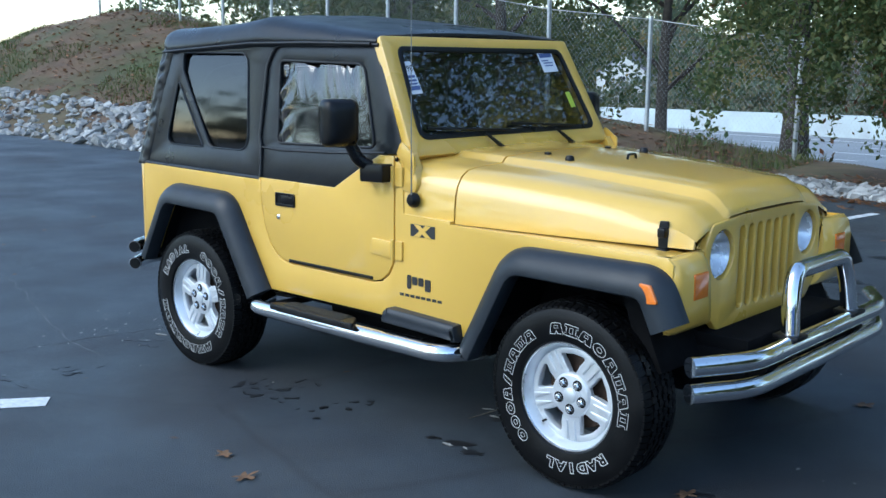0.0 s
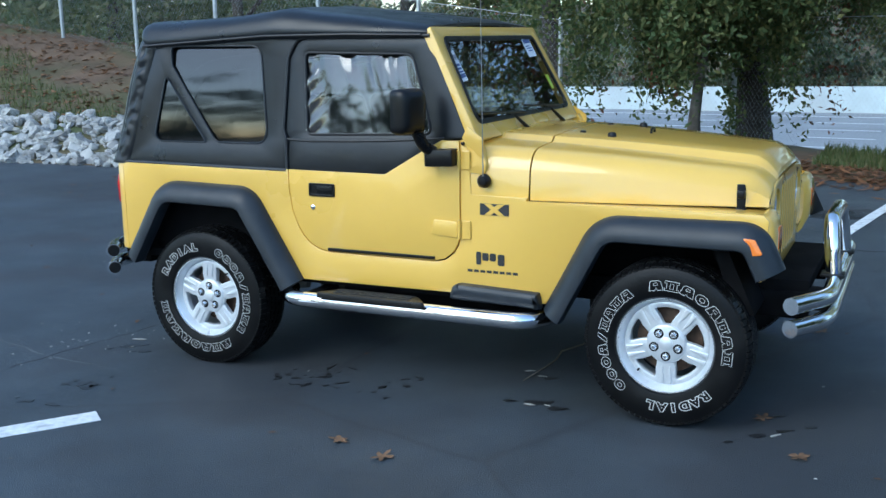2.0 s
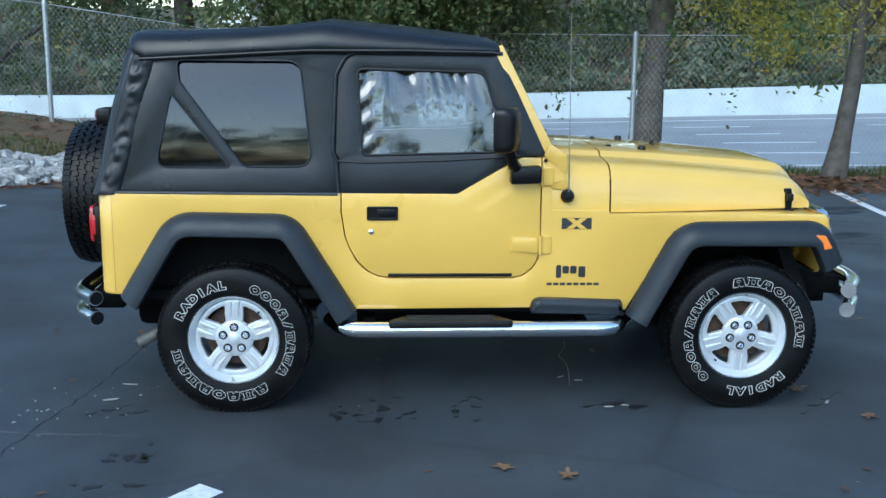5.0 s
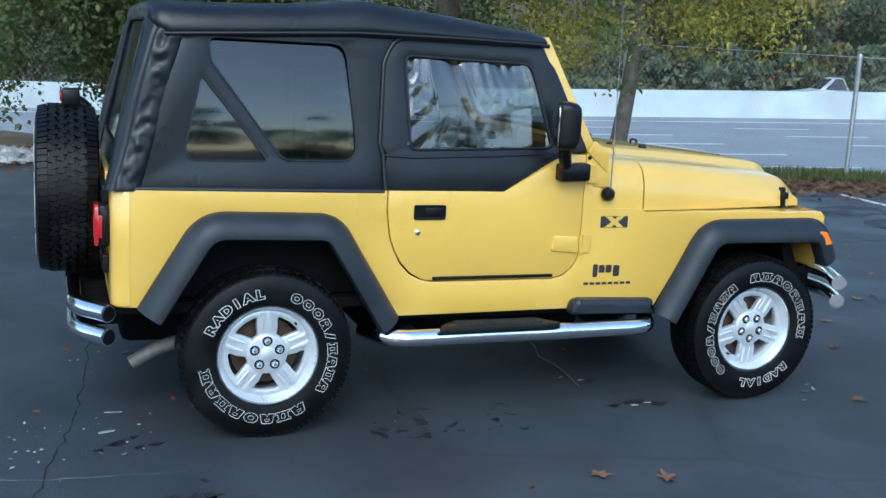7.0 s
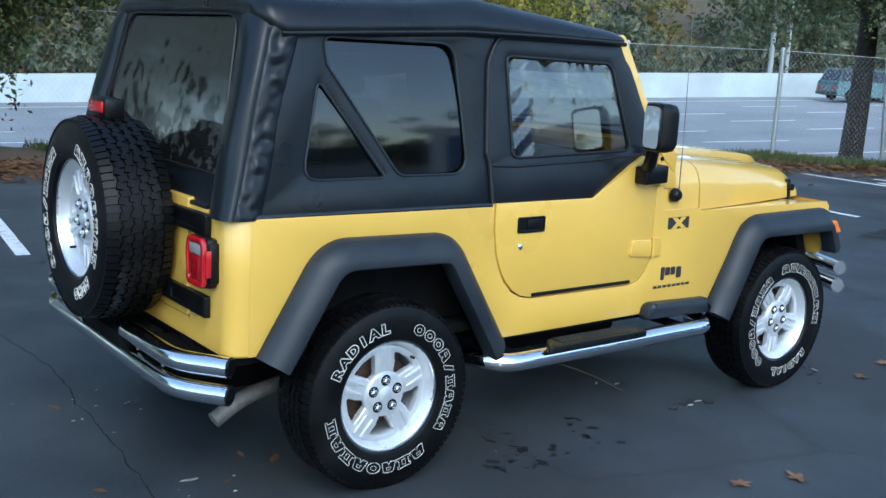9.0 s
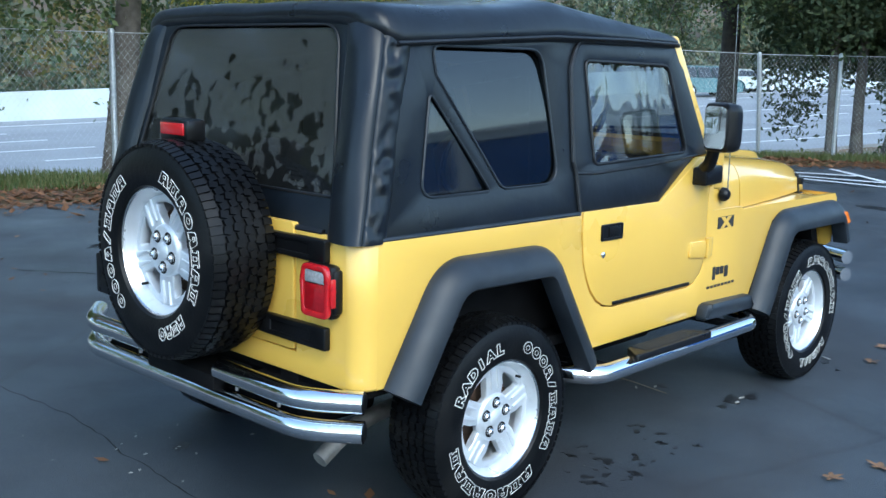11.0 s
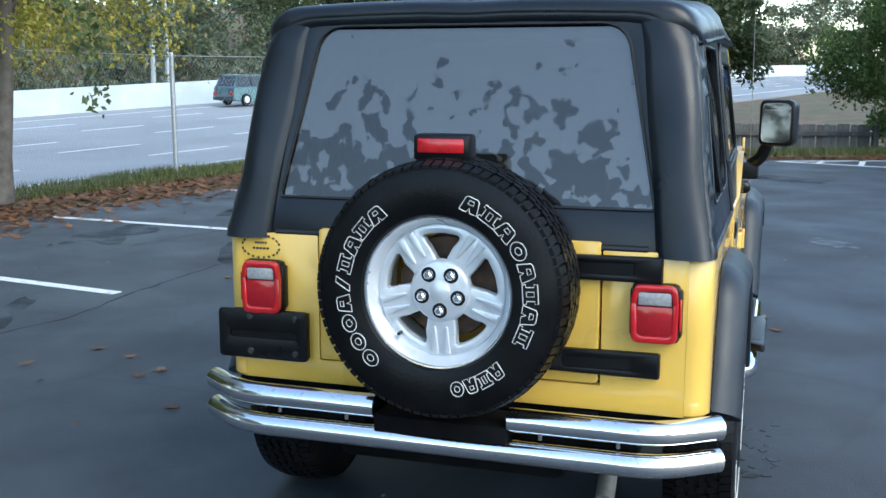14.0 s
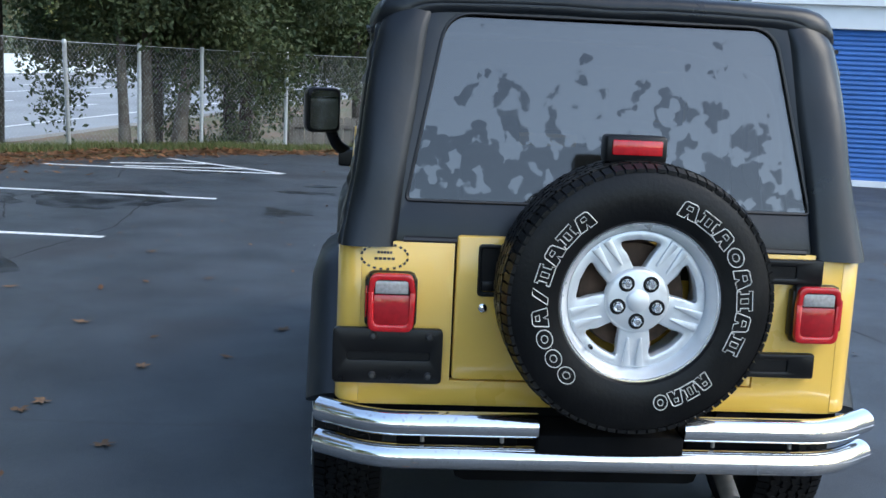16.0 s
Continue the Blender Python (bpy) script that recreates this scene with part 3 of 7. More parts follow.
crack([(4.5, 4.6), (6.5, 4.1), (8.0, 4.6), (10.5, 4.0), (13, 4.4)], 0.009, CRACK, "long dark crack in the asphalt", 7)
crack([(2.2, -2.6), (3.6, -2.3), (5.6, -2.6), (8.5, -2.0)], 0.004, CRACK, "thin dark crack in the asphalt", 8)


# ---- highway beyond the fence ----
ROADWAY = material("pale_road", (0.235, 0.245, 0.25), 0.75, vary=0.14, scale=0.3, second=(0.31, 0.32, 0.325), second_scale=0.05, bump=0.2, bump_scale=40)


def strip(name, off0, off1, lift, thick, mat, label, category, kind="structure"):
    bm = bmesh.new()
    rings = []
    for k in range(0, 61):
        x = -160 + k * 320 / 60
        y = wall_line(x)
        z = lerp_table(x, ROAD_Z)
        rings.append([(x, y + off0, z + lift), (x, y + off1, z + lift), (x, y + off1, z + lift - thick), (x, y + off0, z + lift - thick)])
    add_loft(bm, rings)
    return solid(name, bm, mat, label, category, kind=kind)


strip("road", -28.0, 15.0, 0.10, 0.5, ROADWAY, "pale grey multi-lane highway", "road")
strip("road_wall", -0.15, 0.15, 1.45, 1.40, WALL_WHITE, "long white concrete highway barrier", "barrier")
for k, off in enumerate((-3.2, -25.5)):
    strip("edge_line", off, off + 0.16, 0.115, 0.01, PAINT_LINE, "continuous white lane edge line", "road marking")
for off in (-7.0, -10.7, -14.4, -18.1, -21.8):
    bm = bmesh.new()
    for k in range(26):
        x = -60 + k * 7.3
        pr = []
        for xx in (x, x + 3.0):
            y, z = wall_line(xx) + off, lerp_table(xx, ROAD_Z) + 0.115
            pr.append([(xx, y, z), (xx, y + 0.16, z), (xx, y + 0.16, z - 0.01), (xx, y, z - 0.01)])
        add_loft(bm, pr)
    solid("lane_dashes", bm, PAINT_LINE, "row of white lane dashes on the highway", "road marking", kind="structure")


# ---- the car: x forward, right-hand side at minus y, rear axle at x = 0 ----
car = thing("off_road_car", "yellow two-door off-road car with black soft top, parked on asphalt", "car", Matrix.Translation((0, -0.025, 0)) @ Matrix.Diagonal((1, 0.968, 1, 1)))
REAR = -0.605
SIDE = -0.79
FRONT_AXLE = 2.373


def two_sides(name, bm, mat, parent, label="", smooth=40):
    """The same part on the right-hand and on the left-hand side."""
    other = mirrored(bm)
    a = part(name, bm, mat, parent, label, smooth)
    b = part(name, other, mat, parent, label, smooth)
    return a, b


# outlines in the side (x, z)
REAR_ARCH = [(-0.44, 0.552), (-0.235, 0.885), (-0.17, 0.905), (0.225, 0.897), (0.29, 0.865), (0.545, 0.478)]
FRONT_ARCH = [(1.825, 0.47), (2.04, 0.845), (2.12, 0.868), (2.66, 0.868), (2.72, 0.84), (2.755, 0.72)]
DOOR_LOW = [(0.503, 1.020), (0.503, 0.93), (0.519, 0.822), (0.540, 0.765), (0.570, 0.712), (0.613, 0.667), (0.660, 0.640), (0.713, 0.630),
            (1.287, 0.628), (1.335, 0.640), (1.380, 0.675), (1.404, 0.718), (1.413, 0.770)]


def offset_out(points, d, cx=0.96, cz=0.9):
    return [(x + math.copysign(d, x - cx) if abs(x - cx) > 0.3 else x, z - d if z < 0.75 else z) for x, z in points]


def build_tub():
    bm = bmesh.new()
    low = offset_out(DOOR_LOW, 0.005)
    outline = [(-0.535, 0.553), (-0.535, 1.028), (0.498, 1.020), *low[1:], (1.418, 1.188), (1.455, 1.150), (1.47, 0.945), (1.735, 0.940), (1.735, 0.925),
               (2.74, 0.925), (2.765, 0.90), *FRONT_ARCH[::-1], (1.40, 0.483), (0.56, 0.478), *REAR_ARCH[::-1][1:]]
    add_plate(bm, outline, (), 0.03, side_frame(SIDE, -1), 0.004)
    # the rounded rear corner
    rings = []
    for z in (0.553, 0.56, 0.79, 1.02, 1.028):
        d = 0.006 if z in (0.553, 1.028) else 0
        outer = [(-0.535 - (0.07 - d) * math.sin(a), -0.72 - (0.07 - d) * math.cos(a)) for a in [k * math.pi / 16 for k in range(9)]]
        inner = [(-0.535 - 0.035 * math.sin(a), -0.72 - 0.035 * math.cos(a)) for a in [k * math.pi / 16 for k in range(8, -1, -1)]]
        rings.append([(x, y, z) for x, y in outer + inner])
    add_loft(bm, rings)
    other = mirrored(bm)
    tmp = bpy.data.meshes.new("tmp")
    other.to_mesh(tmp)
    other.free()
    bm.from_mesh(tmp)
    bpy.data.meshes.remove(tmp)
    # rear panel beside and below the tailgate
    rear = frame_of((REAR, 0, 0), (0, -1, 0), (0, 0, 1))
    outline = [(-0.72, 0.553), (0.72, 0.553), (0.72, 1.028), (0.470, 1.028), (0.470, 0.628), (-0.450, 0.628), (-0.450, 1.028), (-0.72, 1.028)]
    add_plate(bm, outline, (), 0.03, rear, 0.003)
    # floor of the tub, hidden inside
    return bm


part("body", build_tub(), YELLOW, car)

bm = bmesh.new()
add_box(bm, (-0.58, -0.755, 0.52), (1.5, 0.755, 0.56))
add_box(bm, (-0.50, -0.70, 0.56), (0.50, -0.45, 0.93), 0.03)
add_box(bm, (-0.50, 0.45, 0.56), (0.50, 0.70, 0.93), 0.03)
add_box(bm, (1.42, -0.755, 0.52), (1.46, 0.755, 1.15))
part("floor_pan", bm, DARK, car, "dark floor and inner wings")

# tailgate
bm = bmesh.new()
rear = frame_of((REAR - 0.006, 0, 0), (0, -1, 0), (0, 0, 1))
add_plate(bm, rounded([(-0.444, 0.634), (0.464, 0.634), (0.464, 1.05), (-0.444, 1.05)], 0.012), (), 0.03, rear, 0.004)
tailgate = part("tailgate", bm, YELLOW, car)
bm = bmesh.new()
fr = frame_of((REAR - 0.016, 0.345, 0.955), (0, -1, 0), (0, 0, 1))
add_plate(bm, rounded([(-0.036, -0.075), (0.036, -0.075), (0.036, 0.075), (-0.036, 0.075)], 0.014), [rounded([(-0.026, -0.062), (0.026, -0.062), (0.026, 0.062), (-0.026, 0.062)], 0.010)], 0.014, fr, 0.003)
add_box(bm, (REAR - 0.010, 0.318, 0.895), (REAR - 0.004, 0.372, 1.02))
add_box(bm, (REAR - 0.017, 0.321, 0.897), (REAR - 0.007, 0.369, 0.925), 0.005)
part("tailgate_handle", bm, BLACK, tailgate, "black paddle handle in a recess")
bm = bmesh.new()
add_lathe(bm, [(0.0, -0.007), (0.009, -0.007), (0.013, -0.004), (0.014, 0.004)], 18, frame_of((REAR - 0.008, 0.362, 0.846), (0, 1, 0), (0, 0, 1)) @ pose(0, 0, 0, 90))
part("lock", bm, CHROME, tailgate, "round chrome lock")
for z in (0.980, 0.703):
    bm = bmesh.new()
    add_plate(bm, rounded([(0.20, z - 0.034), (0.648, z - 0.037), (0.648, z + 0.037), (0.20, z + 0.034)], 0.008), [rounded([(0.36, z - 0.017), (0.565, z - 0.017), (0.565, z + 0.017), (0.36, z + 0.017)], 0.006)], 0.022, frame_of((REAR - 0.026, 0, 0), (0, -1, 0), (0, 0, 1)), 0.005)
    add_box(bm, (REAR - 0.020, -0.57, z - 0.02), (REAR - 0.006, -0.35, z + 0.02))
    part("tailgate_hinge", bm, BLACK, tailgate, "black tailgate hinge")

# door with its soft upper half
DOOR = DOOR_LOW + [(1.413, 1.184), (1.325, 1.184), (1.221, 1.127), (1.031, 1.017)]


def build_door(s):
    flip = (lambda b: b) if s < 0 else mirrored
    bm = bmesh.new()
    add_plate(bm, DOOR, (), 0.03, side_frame(SIDE - 0.003, -1), 0.004)
    door = part("door", flip(bm), YELLOW, car)
    bm = bmesh.new()
    fr = side_frame(SIDE - 0.010, -1)
    hole = rounded([(0.628, 0.908), (0.750, 0.908), (0.750, 0.952), (0.628, 0.952)], 0.008)
    add_plate(bm, rounded([(0.617, 0.897), (0.760, 0.897), (0.760, 0.961), (0.617, 0.961)], 0.010), [hole], 0.012, fr, 0.002)
    add_box(bm, (0.625, SIDE - 0.0058, 0.905), (0.753, SIDE - 0.0034, 0.955))
    add_box(bm, (0.665, SIDE - 0.0105, 0.912), (0.748, SIDE - 0.005, 0.950), 0.002)
    part("door_handle", flip(bm), BLACK, door, "black flush door handle")
    bm = bmesh.new()
    add_lathe(bm, [(0.0, -0.006), (0.008, -0.006), (0.012, -0.003), (0.013, 0.003)], 18, Matrix.Translation((0.637, SIDE - 0.004, 0.843)))
    part("lock", flip(bm), CHROME, door, "round chrome lock")
    bm = bmesh.new()
    add_box(bm, (0.713, SIDE - 0.010, 0.6335), (1.287, SIDE - 0.003, 0.6485), 0.003)
    part("drain_strip", flip(bm), BLACK, door, "narrow black strip along the door foot")
    for z in (1.10, 0.783):
        bm = bmesh.new()
        if z < 1:
            add_plate(bm, rounded([(1.270, z - 0.030), (1.405, z - 0.040), (1.405, z + 0.034), (1.282, z + 0.038)], 0.012), (), 0.010, side_frame(SIDE - 0.012, -1), 0.003)
        add_plate(bm, rounded([(1.423, z - 0.042), (1.468, z - 0.042), (1.468, z + 0.042), (1.423, z + 0.042)], 0.006), (), 0.008, side_frame(SIDE - 0.009, -1), 0.002)
        add_tube(bm, [(1.415, SIDE - 0.012, z - 0.044), (1.415, SIDE - 0.012, z + 0.044)], 0.009, 10)
        part("door_hinge", flip(bm), YELLOW, door)
    # soft upper half: tilted inwards, with a window
    up = Vector((0, 0.075, 0.59)).normalized()
    fr = frame_of((0, -0.782, 1.012), (1, 0, 0), up)
    k = 0.59 / Vector((0.075, 0.59)).length
    q = lambda pts: [(x, (z - 1.012) / k) for x, z in pts]
    frame_out = rounded(q([(0.485, 1.012), (1.030, 1.012), (1.325, 1.187), (1.440, 1.192), (1.232, 1.640), (0.545, 1.652), (0.487, 1.55), (0.475, 1.20), (0.495, 1.17)]),
                        [0.005, 0.01, 0.01, 0.01, 0.02, 0.09, 0.10, 0.01, 0.01], 6)
    win = rounded(q([(0.600, 1.190), (1.262, 1.208), (1.152, 1.566), (0.574, 1.578)]), [0.03, 0.03, 0.06, 0.03], 6)
    bm = bmesh.new()
    add_plate(bm, frame_out, [win], 0.022, fr, 0.005)
    upper = part("upper_door", flip(bm), VINYL, door, "black vinyl upper door half")
    bm = bmesh.new()
    pts = [fr @ Vector((x, y, 0.003)) for x, y in rounded(q([(0.490, 1.02), (0.478, 1.17), (0.464, 1.21), (0.480, 1.55), (0.530, 1.648), (1.235, 1.648)]), [0, .02, .02, .1, .09, 0], 6)]
    add_tube(bm, pts, 0.009, 8)
    pts = [fr @ Vector((x, y, 0.001)) for x, y in q([(0.475, 1.165), (0.62, 1.158), (1.0, 1.170), (1.33, 1.19)])]
    add_tube(bm, pts, 0.006, 8)
    loop = [fr @ Vector((x, y, 0.001)) for x, y in win]
    add_tube(bm, loop + [loop[0]], 0.006, 8, False)
    part("door_welt", flip(bm), WELT, upper)
    # window sheet, puckered along its top edge
    bm = bmesh.new()
    grid = {}
    nx, ny = 90, 30
    for i in range(nx + 1):
        for j in range(ny + 1):
            u, v = i / nx, j / ny
            x0 = 0.590 + (0.566 - 0.590) * v
            x1 = 1.272 + (1.160 - 1.272) * v
            z = 1.183 + (1.585 - 1.183) * v + 0.02 * u * (1 - v)
            w = max(0.0, v - 0.52) / 0.48
            fold = math.sin(u * 50 + 3 * math.sin(u * 9) + 2.0 * v)
            deep = 0.65 + 0.35 * math.sin(u * 17 + 1)
            d = -0.040 * w * w * (0.5 + 0.5 * fold) * deep + 0.010 * w * fold
            e = max(0.0, 0.20 - u) / 0.20
            d += 0.006 * e * math.sin(v * 24 - u * 30)
            grid[i, j] = bm.verts.new(fr @ Vector((x0 + (x1 - x0) * u, (z - 1.012) / k, -0.004 + d)))
    for i in range(nx):
        for j in range(ny):
            bm.faces.new((grid[i, j], grid[i + 1, j], grid[i + 1, j + 1], grid[i, j + 1]))
    w = part("door_window", flip(bm), CLEAR_VINYL, upper, "clear vinyl window sheet with puckered top", 180)
    w.visible_shadow = False
    # mirror on its bracket
    bm = bmesh.new()
    add_plate(bm, rounded([(1.268, 1.070), (1.408, 1.075), (1.408, 1.152), (1.268, 1.145)], 0.012), (), 0.075, side_frame(SIDE - 0.070, -1), 0.008)
    add_tube(bm, bend([(1.300, SIDE - 0.035, 1.135), (1.272, SIDE - 0.080, 1.165), (1.250, SIDE - 0.112, 1.245)], 0.03), 0.028, 10)
    mirror = part("door_mirror", flip(bm), BLACK, car, "black door mirror on a bracket")
    bm = bmesh.new()
    rings = []
    for x, g in ((1.196, 0.0), (1.203, 0.006), (1.235, 0.007), (1.268, 0.002), (1.284, -0.012), (1.290, -0.034)):
        rings.append([(x, SIDE - 0.152 + a, 1.322 + b) for a, b in rounded([(-0.074 - g, -0.093 - g), (0.074 + g, -0.093 - g), (0.074 + g, 0.093 + g), (-0.074 - g, 0.093 + g)], 0.035, 5)])
    add_loft(bm, rings)
    turn_in = Matrix.Translation((1.235, SIDE - 0.152, 0)) @ Matrix.Rotation(radians(-20), 4, "Z") @ Matrix.Translation((-1.235, 0.152 - SIDE, 0))
    xf(bm, bm.verts[:], turn_in)
    part("mirror_shell", flip(bm), BLACK, mirror)
    bm = bmesh.new()
    add_plate(bm, rounded([(-0.066, -0.085), (0.066, -0.085), (0.066, 0.085), (-0.066, 0.085)], 0.028), (), 0.004, frame_of((1.1915, SIDE - 0.152, 1.322), (0, -1, 0), (0, 0, 1)))
    xf(bm, bm.verts[:], turn_in)
    part("mirror_glass", flip(bm), MIRROR, mirror, "mirror glass")
    return door


build_door(-1)
build_door(1)


# flares
def flare(path, name, widen):
    bm = bmesh.new()
    pts = [Vector(p) for p in rounded(path, [0, 0.20, 0.17, 0], 12)]
    section = [(0.0, -0.002), (0.0, -0.014), (0.008, -0.036), (0.026, -0.062), (0.052, -0.082), (0.080, -0.092), (0.098, -0.090), (0.103, -0.082), (0.103, -0.012), (0.060, -0.004)]
    rings = []
    for i, p in enumerate(pts):
        t = (pts[min(i + 1, len(pts) - 1)] - pts[max(i - 1, 0)]).normalized()
        nrm = Vector((t.y, -t.x))
        k = 1 + widen * smooth((p.x - 2.5) / 0.25)
        rings.append([(p.x + nrm.x * d * k, SIDE + o, p.y + nrm.y * d * k) for d, o in section])
    add_loft(bm, rings)
    return two_sides(name, bm, PLASTIC, car, "dark grey plastic wheel arch flare")


flare([(-0.510, 0.552), (-0.277, 0.938), (0.293, 0.927), (0.567, 0.479)], "wheel_arch_flare", 0.0)
flare([(1.822, 0.455), (2.050, 0.890), (2.752, 0.897), (2.838, 0.715)], "wheel_arch_flare", 0.12)
# lower side guard ahead of the door
bm = bmesh.new()
add_plate(bm, rounded([(1.368, 0.462), (1.815, 0.452), (1.800, 0.522), (1.420, 0.535), (1.385, 0.525)], [0.02, 0.005, 0.01, 0.03, 0.03]), (), 0.055, side_frame(SIDE - 0.055, -1), 0.024)
two_sides("side_guard", bm, PLASTIC, car, "dark grey plastic side guard")
# wing ledges and fronts
bm = bmesh.new()
rings = []
for x, yi, z in ((1.735, -0.72, 0.926), (2.0, -0.68, 0.926), (2.4, -0.62, 0.924), (2.62, -0.56, 0.920), (2.735, -0.50, 0.912)):
    rings.append([(x, yi, z), (x, SIDE + 0.0015, z + 0.002), (x, SIDE + 0.0015, z - 0.02), (x, yi, z - 0.02)])
add_loft(bm, rings)
rings = []
for z, xf_, y0, y1 in ((0.925, 2.735, -0.545, -0.783), (0.918, 2.762, -0.545, -0.785), (0.895, 2.778, -0.535, -0.787), (0.84, 2.790, -0.525, -0.787), (0.75, 2.790, -0.515, -0.787), (0.715, 2.785, -0.50, -0.787), (0.665, 2.765, -0.46, -0.787), (0.645, 2.75, -0.44, -0.76)):
    rings.append([(2.742, y0, z), (xf_ - 0.03, y0, z), (xf_ - 0.004, y0 - 0.03, z), (xf_, y0 - 0.06, z), (xf_, y1 + 0.03, z), (xf_ - 0.012, y1 + 0.008, z), (xf_ - 0.03, y1, z), (2.742, y1, z)])
add_loft(bm, rings)
two_sides("front_wing", bm, YELLOW, car)
bm = bmesh.new()
add_plate(bm, rounded([(2.672, 0.846), (2.722, 0.842), (2.757, 0.782), (2.712, 0.776)], 0.008), (), 0.012, frame_of((0, -0.876, 0), (1, -0.03, 0), (0, 0.10, 1)), 0.003)
two_sides("side_marker_lamp", bm, ORANGE, car, "amber side marker lamp")
bm = bmesh.new()
add_plate(bm, rounded([(0.580, 0.765), (0.684, 0.765), (0.684, 0.858), (0.580, 0.858)], 0.008), (), 0.012, frame_of((2.793, 0, 0), (0, 1, 0), (0, 0, 1)), 0.003)
two_sides("turn_signal", bm, ORANGE, car, "amber front turn signal")


# bonnet and cowl: one row of cross-sections
def bonnet_section(x):
    """Half-width at the foot, shoulder height, crown height at station x."""
    s = (x - 1.45) / (2.745 - 1.45)
    half = 0.787 - 0.185 * max(0.0, s) ** 1.6
    crown = 1.205 - 0.055 * s - 0.060 * max(0, s - 0.3) ** 1.6
    shoulder = crown - 0.055 - 0.015 * s
    if s > 0.91:
        d = (s - 0.91) / 0.09
        crown -= 0.085 * d ** 2
        shoulder -= 0.070 * d ** 2
    return half, shoulder, crown


def section_ring(x, foot, thick=0.0):
    half, sh, cr = bonnet_section(x)
    half, sh, cr = half - thick, sh - thick, cr - thick
    right = [(half, foot), (half - 0.008, foot + (sh - foot) * 0.55), (half - 0.022, sh - 0.05), (half - 0.045, sh - 0.015), (half - 0.085, sh + 0.008), (half - 0.14, sh + 0.018),
             (half * 0.62, sh + 0.024), (half * 0.590, sh + 0.027), (half * 0.562, cr - 0.012), (half * 0.545, cr - 0.008), (half * 0.30, cr - 0.001)]
    pts = [(x, -y, z) for y, z in right] + [(x, 0.0, cr)] + [(x, y, z) for y, z in right[::-1]]
    return pts


def bonnet_shell(stations, foot, name, mat):
    bm = bmesh.new()
    rows_out = [section_ring(x, foot) for x in stations]
    rows_in = [section_ring(x, foot, 0.012) for x in stations]
    rings = [a + b[::-1] for a, b in zip(rows_out, rows_in)]
    add_loft(bm, rings)
    return part(name, bm, mat, car, "", 55)


bonnet = bonnet_shell([1.744, 1.80, 1.95, 2.1, 2.25, 2.4, 2.5, 2.56, 2.61, 2.65, 2.68, 2.70, 2.715, 2.728, 2.737], 0.930, "bonnet", YELLOW)
bonnet_shell([1.425, 1.46, 1.50, 1.56, 1.64, 1.736], 0.930, "cowl", YELLOW)
bm = bmesh.new()
add_plate(bm, rounded([(-0.016, -0.062), (0.016, -0.062), (0.019, 0.02), (0.016, 0.062), (-0.016, 0.062), (-0.019, 0.02)], 0.006), (), 0.018, frame_of((2.628, -0.630, 0.962), (1, 0.30, 0), (0, 0.10, 1)), 0.004)
add_box(bm, (2.612, -0.650, 0.965), (2.644, -0.618, 1.0), 0.006)
add_box(bm, (2.606, -0.648, 0.90), (2.650, -0.612, 0.925), 0.005)
two_sides("bonnet_latch", bm, BLACK, bonnet, "black rubber bonnet latch")
for x, y in ((1.98, -0.30), (1.98, 0.30)):
    bm = bmesh.new()
    z = bonnet_section(x)[2] - 0.006
    add_lathe(bm, [(0.0, 0.024), (0.014, 0.022), (0.020, 0.014), (0.021, 0.0)], 16, Matrix.Translation((x, y, z)) @ pose(0, 0, 0, 90))
    part("rubber_stop", bm, BLACK, bonnet, "black rubber stop")
bm = bmesh.new()
z = bonnet_section(2.12)[2]
add_tube(bm, bend([(2.10, -0.035, z - 0.004), (2.10, -0.030, z + 0.022), (2.10, 0.030, z + 0.022), (2.10, 0.035, z - 0.004)], 0.012), 0.006, 8)
part("tie_loop", bm, BLACK, bonnet, "small black loop")
# washer jets
for y in (-0.24, 0.24):
    bm = bmesh.new()
    add_box(bm, (1.81, y - 0.012, bonnet_section(1.82)[2] - 0.008), (1.835, y + 0.012, bonnet_section(1.82)[2] + 0.008), 0.004)
    part("washer_jet", bm, BLACK, bonnet)

# grille panel with seven slots and two lamps
bm = bmesh.new()
fr = frame_of((2.744, 0, 0), (0, 1, 0), (0, 0, 1))
outline = rounded([(-0.40, 0.60), (0.40, 0.60), (0.52, 0.70), (0.515, 0.93), (0.47, 1.005), (0.25, 1.022), (-0.25, 1.022), (-0.47, 1.005), (-0.515, 0.93), (-0.52, 0.70)], 0.03)
slots = [rounded([(y - 0.0235, 0.658), (y + 0.0235, 0.658), (y + 0.0235, 0.978), (y - 0.0235, 0.978)], 0.021, 4) for y in [k * 0.0755 for k in range(-3, 4)]]
lamps = [circle(0.094, 32, s * 0.385, 0.885) for s in (-1, 1)]
add_plate(bm, outline, slots + lamps, 0.03, fr, 0.006)
grille = part("grille", bm, YELLOW, car)
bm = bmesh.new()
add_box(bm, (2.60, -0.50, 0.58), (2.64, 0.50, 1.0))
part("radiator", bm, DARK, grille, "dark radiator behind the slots")
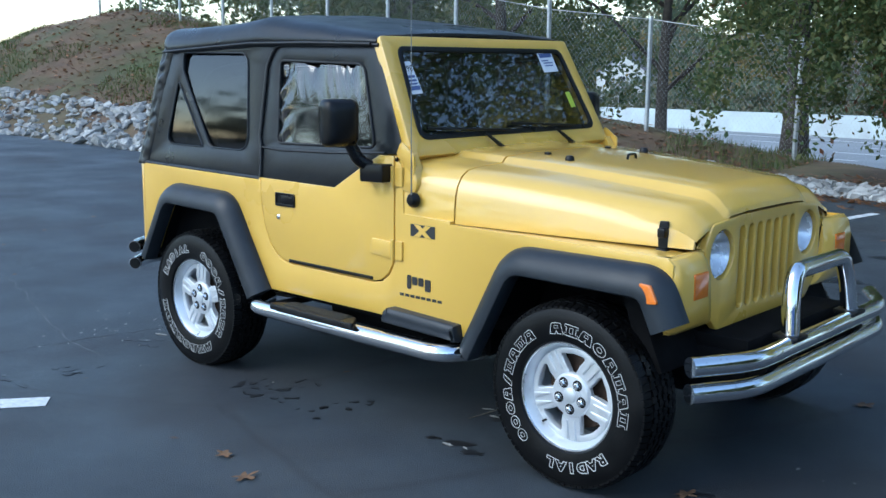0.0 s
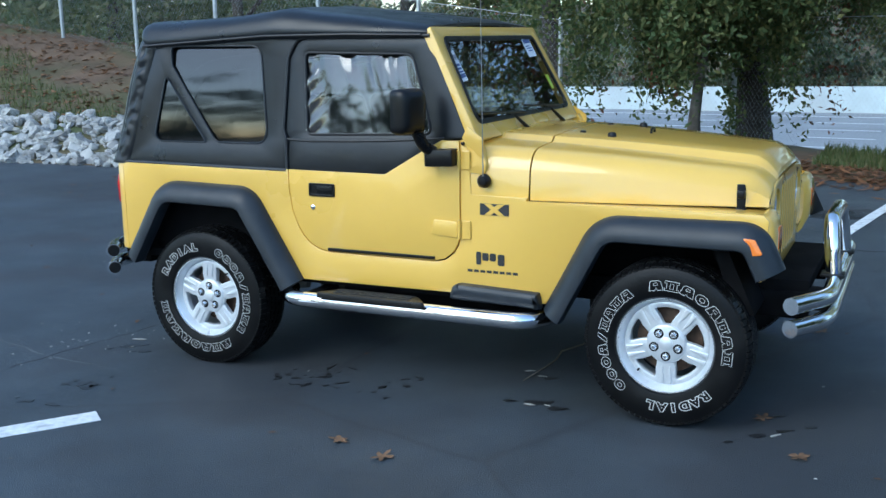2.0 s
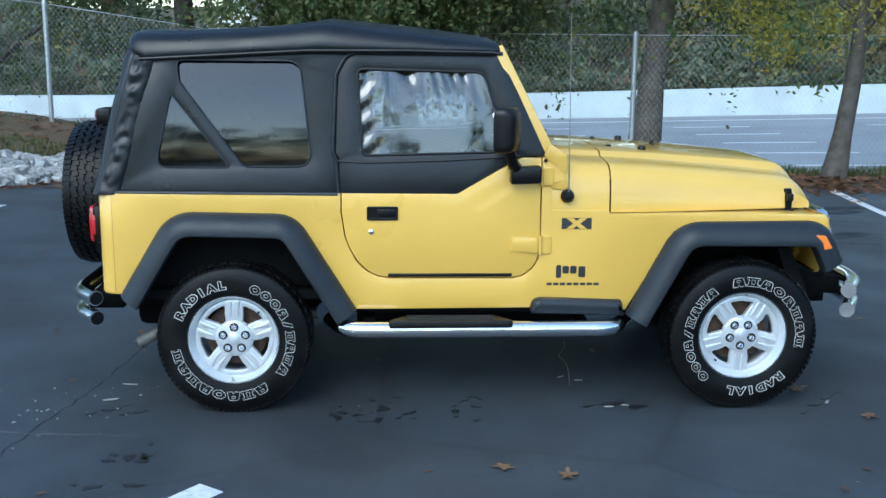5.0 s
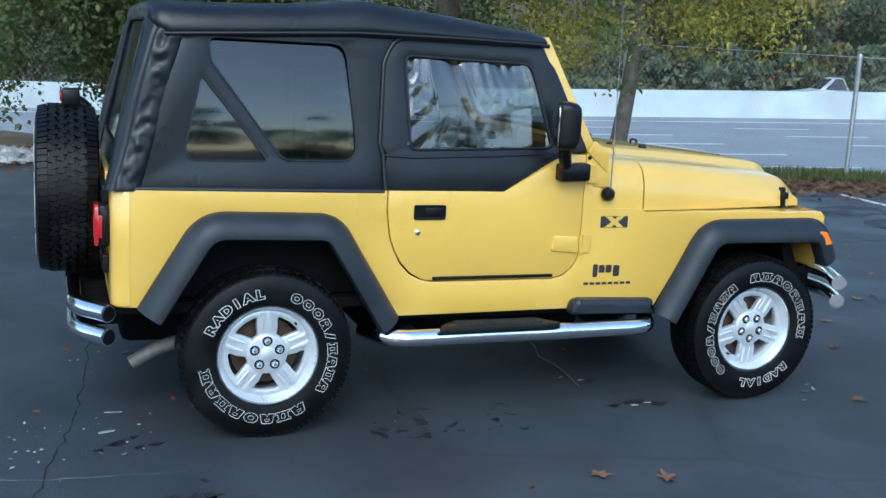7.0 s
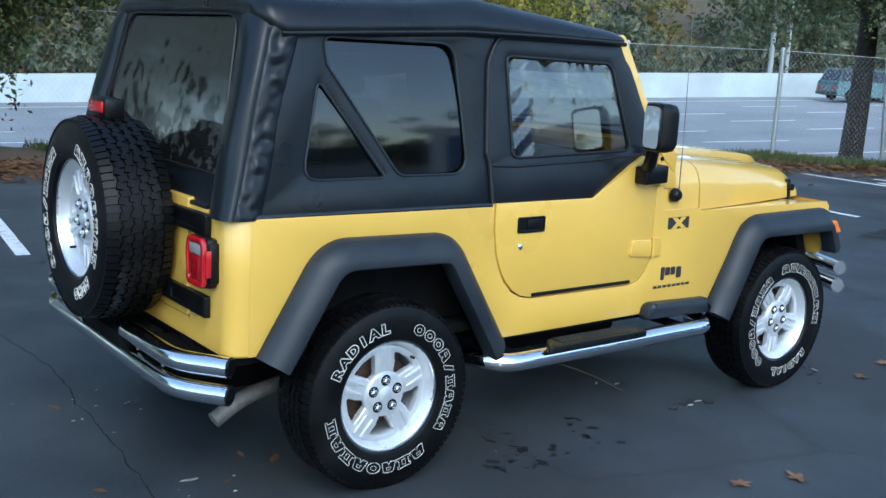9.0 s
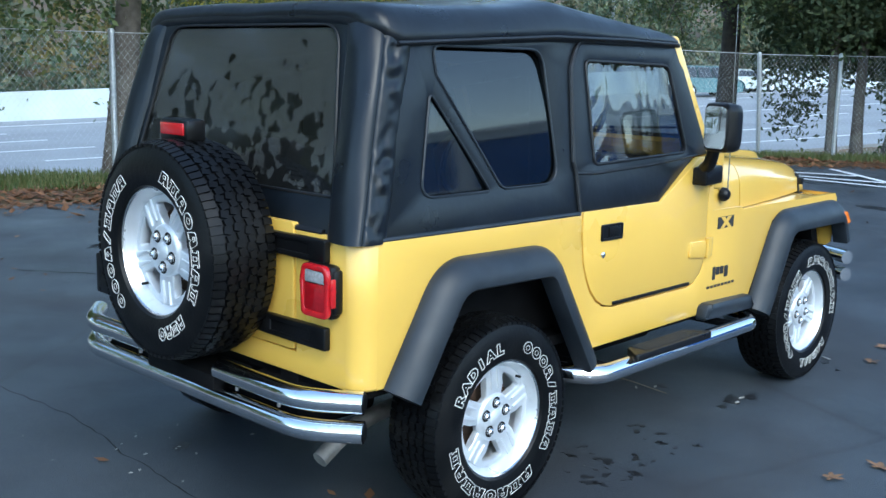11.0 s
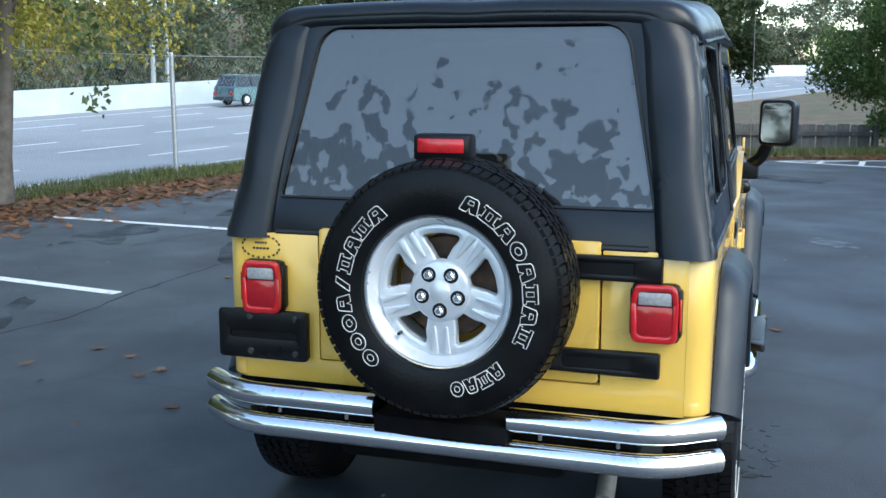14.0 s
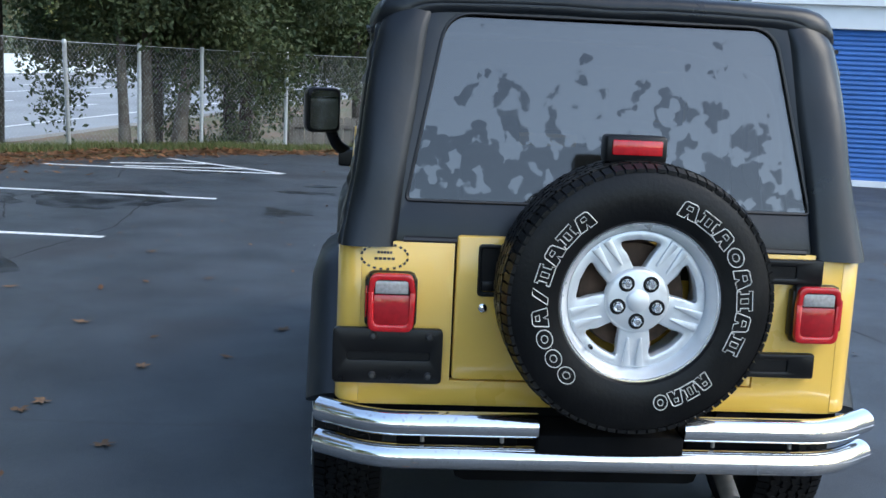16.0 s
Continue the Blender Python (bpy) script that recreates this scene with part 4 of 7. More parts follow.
for s in (-1, 1):
    bm = bmesh.new()
    fx = frame_of((2.715, s * 0.385, 0.885), (0, 1, 0), (0, 0, 1)) @ pose(0, 0, 0, -90)
    add_lathe(bm, [(0.094, 0.0), (0.094, -0.036), (0.088, -0.040), (0.082, -0.034), (0.080, 0.0)], 32, fx @ Matrix.Diagonal((1, -1, 1, 1)))
    headlight = part("headlight", bm, CHROME, car, "round headlight with chrome ring")
    bm = bmesh.new()
    add_lathe(bm, [(0.0, 0.055), (0.03, 0.048), (0.055, 0.03), (0.082, -0.015)], 32, fx @ Matrix.Diagonal((1, 1, 1, 1)))
    part("reflector", bm, REFLECTOR, headlight, "chrome bowl")
    bm = bmesh.new()
    add_lathe(bm, [(0.0, 0.046), (0.04, 0.043), (0.07, 0.036), (0.082, 0.028)], 32, fx)
    part("lens", bm, LAMP_GLASS, headlight, "clear glass lens").visible_shadow = False

# windscreen frame
WS0, WS1 = Vector((1.482, 0, 1.185)), Vector((1.222, 0, 1.690))
ws_up = (WS1 - WS0).normalized()
wsl = (WS1 - WS0).length
fr = frame_of(WS0 + Vector((0.012, 0, 0)), (0, 1, 0), ws_up)
bm = bmesh.new()
glass_line = rounded([(-0.675, 0.075), (0.675, 0.075), (0.615, wsl - 0.055), (-0.615, wsl - 0.055)], 0.055, 6)
add_plate(bm, rounded([(-0.755, 0.0), (0.755, 0.0), (0.700, wsl), (-0.700, wsl)], 0.02), [glass_line], 0.045, fr, 0.006)
screen = part("windscreen_frame", bm, YELLOW, car)
bm = bmesh.new()
inner = rounded([(-0.653, 0.095), (0.653, 0.095), (0.596, wsl - 0.075), (-0.596, wsl - 0.075)], 0.045, 6)
add_plate(bm, rounded([(-0.679, 0.071), (0.679, 0.071), (0.619, wsl - 0.051), (-0.619, wsl - 0.051)], 0.055, 6), [inner], 0.012, fr @ Matrix.Translation((0, 0, 0.004)), 0.003)
part("windscreen_seal", bm, BLACK, screen, "black rubber seal")
bm = bmesh.new()
vs = [bm.verts.new(fr @ Vector((x, y, -0.004))) for x, y in glass_line]
bm.faces.new(vs)
part("windscreen", bm, GLASS, screen, "clear windscreen glass").visible_shadow = False


def sheet(name, corners, z, mat, label=""):
    bm = bmesh.new()
    add_plate(bm, rounded(corners, 0.006), (), 0.001, fr @ Matrix.Translation((0, 0, z)))
    return part(name, bm, mat, screen, label)


def tilted(cx, cy, w, h, a):
    c, s = math.cos(radians(a)), math.sin(radians(a))
    return [(cx + x * c - y * s, cy + x * s + y * c) for x, y in ((-w / 2, -h / 2), (w / 2, -h / 2), (w / 2, h / 2), (-w / 2, h / 2))]


def bars(bm, cx, cy, a, rows, z):
    for x, y, w, h in rows:
        c, s = math.cos(radians(a)), math.sin(radians(a))
        add_plate(bm, tilted(cx + x * c - y * s, cy + x * s + y * c, w, h, a), (), 0.0005, fr @ Matrix.Translation((0, 0, z)))


sticker = sheet("price_sticker", tilted(-0.598, 0.365, 0.085, 0.155, 4), -0.0015, PAPER, "white price sticker with blue print")
bm = bmesh.new()
bars(bm, -0.598, 0.365, 4, [(0, 0.005, 0.066, 0.012), (0, -0.014, 0.066, 0.010), (0, -0.030, 0.066, 0.008), (0, -0.05, 0.075, 0.020)], 0.0)
part("print", bm, PRINT, sticker)
me = letters("4.98", 0.040)
bm = bmesh.new()
bm.from_mesh(me)
xf(bm, bm.verts[:], fr @ Matrix.Translation((-0.598, 0.365 + 0.042, 0.0002)) @ pose(0, 0, 0, 0, 0, 4))
part("figures", bm, INK, sticker)
sticker = sheet("price_sticker", tilted(0.475, 0.445, 0.125, 0.110, 3), -0.0015, PAPER, "white sticker with print across its head")
bm = bmesh.new()
bars(bm, 0.475, 0.445, 3, [(0, 0.036, 0.105, 0.022), (-0.02, 0.008, 0.06, 0.006), (0, -0.005, 0.08, 0.006), (0, -0.02, 0.07, 0.006)], 0.0)
part("print", bm, PRINT, sticker)
sheet("tag", tilted(0.553, 0.235, 0.042, 0.085, 4), -0.0015, LIME, "lime green paper tag")
# wipers
for y0, y1 in ((-0.12, -0.62), (0.43, -0.02)):
    bm = bmesh.new()
    a, b = fr @ Vector((y0, -0.05, 0.03)), fr @ Vector((y0 - 0.13, 0.075, 0.022))
    add_tube(bm, [a, a.lerp(b, 0.45), b], [0.013, 0.011, 0.006], 8)
    c, d = fr @ Vector((y0 + 0.05, 0.088, 0.012)), fr @ Vector((y1, 0.120, 0.012))
    add_tube(bm, [c, c.lerp(d, 0.5) + Vector((0.008, 0, 0)), d], 0.006, 6)
    part("wiper", bm, BLACK, screen, "black windscreen wiper")
# frame hinges beside the screen foot
bm = bmesh.new()
add_plate(bm, rounded([(1.425, 1.195), (1.530, 1.10), (1.53, 1.195), (1.452, 1.250)], 0.012), (), 0.01, side_frame(SIDE - 0.001, -1), 0.003)
two_sides("screen_hinge", bm, YELLOW, screen)
# aerial
bm = bmesh.new()
add_lathe(bm, [(0.0, -0.034), (0.018, -0.032), (0.030, -0.018), (0.032, 0.0)], 20, Matrix.Translation((1.536, SIDE - 0.001, 1.010)))
aerial = part("aerial_base", bm, BLACK, car, "black aerial base")
bm = bmesh.new()
add_tube(bm, [(1.538, SIDE - 0.024, 1.02), (1.536, SIDE - 0.024, 1.25), (1.528, SIDE - 0.018, 1.83)], [0.0035, 0.0022, 0.0015], 6)
part("aerial_rod", bm, STEEL, aerial, "thin steel aerial rod")

# foot of the windscreen pillar
bm = bmesh.new()
add_plate(bm, rounded([(1.4185, 1.186), (1.4185, 1.045), (1.535, 1.035), (1.548, 1.080), (1.520, 1.150), (1.492, 1.205)], [0.003, 0.003, 0.02, 0.04, 0.03, 0.006], 4), (), 0.055, frame_of((0, SIDE - 0.001, 1.04), (1, 0, 0), (0, 0.05, 1)) @ Matrix.Translation((0, -1.04, 0)), 0.010)
two_sides("pillar_foot", bm, YELLOW, car)
bm = bmesh.new()
add_lathe(bm, [(0.0, -0.006), (0.007, -0.005), (0.009, 0.0), (0.009, 0.004)], 12, Matrix.Translation((1.432, SIDE - 0.004, 1.172)))
two_sides("pillar_bolt", bm, BLACK, car)

# badges, drawn as plain shapes
bm = bmesh.new()
add_plate(bm, [(1.513, 0.856), (1.652, 0.856), (1.652, 0.908), (1.513, 0.908)], (), 0.003, side_frame(SIDE - 0.003, -1))
badge = part("badge", bm, INK, car, "black badge with two crossed yellow strokes")
bm = bmesh.new()
for q in ([(1.534, 0.857), (1.566, 0.857), (1.632, 0.907), (1.600, 0.907)], [(1.600, 0.857), (1.632, 0.857), (1.566, 0.907), (1.534, 0.907)]):
    add_plate(bm, q, (), 0.002, side_frame(SIDE - 0.0045 - 0.0008 * (q[0][0] > 1.58), -1))
part("crossed_strokes", bm, YELLOW, badge)
for x, w, h, dz in ((1.505, 0.024, 0.060, -0.004), (1.538, 0.030, 0.036, 0.004), (1.574, 0.030, 0.036, 0.004), (1.614, 0.032, 0.052, -0.006)):
    bm = bmesh.new()
    add_plate(bm, rounded([(x - w / 2, 0.660 - h / 2 + dz), (x + w / 2, 0.660 - h / 2 + dz), (x + w / 2, 0.660 + h / 2 + dz), (x - w / 2, 0.660 + h / 2 + dz)], 0.008), (), 0.002, side_frame(SIDE - 0.003, -1))
    part("badge", bm, INK, car, "plain dark badge shape")
for k in range(8):
    bm = bmesh.new()
    x = 1.462 + k * 0.0315
    add_plate(bm, [(x - 0.012, 0.590), (x + 0.012, 0.590), (x + 0.012, 0.602), (x - 0.012, 0.602)], (), 0.001, side_frame(SIDE - 0.002, -1))
    part("badge", bm, INK, car, "small dark bar")


# wheels
def build_tyre():
    bm = bmesh.new()
    R = 0.352
    prof = [(0.204, -0.094), (0.214, -0.110), (0.245, -0.119), (0.285, -0.1185), (0.315, -0.114), (0.336, -0.106), (0.344, -0.094), (0.3475, -0.05), (0.349, 0.0)]
    prof += [(r, -y) for r, y in prof[::-1][1:]]
    add_lathe(bm, prof, 72)
    return bm


def build_tread():
    bm = bmesh.new()
    R = 0.352
    for y, w, n, ln, ph, side in ((-0.091, 0.036, 80, 0.78, 0.0, -1), (0.091, 0.036, 80, 0.78, 0.5, 1), (-0.052, 0.027, 88, 0.93, 0.3, 0), (0.052, 0.027, 88, 0.93, 0.8, 0), (-0.018, 0.023, 88, 0.95, 0.6, 0), (0.018, 0.023, 88, 0.95, 0.1, 0)):
        for k in range(n):
            a = 2 * math.pi * (k + ph) / n
            seg = 2 * math.pi * R / n * ln
            zig = 0.0 if side else 0.0035 * (1 if k % 2 else -1)
            m = Matrix.Rotation(-a, 4, "Y") @ Matrix.Translation((R + 0.001, y + zig, 0)) @ pose(0, 0, 0, 0 if side else 14 * (1 if k % 2 else -1))
            vs = add_box(bm, (-0.008, -w / 2, -seg / 2), (0.0045, w / 2, seg / 2), 0, 1, None)
            if side:
                for v in vs:
                    v.co.x = min(v.co.x, 0.0015)
                    if v.co.y * side > 0:
                        v.co.x -= 0.010
            xf(bm, vs, m)
    return bm


def word_ring(spec, r=0.263, y=-0.120):
    """Outlined marks round a tyre: (start, end, text or count of plain marks), degrees from forward towards up, running clockwise."""
    bm = bmesh.new()
    for a0, a1, what in spec:
        n = what if isinstance(what, int) else len(what)
        for i in range(n):
            a = radians(a0 + (a1 - a0) * (i + 0.5) / n)
            step = abs(radians(a1 - a0)) / n * r
            up = Vector((math.cos(a), 0, math.sin(a)))
            along = Vector((math.sin(a), 0, -math.cos(a)))
            m = frame_of(Vector((r * math.cos(a), y, r * math.sin(a))), along, up)
            if isinstance(what, int):
                w, h, kind = step * 0.44, 0.0205, (0, 0, 0, 2, 3, 1, 2, 1, 2)[i] if n == 9 else (2, 1, 2, 0, 2, 1, 2, 1)[i % 8]
                outer, inner = ((circle(1.0, 16), circle(0.42, 10)),
                                ([(-1, -1), (1, -1), (1, -0.55), (0.72, -0.55), (0.72, 0.55), (1, 0.55), (1, 1), (-1, 1), (-1, 0.55), (-0.72, 0.55), (-0.72, -0.55), (-1, -0.55)], [(-0.25, -0.5), (0.25, -0.5), (0.25, 0.5), (-0.25, 0.5)]),
                                ([(-1, -1), (-0.2, -1), (0, -0.4), (0.2, -1), (1, -1), (0.75, 0.8), (0.5, 1), (-0.5, 1), (-0.75, 0.8)], [(-0.32, 0.05), (0.32, 0.05), (0.25, 0.55), (-0.25, 0.55)]),
                                ([(-0.8, -1), (-0.1, -1), (0.8, 1), (0.1, 1)], None))[kind]
                for line_, thick in ((outer, 0.0015), (inner, 0.0013)):
                    if line_:
                        add_tube(bm, [m @ Vector((x * w, z * h, 0)) for x, z in line_ + [line_[0]]], thick, 4, False)
            else:
                cu = bpy.data.curves.new("mark", "FONT")
                cu.body, cu.size, cu.align_x, cu.align_y = what[i], 0.050, "CENTER", "CENTER"
                cu.dimensions, cu.fill_mode, cu.bevel_depth, cu.bevel_resolution, cu.resolution_u, cu.offset = "2D", "NONE", 0.0016, 0, 3, 0.0035
                ob = bpy.data.objects.new("mark", cu)
                me = bpy.data.meshes.new_from_object(ob)
                bpy.data.objects.remove(ob)
                start = len(bm.verts)
                bm.from_mesh(me)
                bm.verts.ensure_lookup_table()
                xf(bm, bm.verts[start:], m @ Matrix.Diagonal((1.2, 1, 1, 1)))
    return bm


def build_rim_parts():
    ring = bmesh.new()
    add_lathe(ring, [(0.196, -0.085), (0.204, -0.100), (0.211, -0.101), (0.213, -0.094), (0.210, -0.088)], 64)
    barrel = bmesh.new()
    add_lathe(barrel, [(0.204, -0.098), (0.196, -0.090), (0.188, -0.070), (0.176, -0.050), (0.172, 0.03), (0.185, 0.09), (0.205, 0.098)], 64)
    face = bmesh.new()
    holes = []
    for k in range(5):
        a = math.pi / 2 + k * 2 * math.pi / 5
        def pt(r, d):
            return (r * math.cos(a) - d * math.sin(a), r * math.sin(a) + d * math.cos(a))
        holes.append(rounded([pt(0.082, -0.012), pt(0.082, 0.012), pt(0.120, 0.034), pt(0.150, 0.058), pt(0.158, 0.0), pt(0.150, -0.058), pt(0.120, -0.034)], [0.01, 0.01, 0.01, 0.012, 0.08, 0.012, 0.01], 3))
    fr2 = frame_of((0, -0.062, 0), (1, 0, 0), (0, 0, 1))
    add_plate(face, circle(0.182, 60), holes, 0.028, fr2, 0.006)
    # raised twin ribs on each spoke, with a groove between them
    for k in range(5):
        a = -math.pi / 2 + k * 2 * math.pi / 5
        for d in (-0.017, 0.017):
            r0, r1 = 0.100, 0.176
            q = [(r0, d - 0.003), (r1, d - 0.012), (r1, d + 0.012), (r0, d + 0.003)]
            pts = [(r * math.cos(a) - e * math.sin(a), r * math.sin(a) + e * math.cos(a)) for r, e in q]
            add_plate(face, rounded(pts, 0.003, 2), (), 0.012, frame_of((0, -0.0685, 0), (1, 0, 0), (0, 0, 1)), 0.003)
    add_lathe(face, [(0.088, -0.056), (0.084, -0.066), (0.080, -0.0705), (0.076, -0.072), (0.0, -0.072)], 40)
    cap = bmesh.new()
    add_lathe(cap, [(0.0, -0.080), (0.024, -0.079), (0.029, -0.076), (0.031, -0.068)], 28)
    nut = bmesh.new()
    add_lathe(nut, [(0.0, -0.086), (0.008, -0.086), (0.0125, -0.082), (0.0135, -0.068)], 6)
    # flat black ring, painting the shade of a pocket round each nut
    recess = bmesh.new()
    add_lathe(recess, [(0.0130, -0.0728), (0.0205, -0.0728), (0.0215, -0.0715)], 20)
    drum = bmesh.new()
    add_lathe(drum, [(0.0, 0.0), (0.14, 0.0), (0.145, 0.02), (0.145, 0.06)], 32)
    valve = bmesh.new()
    add_lathe(valve, [(0.0, -0.082), (0.005, -0.082), (0.005, -0.06)], 8, Matrix.Translation((-0.115, 0, -0.125)))
    return ring, barrel, face, cap, nut, drum, valve, recess


MESH = {}
MESH["tyre"] = link_mesh("tyre", build_tyre(), RUBBER, 35)
MESH["tread"] = link_mesh("tread_blocks", build_tread(), RUBBER, 35)
SETS = {"side": [(232, 122, 9), (106, -12, 8), (-42, -106, "RADIAL")], "spare": [(232, 122, 9), (74, -28, 8), (-44, -80, 4)]}
for key, spec in SETS.items():
    MESH[key] = link_mesh("lettering", word_ring(spec), LETTER)
ring, barrel, face, cap, nut, drum, valve, recess = build_rim_parts()
for key, b, mat in (("ring", ring, ALLOY_CUT), ("barrel", barrel, ALLOY), ("face", face, ALLOY), ("cap", cap, ALLOY), ("nut", nut, ALLOY_CUT), ("drum", drum, RUST), ("valve", valve, BLACK), ("recess", recess, BLACK)):
    MESH[key] = link_mesh(key, b, mat, 35)


def wheel(name, m, tyre_turn, rim_turn, key, label):
    w = new(name)
    w.empty_display_size, w.parent, w.matrix_basis = 0.1, car, m
    tagged(w, label)
    def sub(n, mesh, parent, turn=0.0, lab="", local=None):
        ob = new(n, MESH[mesh])
        ob.parent = parent
        ob.matrix_basis = Matrix.Rotation(radians(-turn), 4, "Y") @ (local or Matrix())
        return tagged(ob, lab)
    sub("tyre", "tyre", w, tyre_turn, "black all-terrain tyre")
    tagged(sub("tread", "tread", w, tyre_turn), kind="stuff")
    tagged(sub("lettering", key, w, tyre_turn, "raised white outlined sidewall marks"), kind="stuff")
    sub("rim_lip", "ring", w, rim_turn)
    sub("rim_barrel", "barrel", w, rim_turn)
    sub("spokes", "face", w, rim_turn, "five-spoke silver alloy wheel face")
    sub("hub_cap", "cap", w, rim_turn)
    sub("valve", "valve", w, rim_turn)
    for k in range(5):
        a = math.pi / 2 + (k + 0.5) * 2 * math.pi / 5 + math.pi / 5
        seat_at = Matrix.Translation((0.054 * math.cos(a + math.pi / 5), 0, 0.054 * math.sin(a + math.pi / 5)))
        sub("wheel_nut", "nut", w, rim_turn, "", seat_at)
        sub("nut_recess", "recess", w, rim_turn, "", seat_at)
    sub("brake_drum", "drum", w, rim_turn)
    return w


AX = 0.357
wheel("wheel", pose(FRONT_AXLE, -0.748, AX), 0, 0, "side", "front wheel with white-lettered tyre")
wheel("wheel", pose(0.003, -0.748, AX - 0.010), -160, 180, "side", "rear wheel with white-lettered tyre")
wheel("wheel", pose(FRONT_AXLE, 0.748, AX, 0, 0, 180), 40, 20, "side", "front wheel with white-lettered tyre")
wheel("wheel", pose(0, 0.748, AX, 0, 0, 180), 75, 50, "side", "rear wheel with white-lettered tyre")
wheel("spare_wheel", pose(-0.753, -0.039, 0.926, 0, 0, -90) @ Matrix.Diagonal((1.064, 1.08, 1.03, 1)), 0, 0, "spare", "spare wheel on the tailgate")
bm = bmesh.new()
add_box(bm, (-0.70, -0.12, 0.80), (-0.62, 0.07, 1.0), 0.01)
add_box(bm, (-0.70, -0.06, 0.98), (-0.64, 0.0, 1.24), 0.01)
part("spare_carrier", bm, BLACK, car, "black spare wheel carrier")
# high brake lamp on a stalk
bm = bmesh.new()
add_tube(bm, bend([(-0.66, -0.028, 1.20), (-0.69, -0.028, 1.28), (-0.745, -0.028, 1.315)], 0.04), 0.03, 10)
add_box(bm, (-0.79, -0.108, 1.283), (-0.715, 0.064, 1.358), 0.012)
add_box(bm, (-0.77, -0.095, 1.24), (-0.72, 0.045, 1.30), 0.012)
high = part("high_brake_lamp", bm, BLACK, car, "black-cased high brake lamp")
bm = bmesh.new()
add_box(bm, (-0.797, -0.092, 1.306), (-0.788, 0.048, 1.346), 0.004)
part("lens", bm, RED_LIGHT, high, "red lens")
# tail lamps
bm = bmesh.new()
add_box(bm, (-0.668, -0.688, 0.758), (-0.622, -0.546, 0.930), 0.018)
add_box(bm, (-0.660, -0.694, 0.775), (-0.622, -0.542, 0.915), 0.01)
cases = two_sides("tail_lamp", bm, BLACK, car, "red tail lamp in a black case")
for s, case in zip((-1, 1), cases):
    flip = (lambda b: b) if s < 0 else mirrored
    bm = bmesh.new()
    fx = frame_of((-0.682, -0.617, 0.845), (0, -1, 0), (0, 0, 1))
    add_plate(bm, rounded([(-0.066, -0.083), (0.066, -0.083), (0.069, 0.03), (0.061, 0.083), (-0.061, 0.083), (-0.069, 0.03)], 0.026), [rounded([(-0.049, -0.062), (0.049, -0.062), (0.052, 0.03), (0.046, 0.064), (-0.046, 0.064), (-0.052, 0.03)], 0.016)], 0.016, fx, 0.005)
    add_box(bm, (-0.672, -0.6925, 0.80), (-0.640, -0.687, 0.89), 0.002)
    part("lens_rim", flip(bm), RED_LIGHT, case, "bright red lens rim")
    bm = bmesh.new()
    add_box(bm, (-0.679, -0.669, 0.782), (-0.668, -0.565, 0.868), 0.004)
    part("lens", flip(bm), RED, case, "red lens")
    bm = bmesh.new()
    add_box(bm, (-0.679, -0.665, 0.870), (-0.668, -0.569, 0.908), 0.004)
    part("reversing_lens", flip(bm), CLEAR_LENS, case, "clear reversing lens")
# blank plate holder
bm = bmesh.new()
fx = frame_of((-0.662, 0, 0), (0, -1, 0), (0, 0, 1))
add_plate(bm, rounded([(-0.782, 0.604), (-0.462, 0.604), (-0.462, 0.764), (-0.782, 0.764)], 0.016), [rounded([(-0.74, 0.672), (-0.50, 0.672), (-0.50, 0.694), (-0.74, 0.694)], 0.008)], 0.016, fx, 0.004)
add_box(bm, (-0.654, 0.47, 0.612), (-0.622, 0.772, 0.756))
holder = part("plate_holder", bm, BLACK, car, "empty black number plate holder")
for y, z in ((0.665, 0.628), (0.502, 0.628), (0.665, 0.742), (0.502, 0.742)):
    bm = bmesh.new()
    add_lathe(bm, [(0.0, -0.008), (0.008, -0.007), (0.012, 0.0)], 12, frame_of((-0.662, y, z), (0, 1, 0), (0, 0, 1)) @ pose(0, 0, 0, 90))
    part("screw", bm, INK, holder)
# dealer decal as an oval of plain bars
bm = bmesh.new()
fx = frame_of((REAR - 0.0015, 0.640, 0.976), (0, -1, 0), (0, 0, 1))
for k in range(10):
    a = radians(166 - k * 16.9)
    for sgn in (1, -1):
        add_plate(bm, tilted(0.068 * math.cos(a), sgn * 0.036 * math.sin(a), 0.0085, 0.0065, math.degrees(math.atan2(-math.cos(a) * 0.036 * -sgn, 0.068 * math.sin(a))) * -1), (), 0.0005, fx)
for y, w in ((0.012, 0.045), (-0.006, 0.062)):
    for k in range(5):
        x = -w / 2 + w * (k + 0.5) / 5
        add_plate(bm, [(x - w / 13, y - 0.0035), (x + w / 13, y - 0.0035), (x + w / 13, y + 0.0035), (x - w / 13, y + 0.0035)], (), 0.0005, fx)
part("decal", bm, INK, car, "small dark oval decal of plain bars")

# seat the rear fittings against the panel
SEATS = {"tail_lamp": (0.020, 0.014, 0.017), "plate_holder": (0.017, 0.0145, 0.022), "spare_carrier": (0.018, 0.0, 0.010), "high_brake_lamp": (0.018, 0.0, 0.0), "decal": (0.0, 0.014, 0.008)}
for ob in car.children:
    kind = ob.name.split(".")[0]
    if kind in SEATS:
        dx, dy, dz = SEATS[kind]
        ob.location = (dx, -dy if ob.name == "tail_lamp" else dy, dz)


# bumpers
def tube_part(name, pts, r, mat, parent, label="", rad=0.06, caps=True, n=18):
    bm = bmesh.new()
    add_tube(bm, bend(pts, rad, 6), r, n, caps)
    return part(name, bm, mat, parent, label)


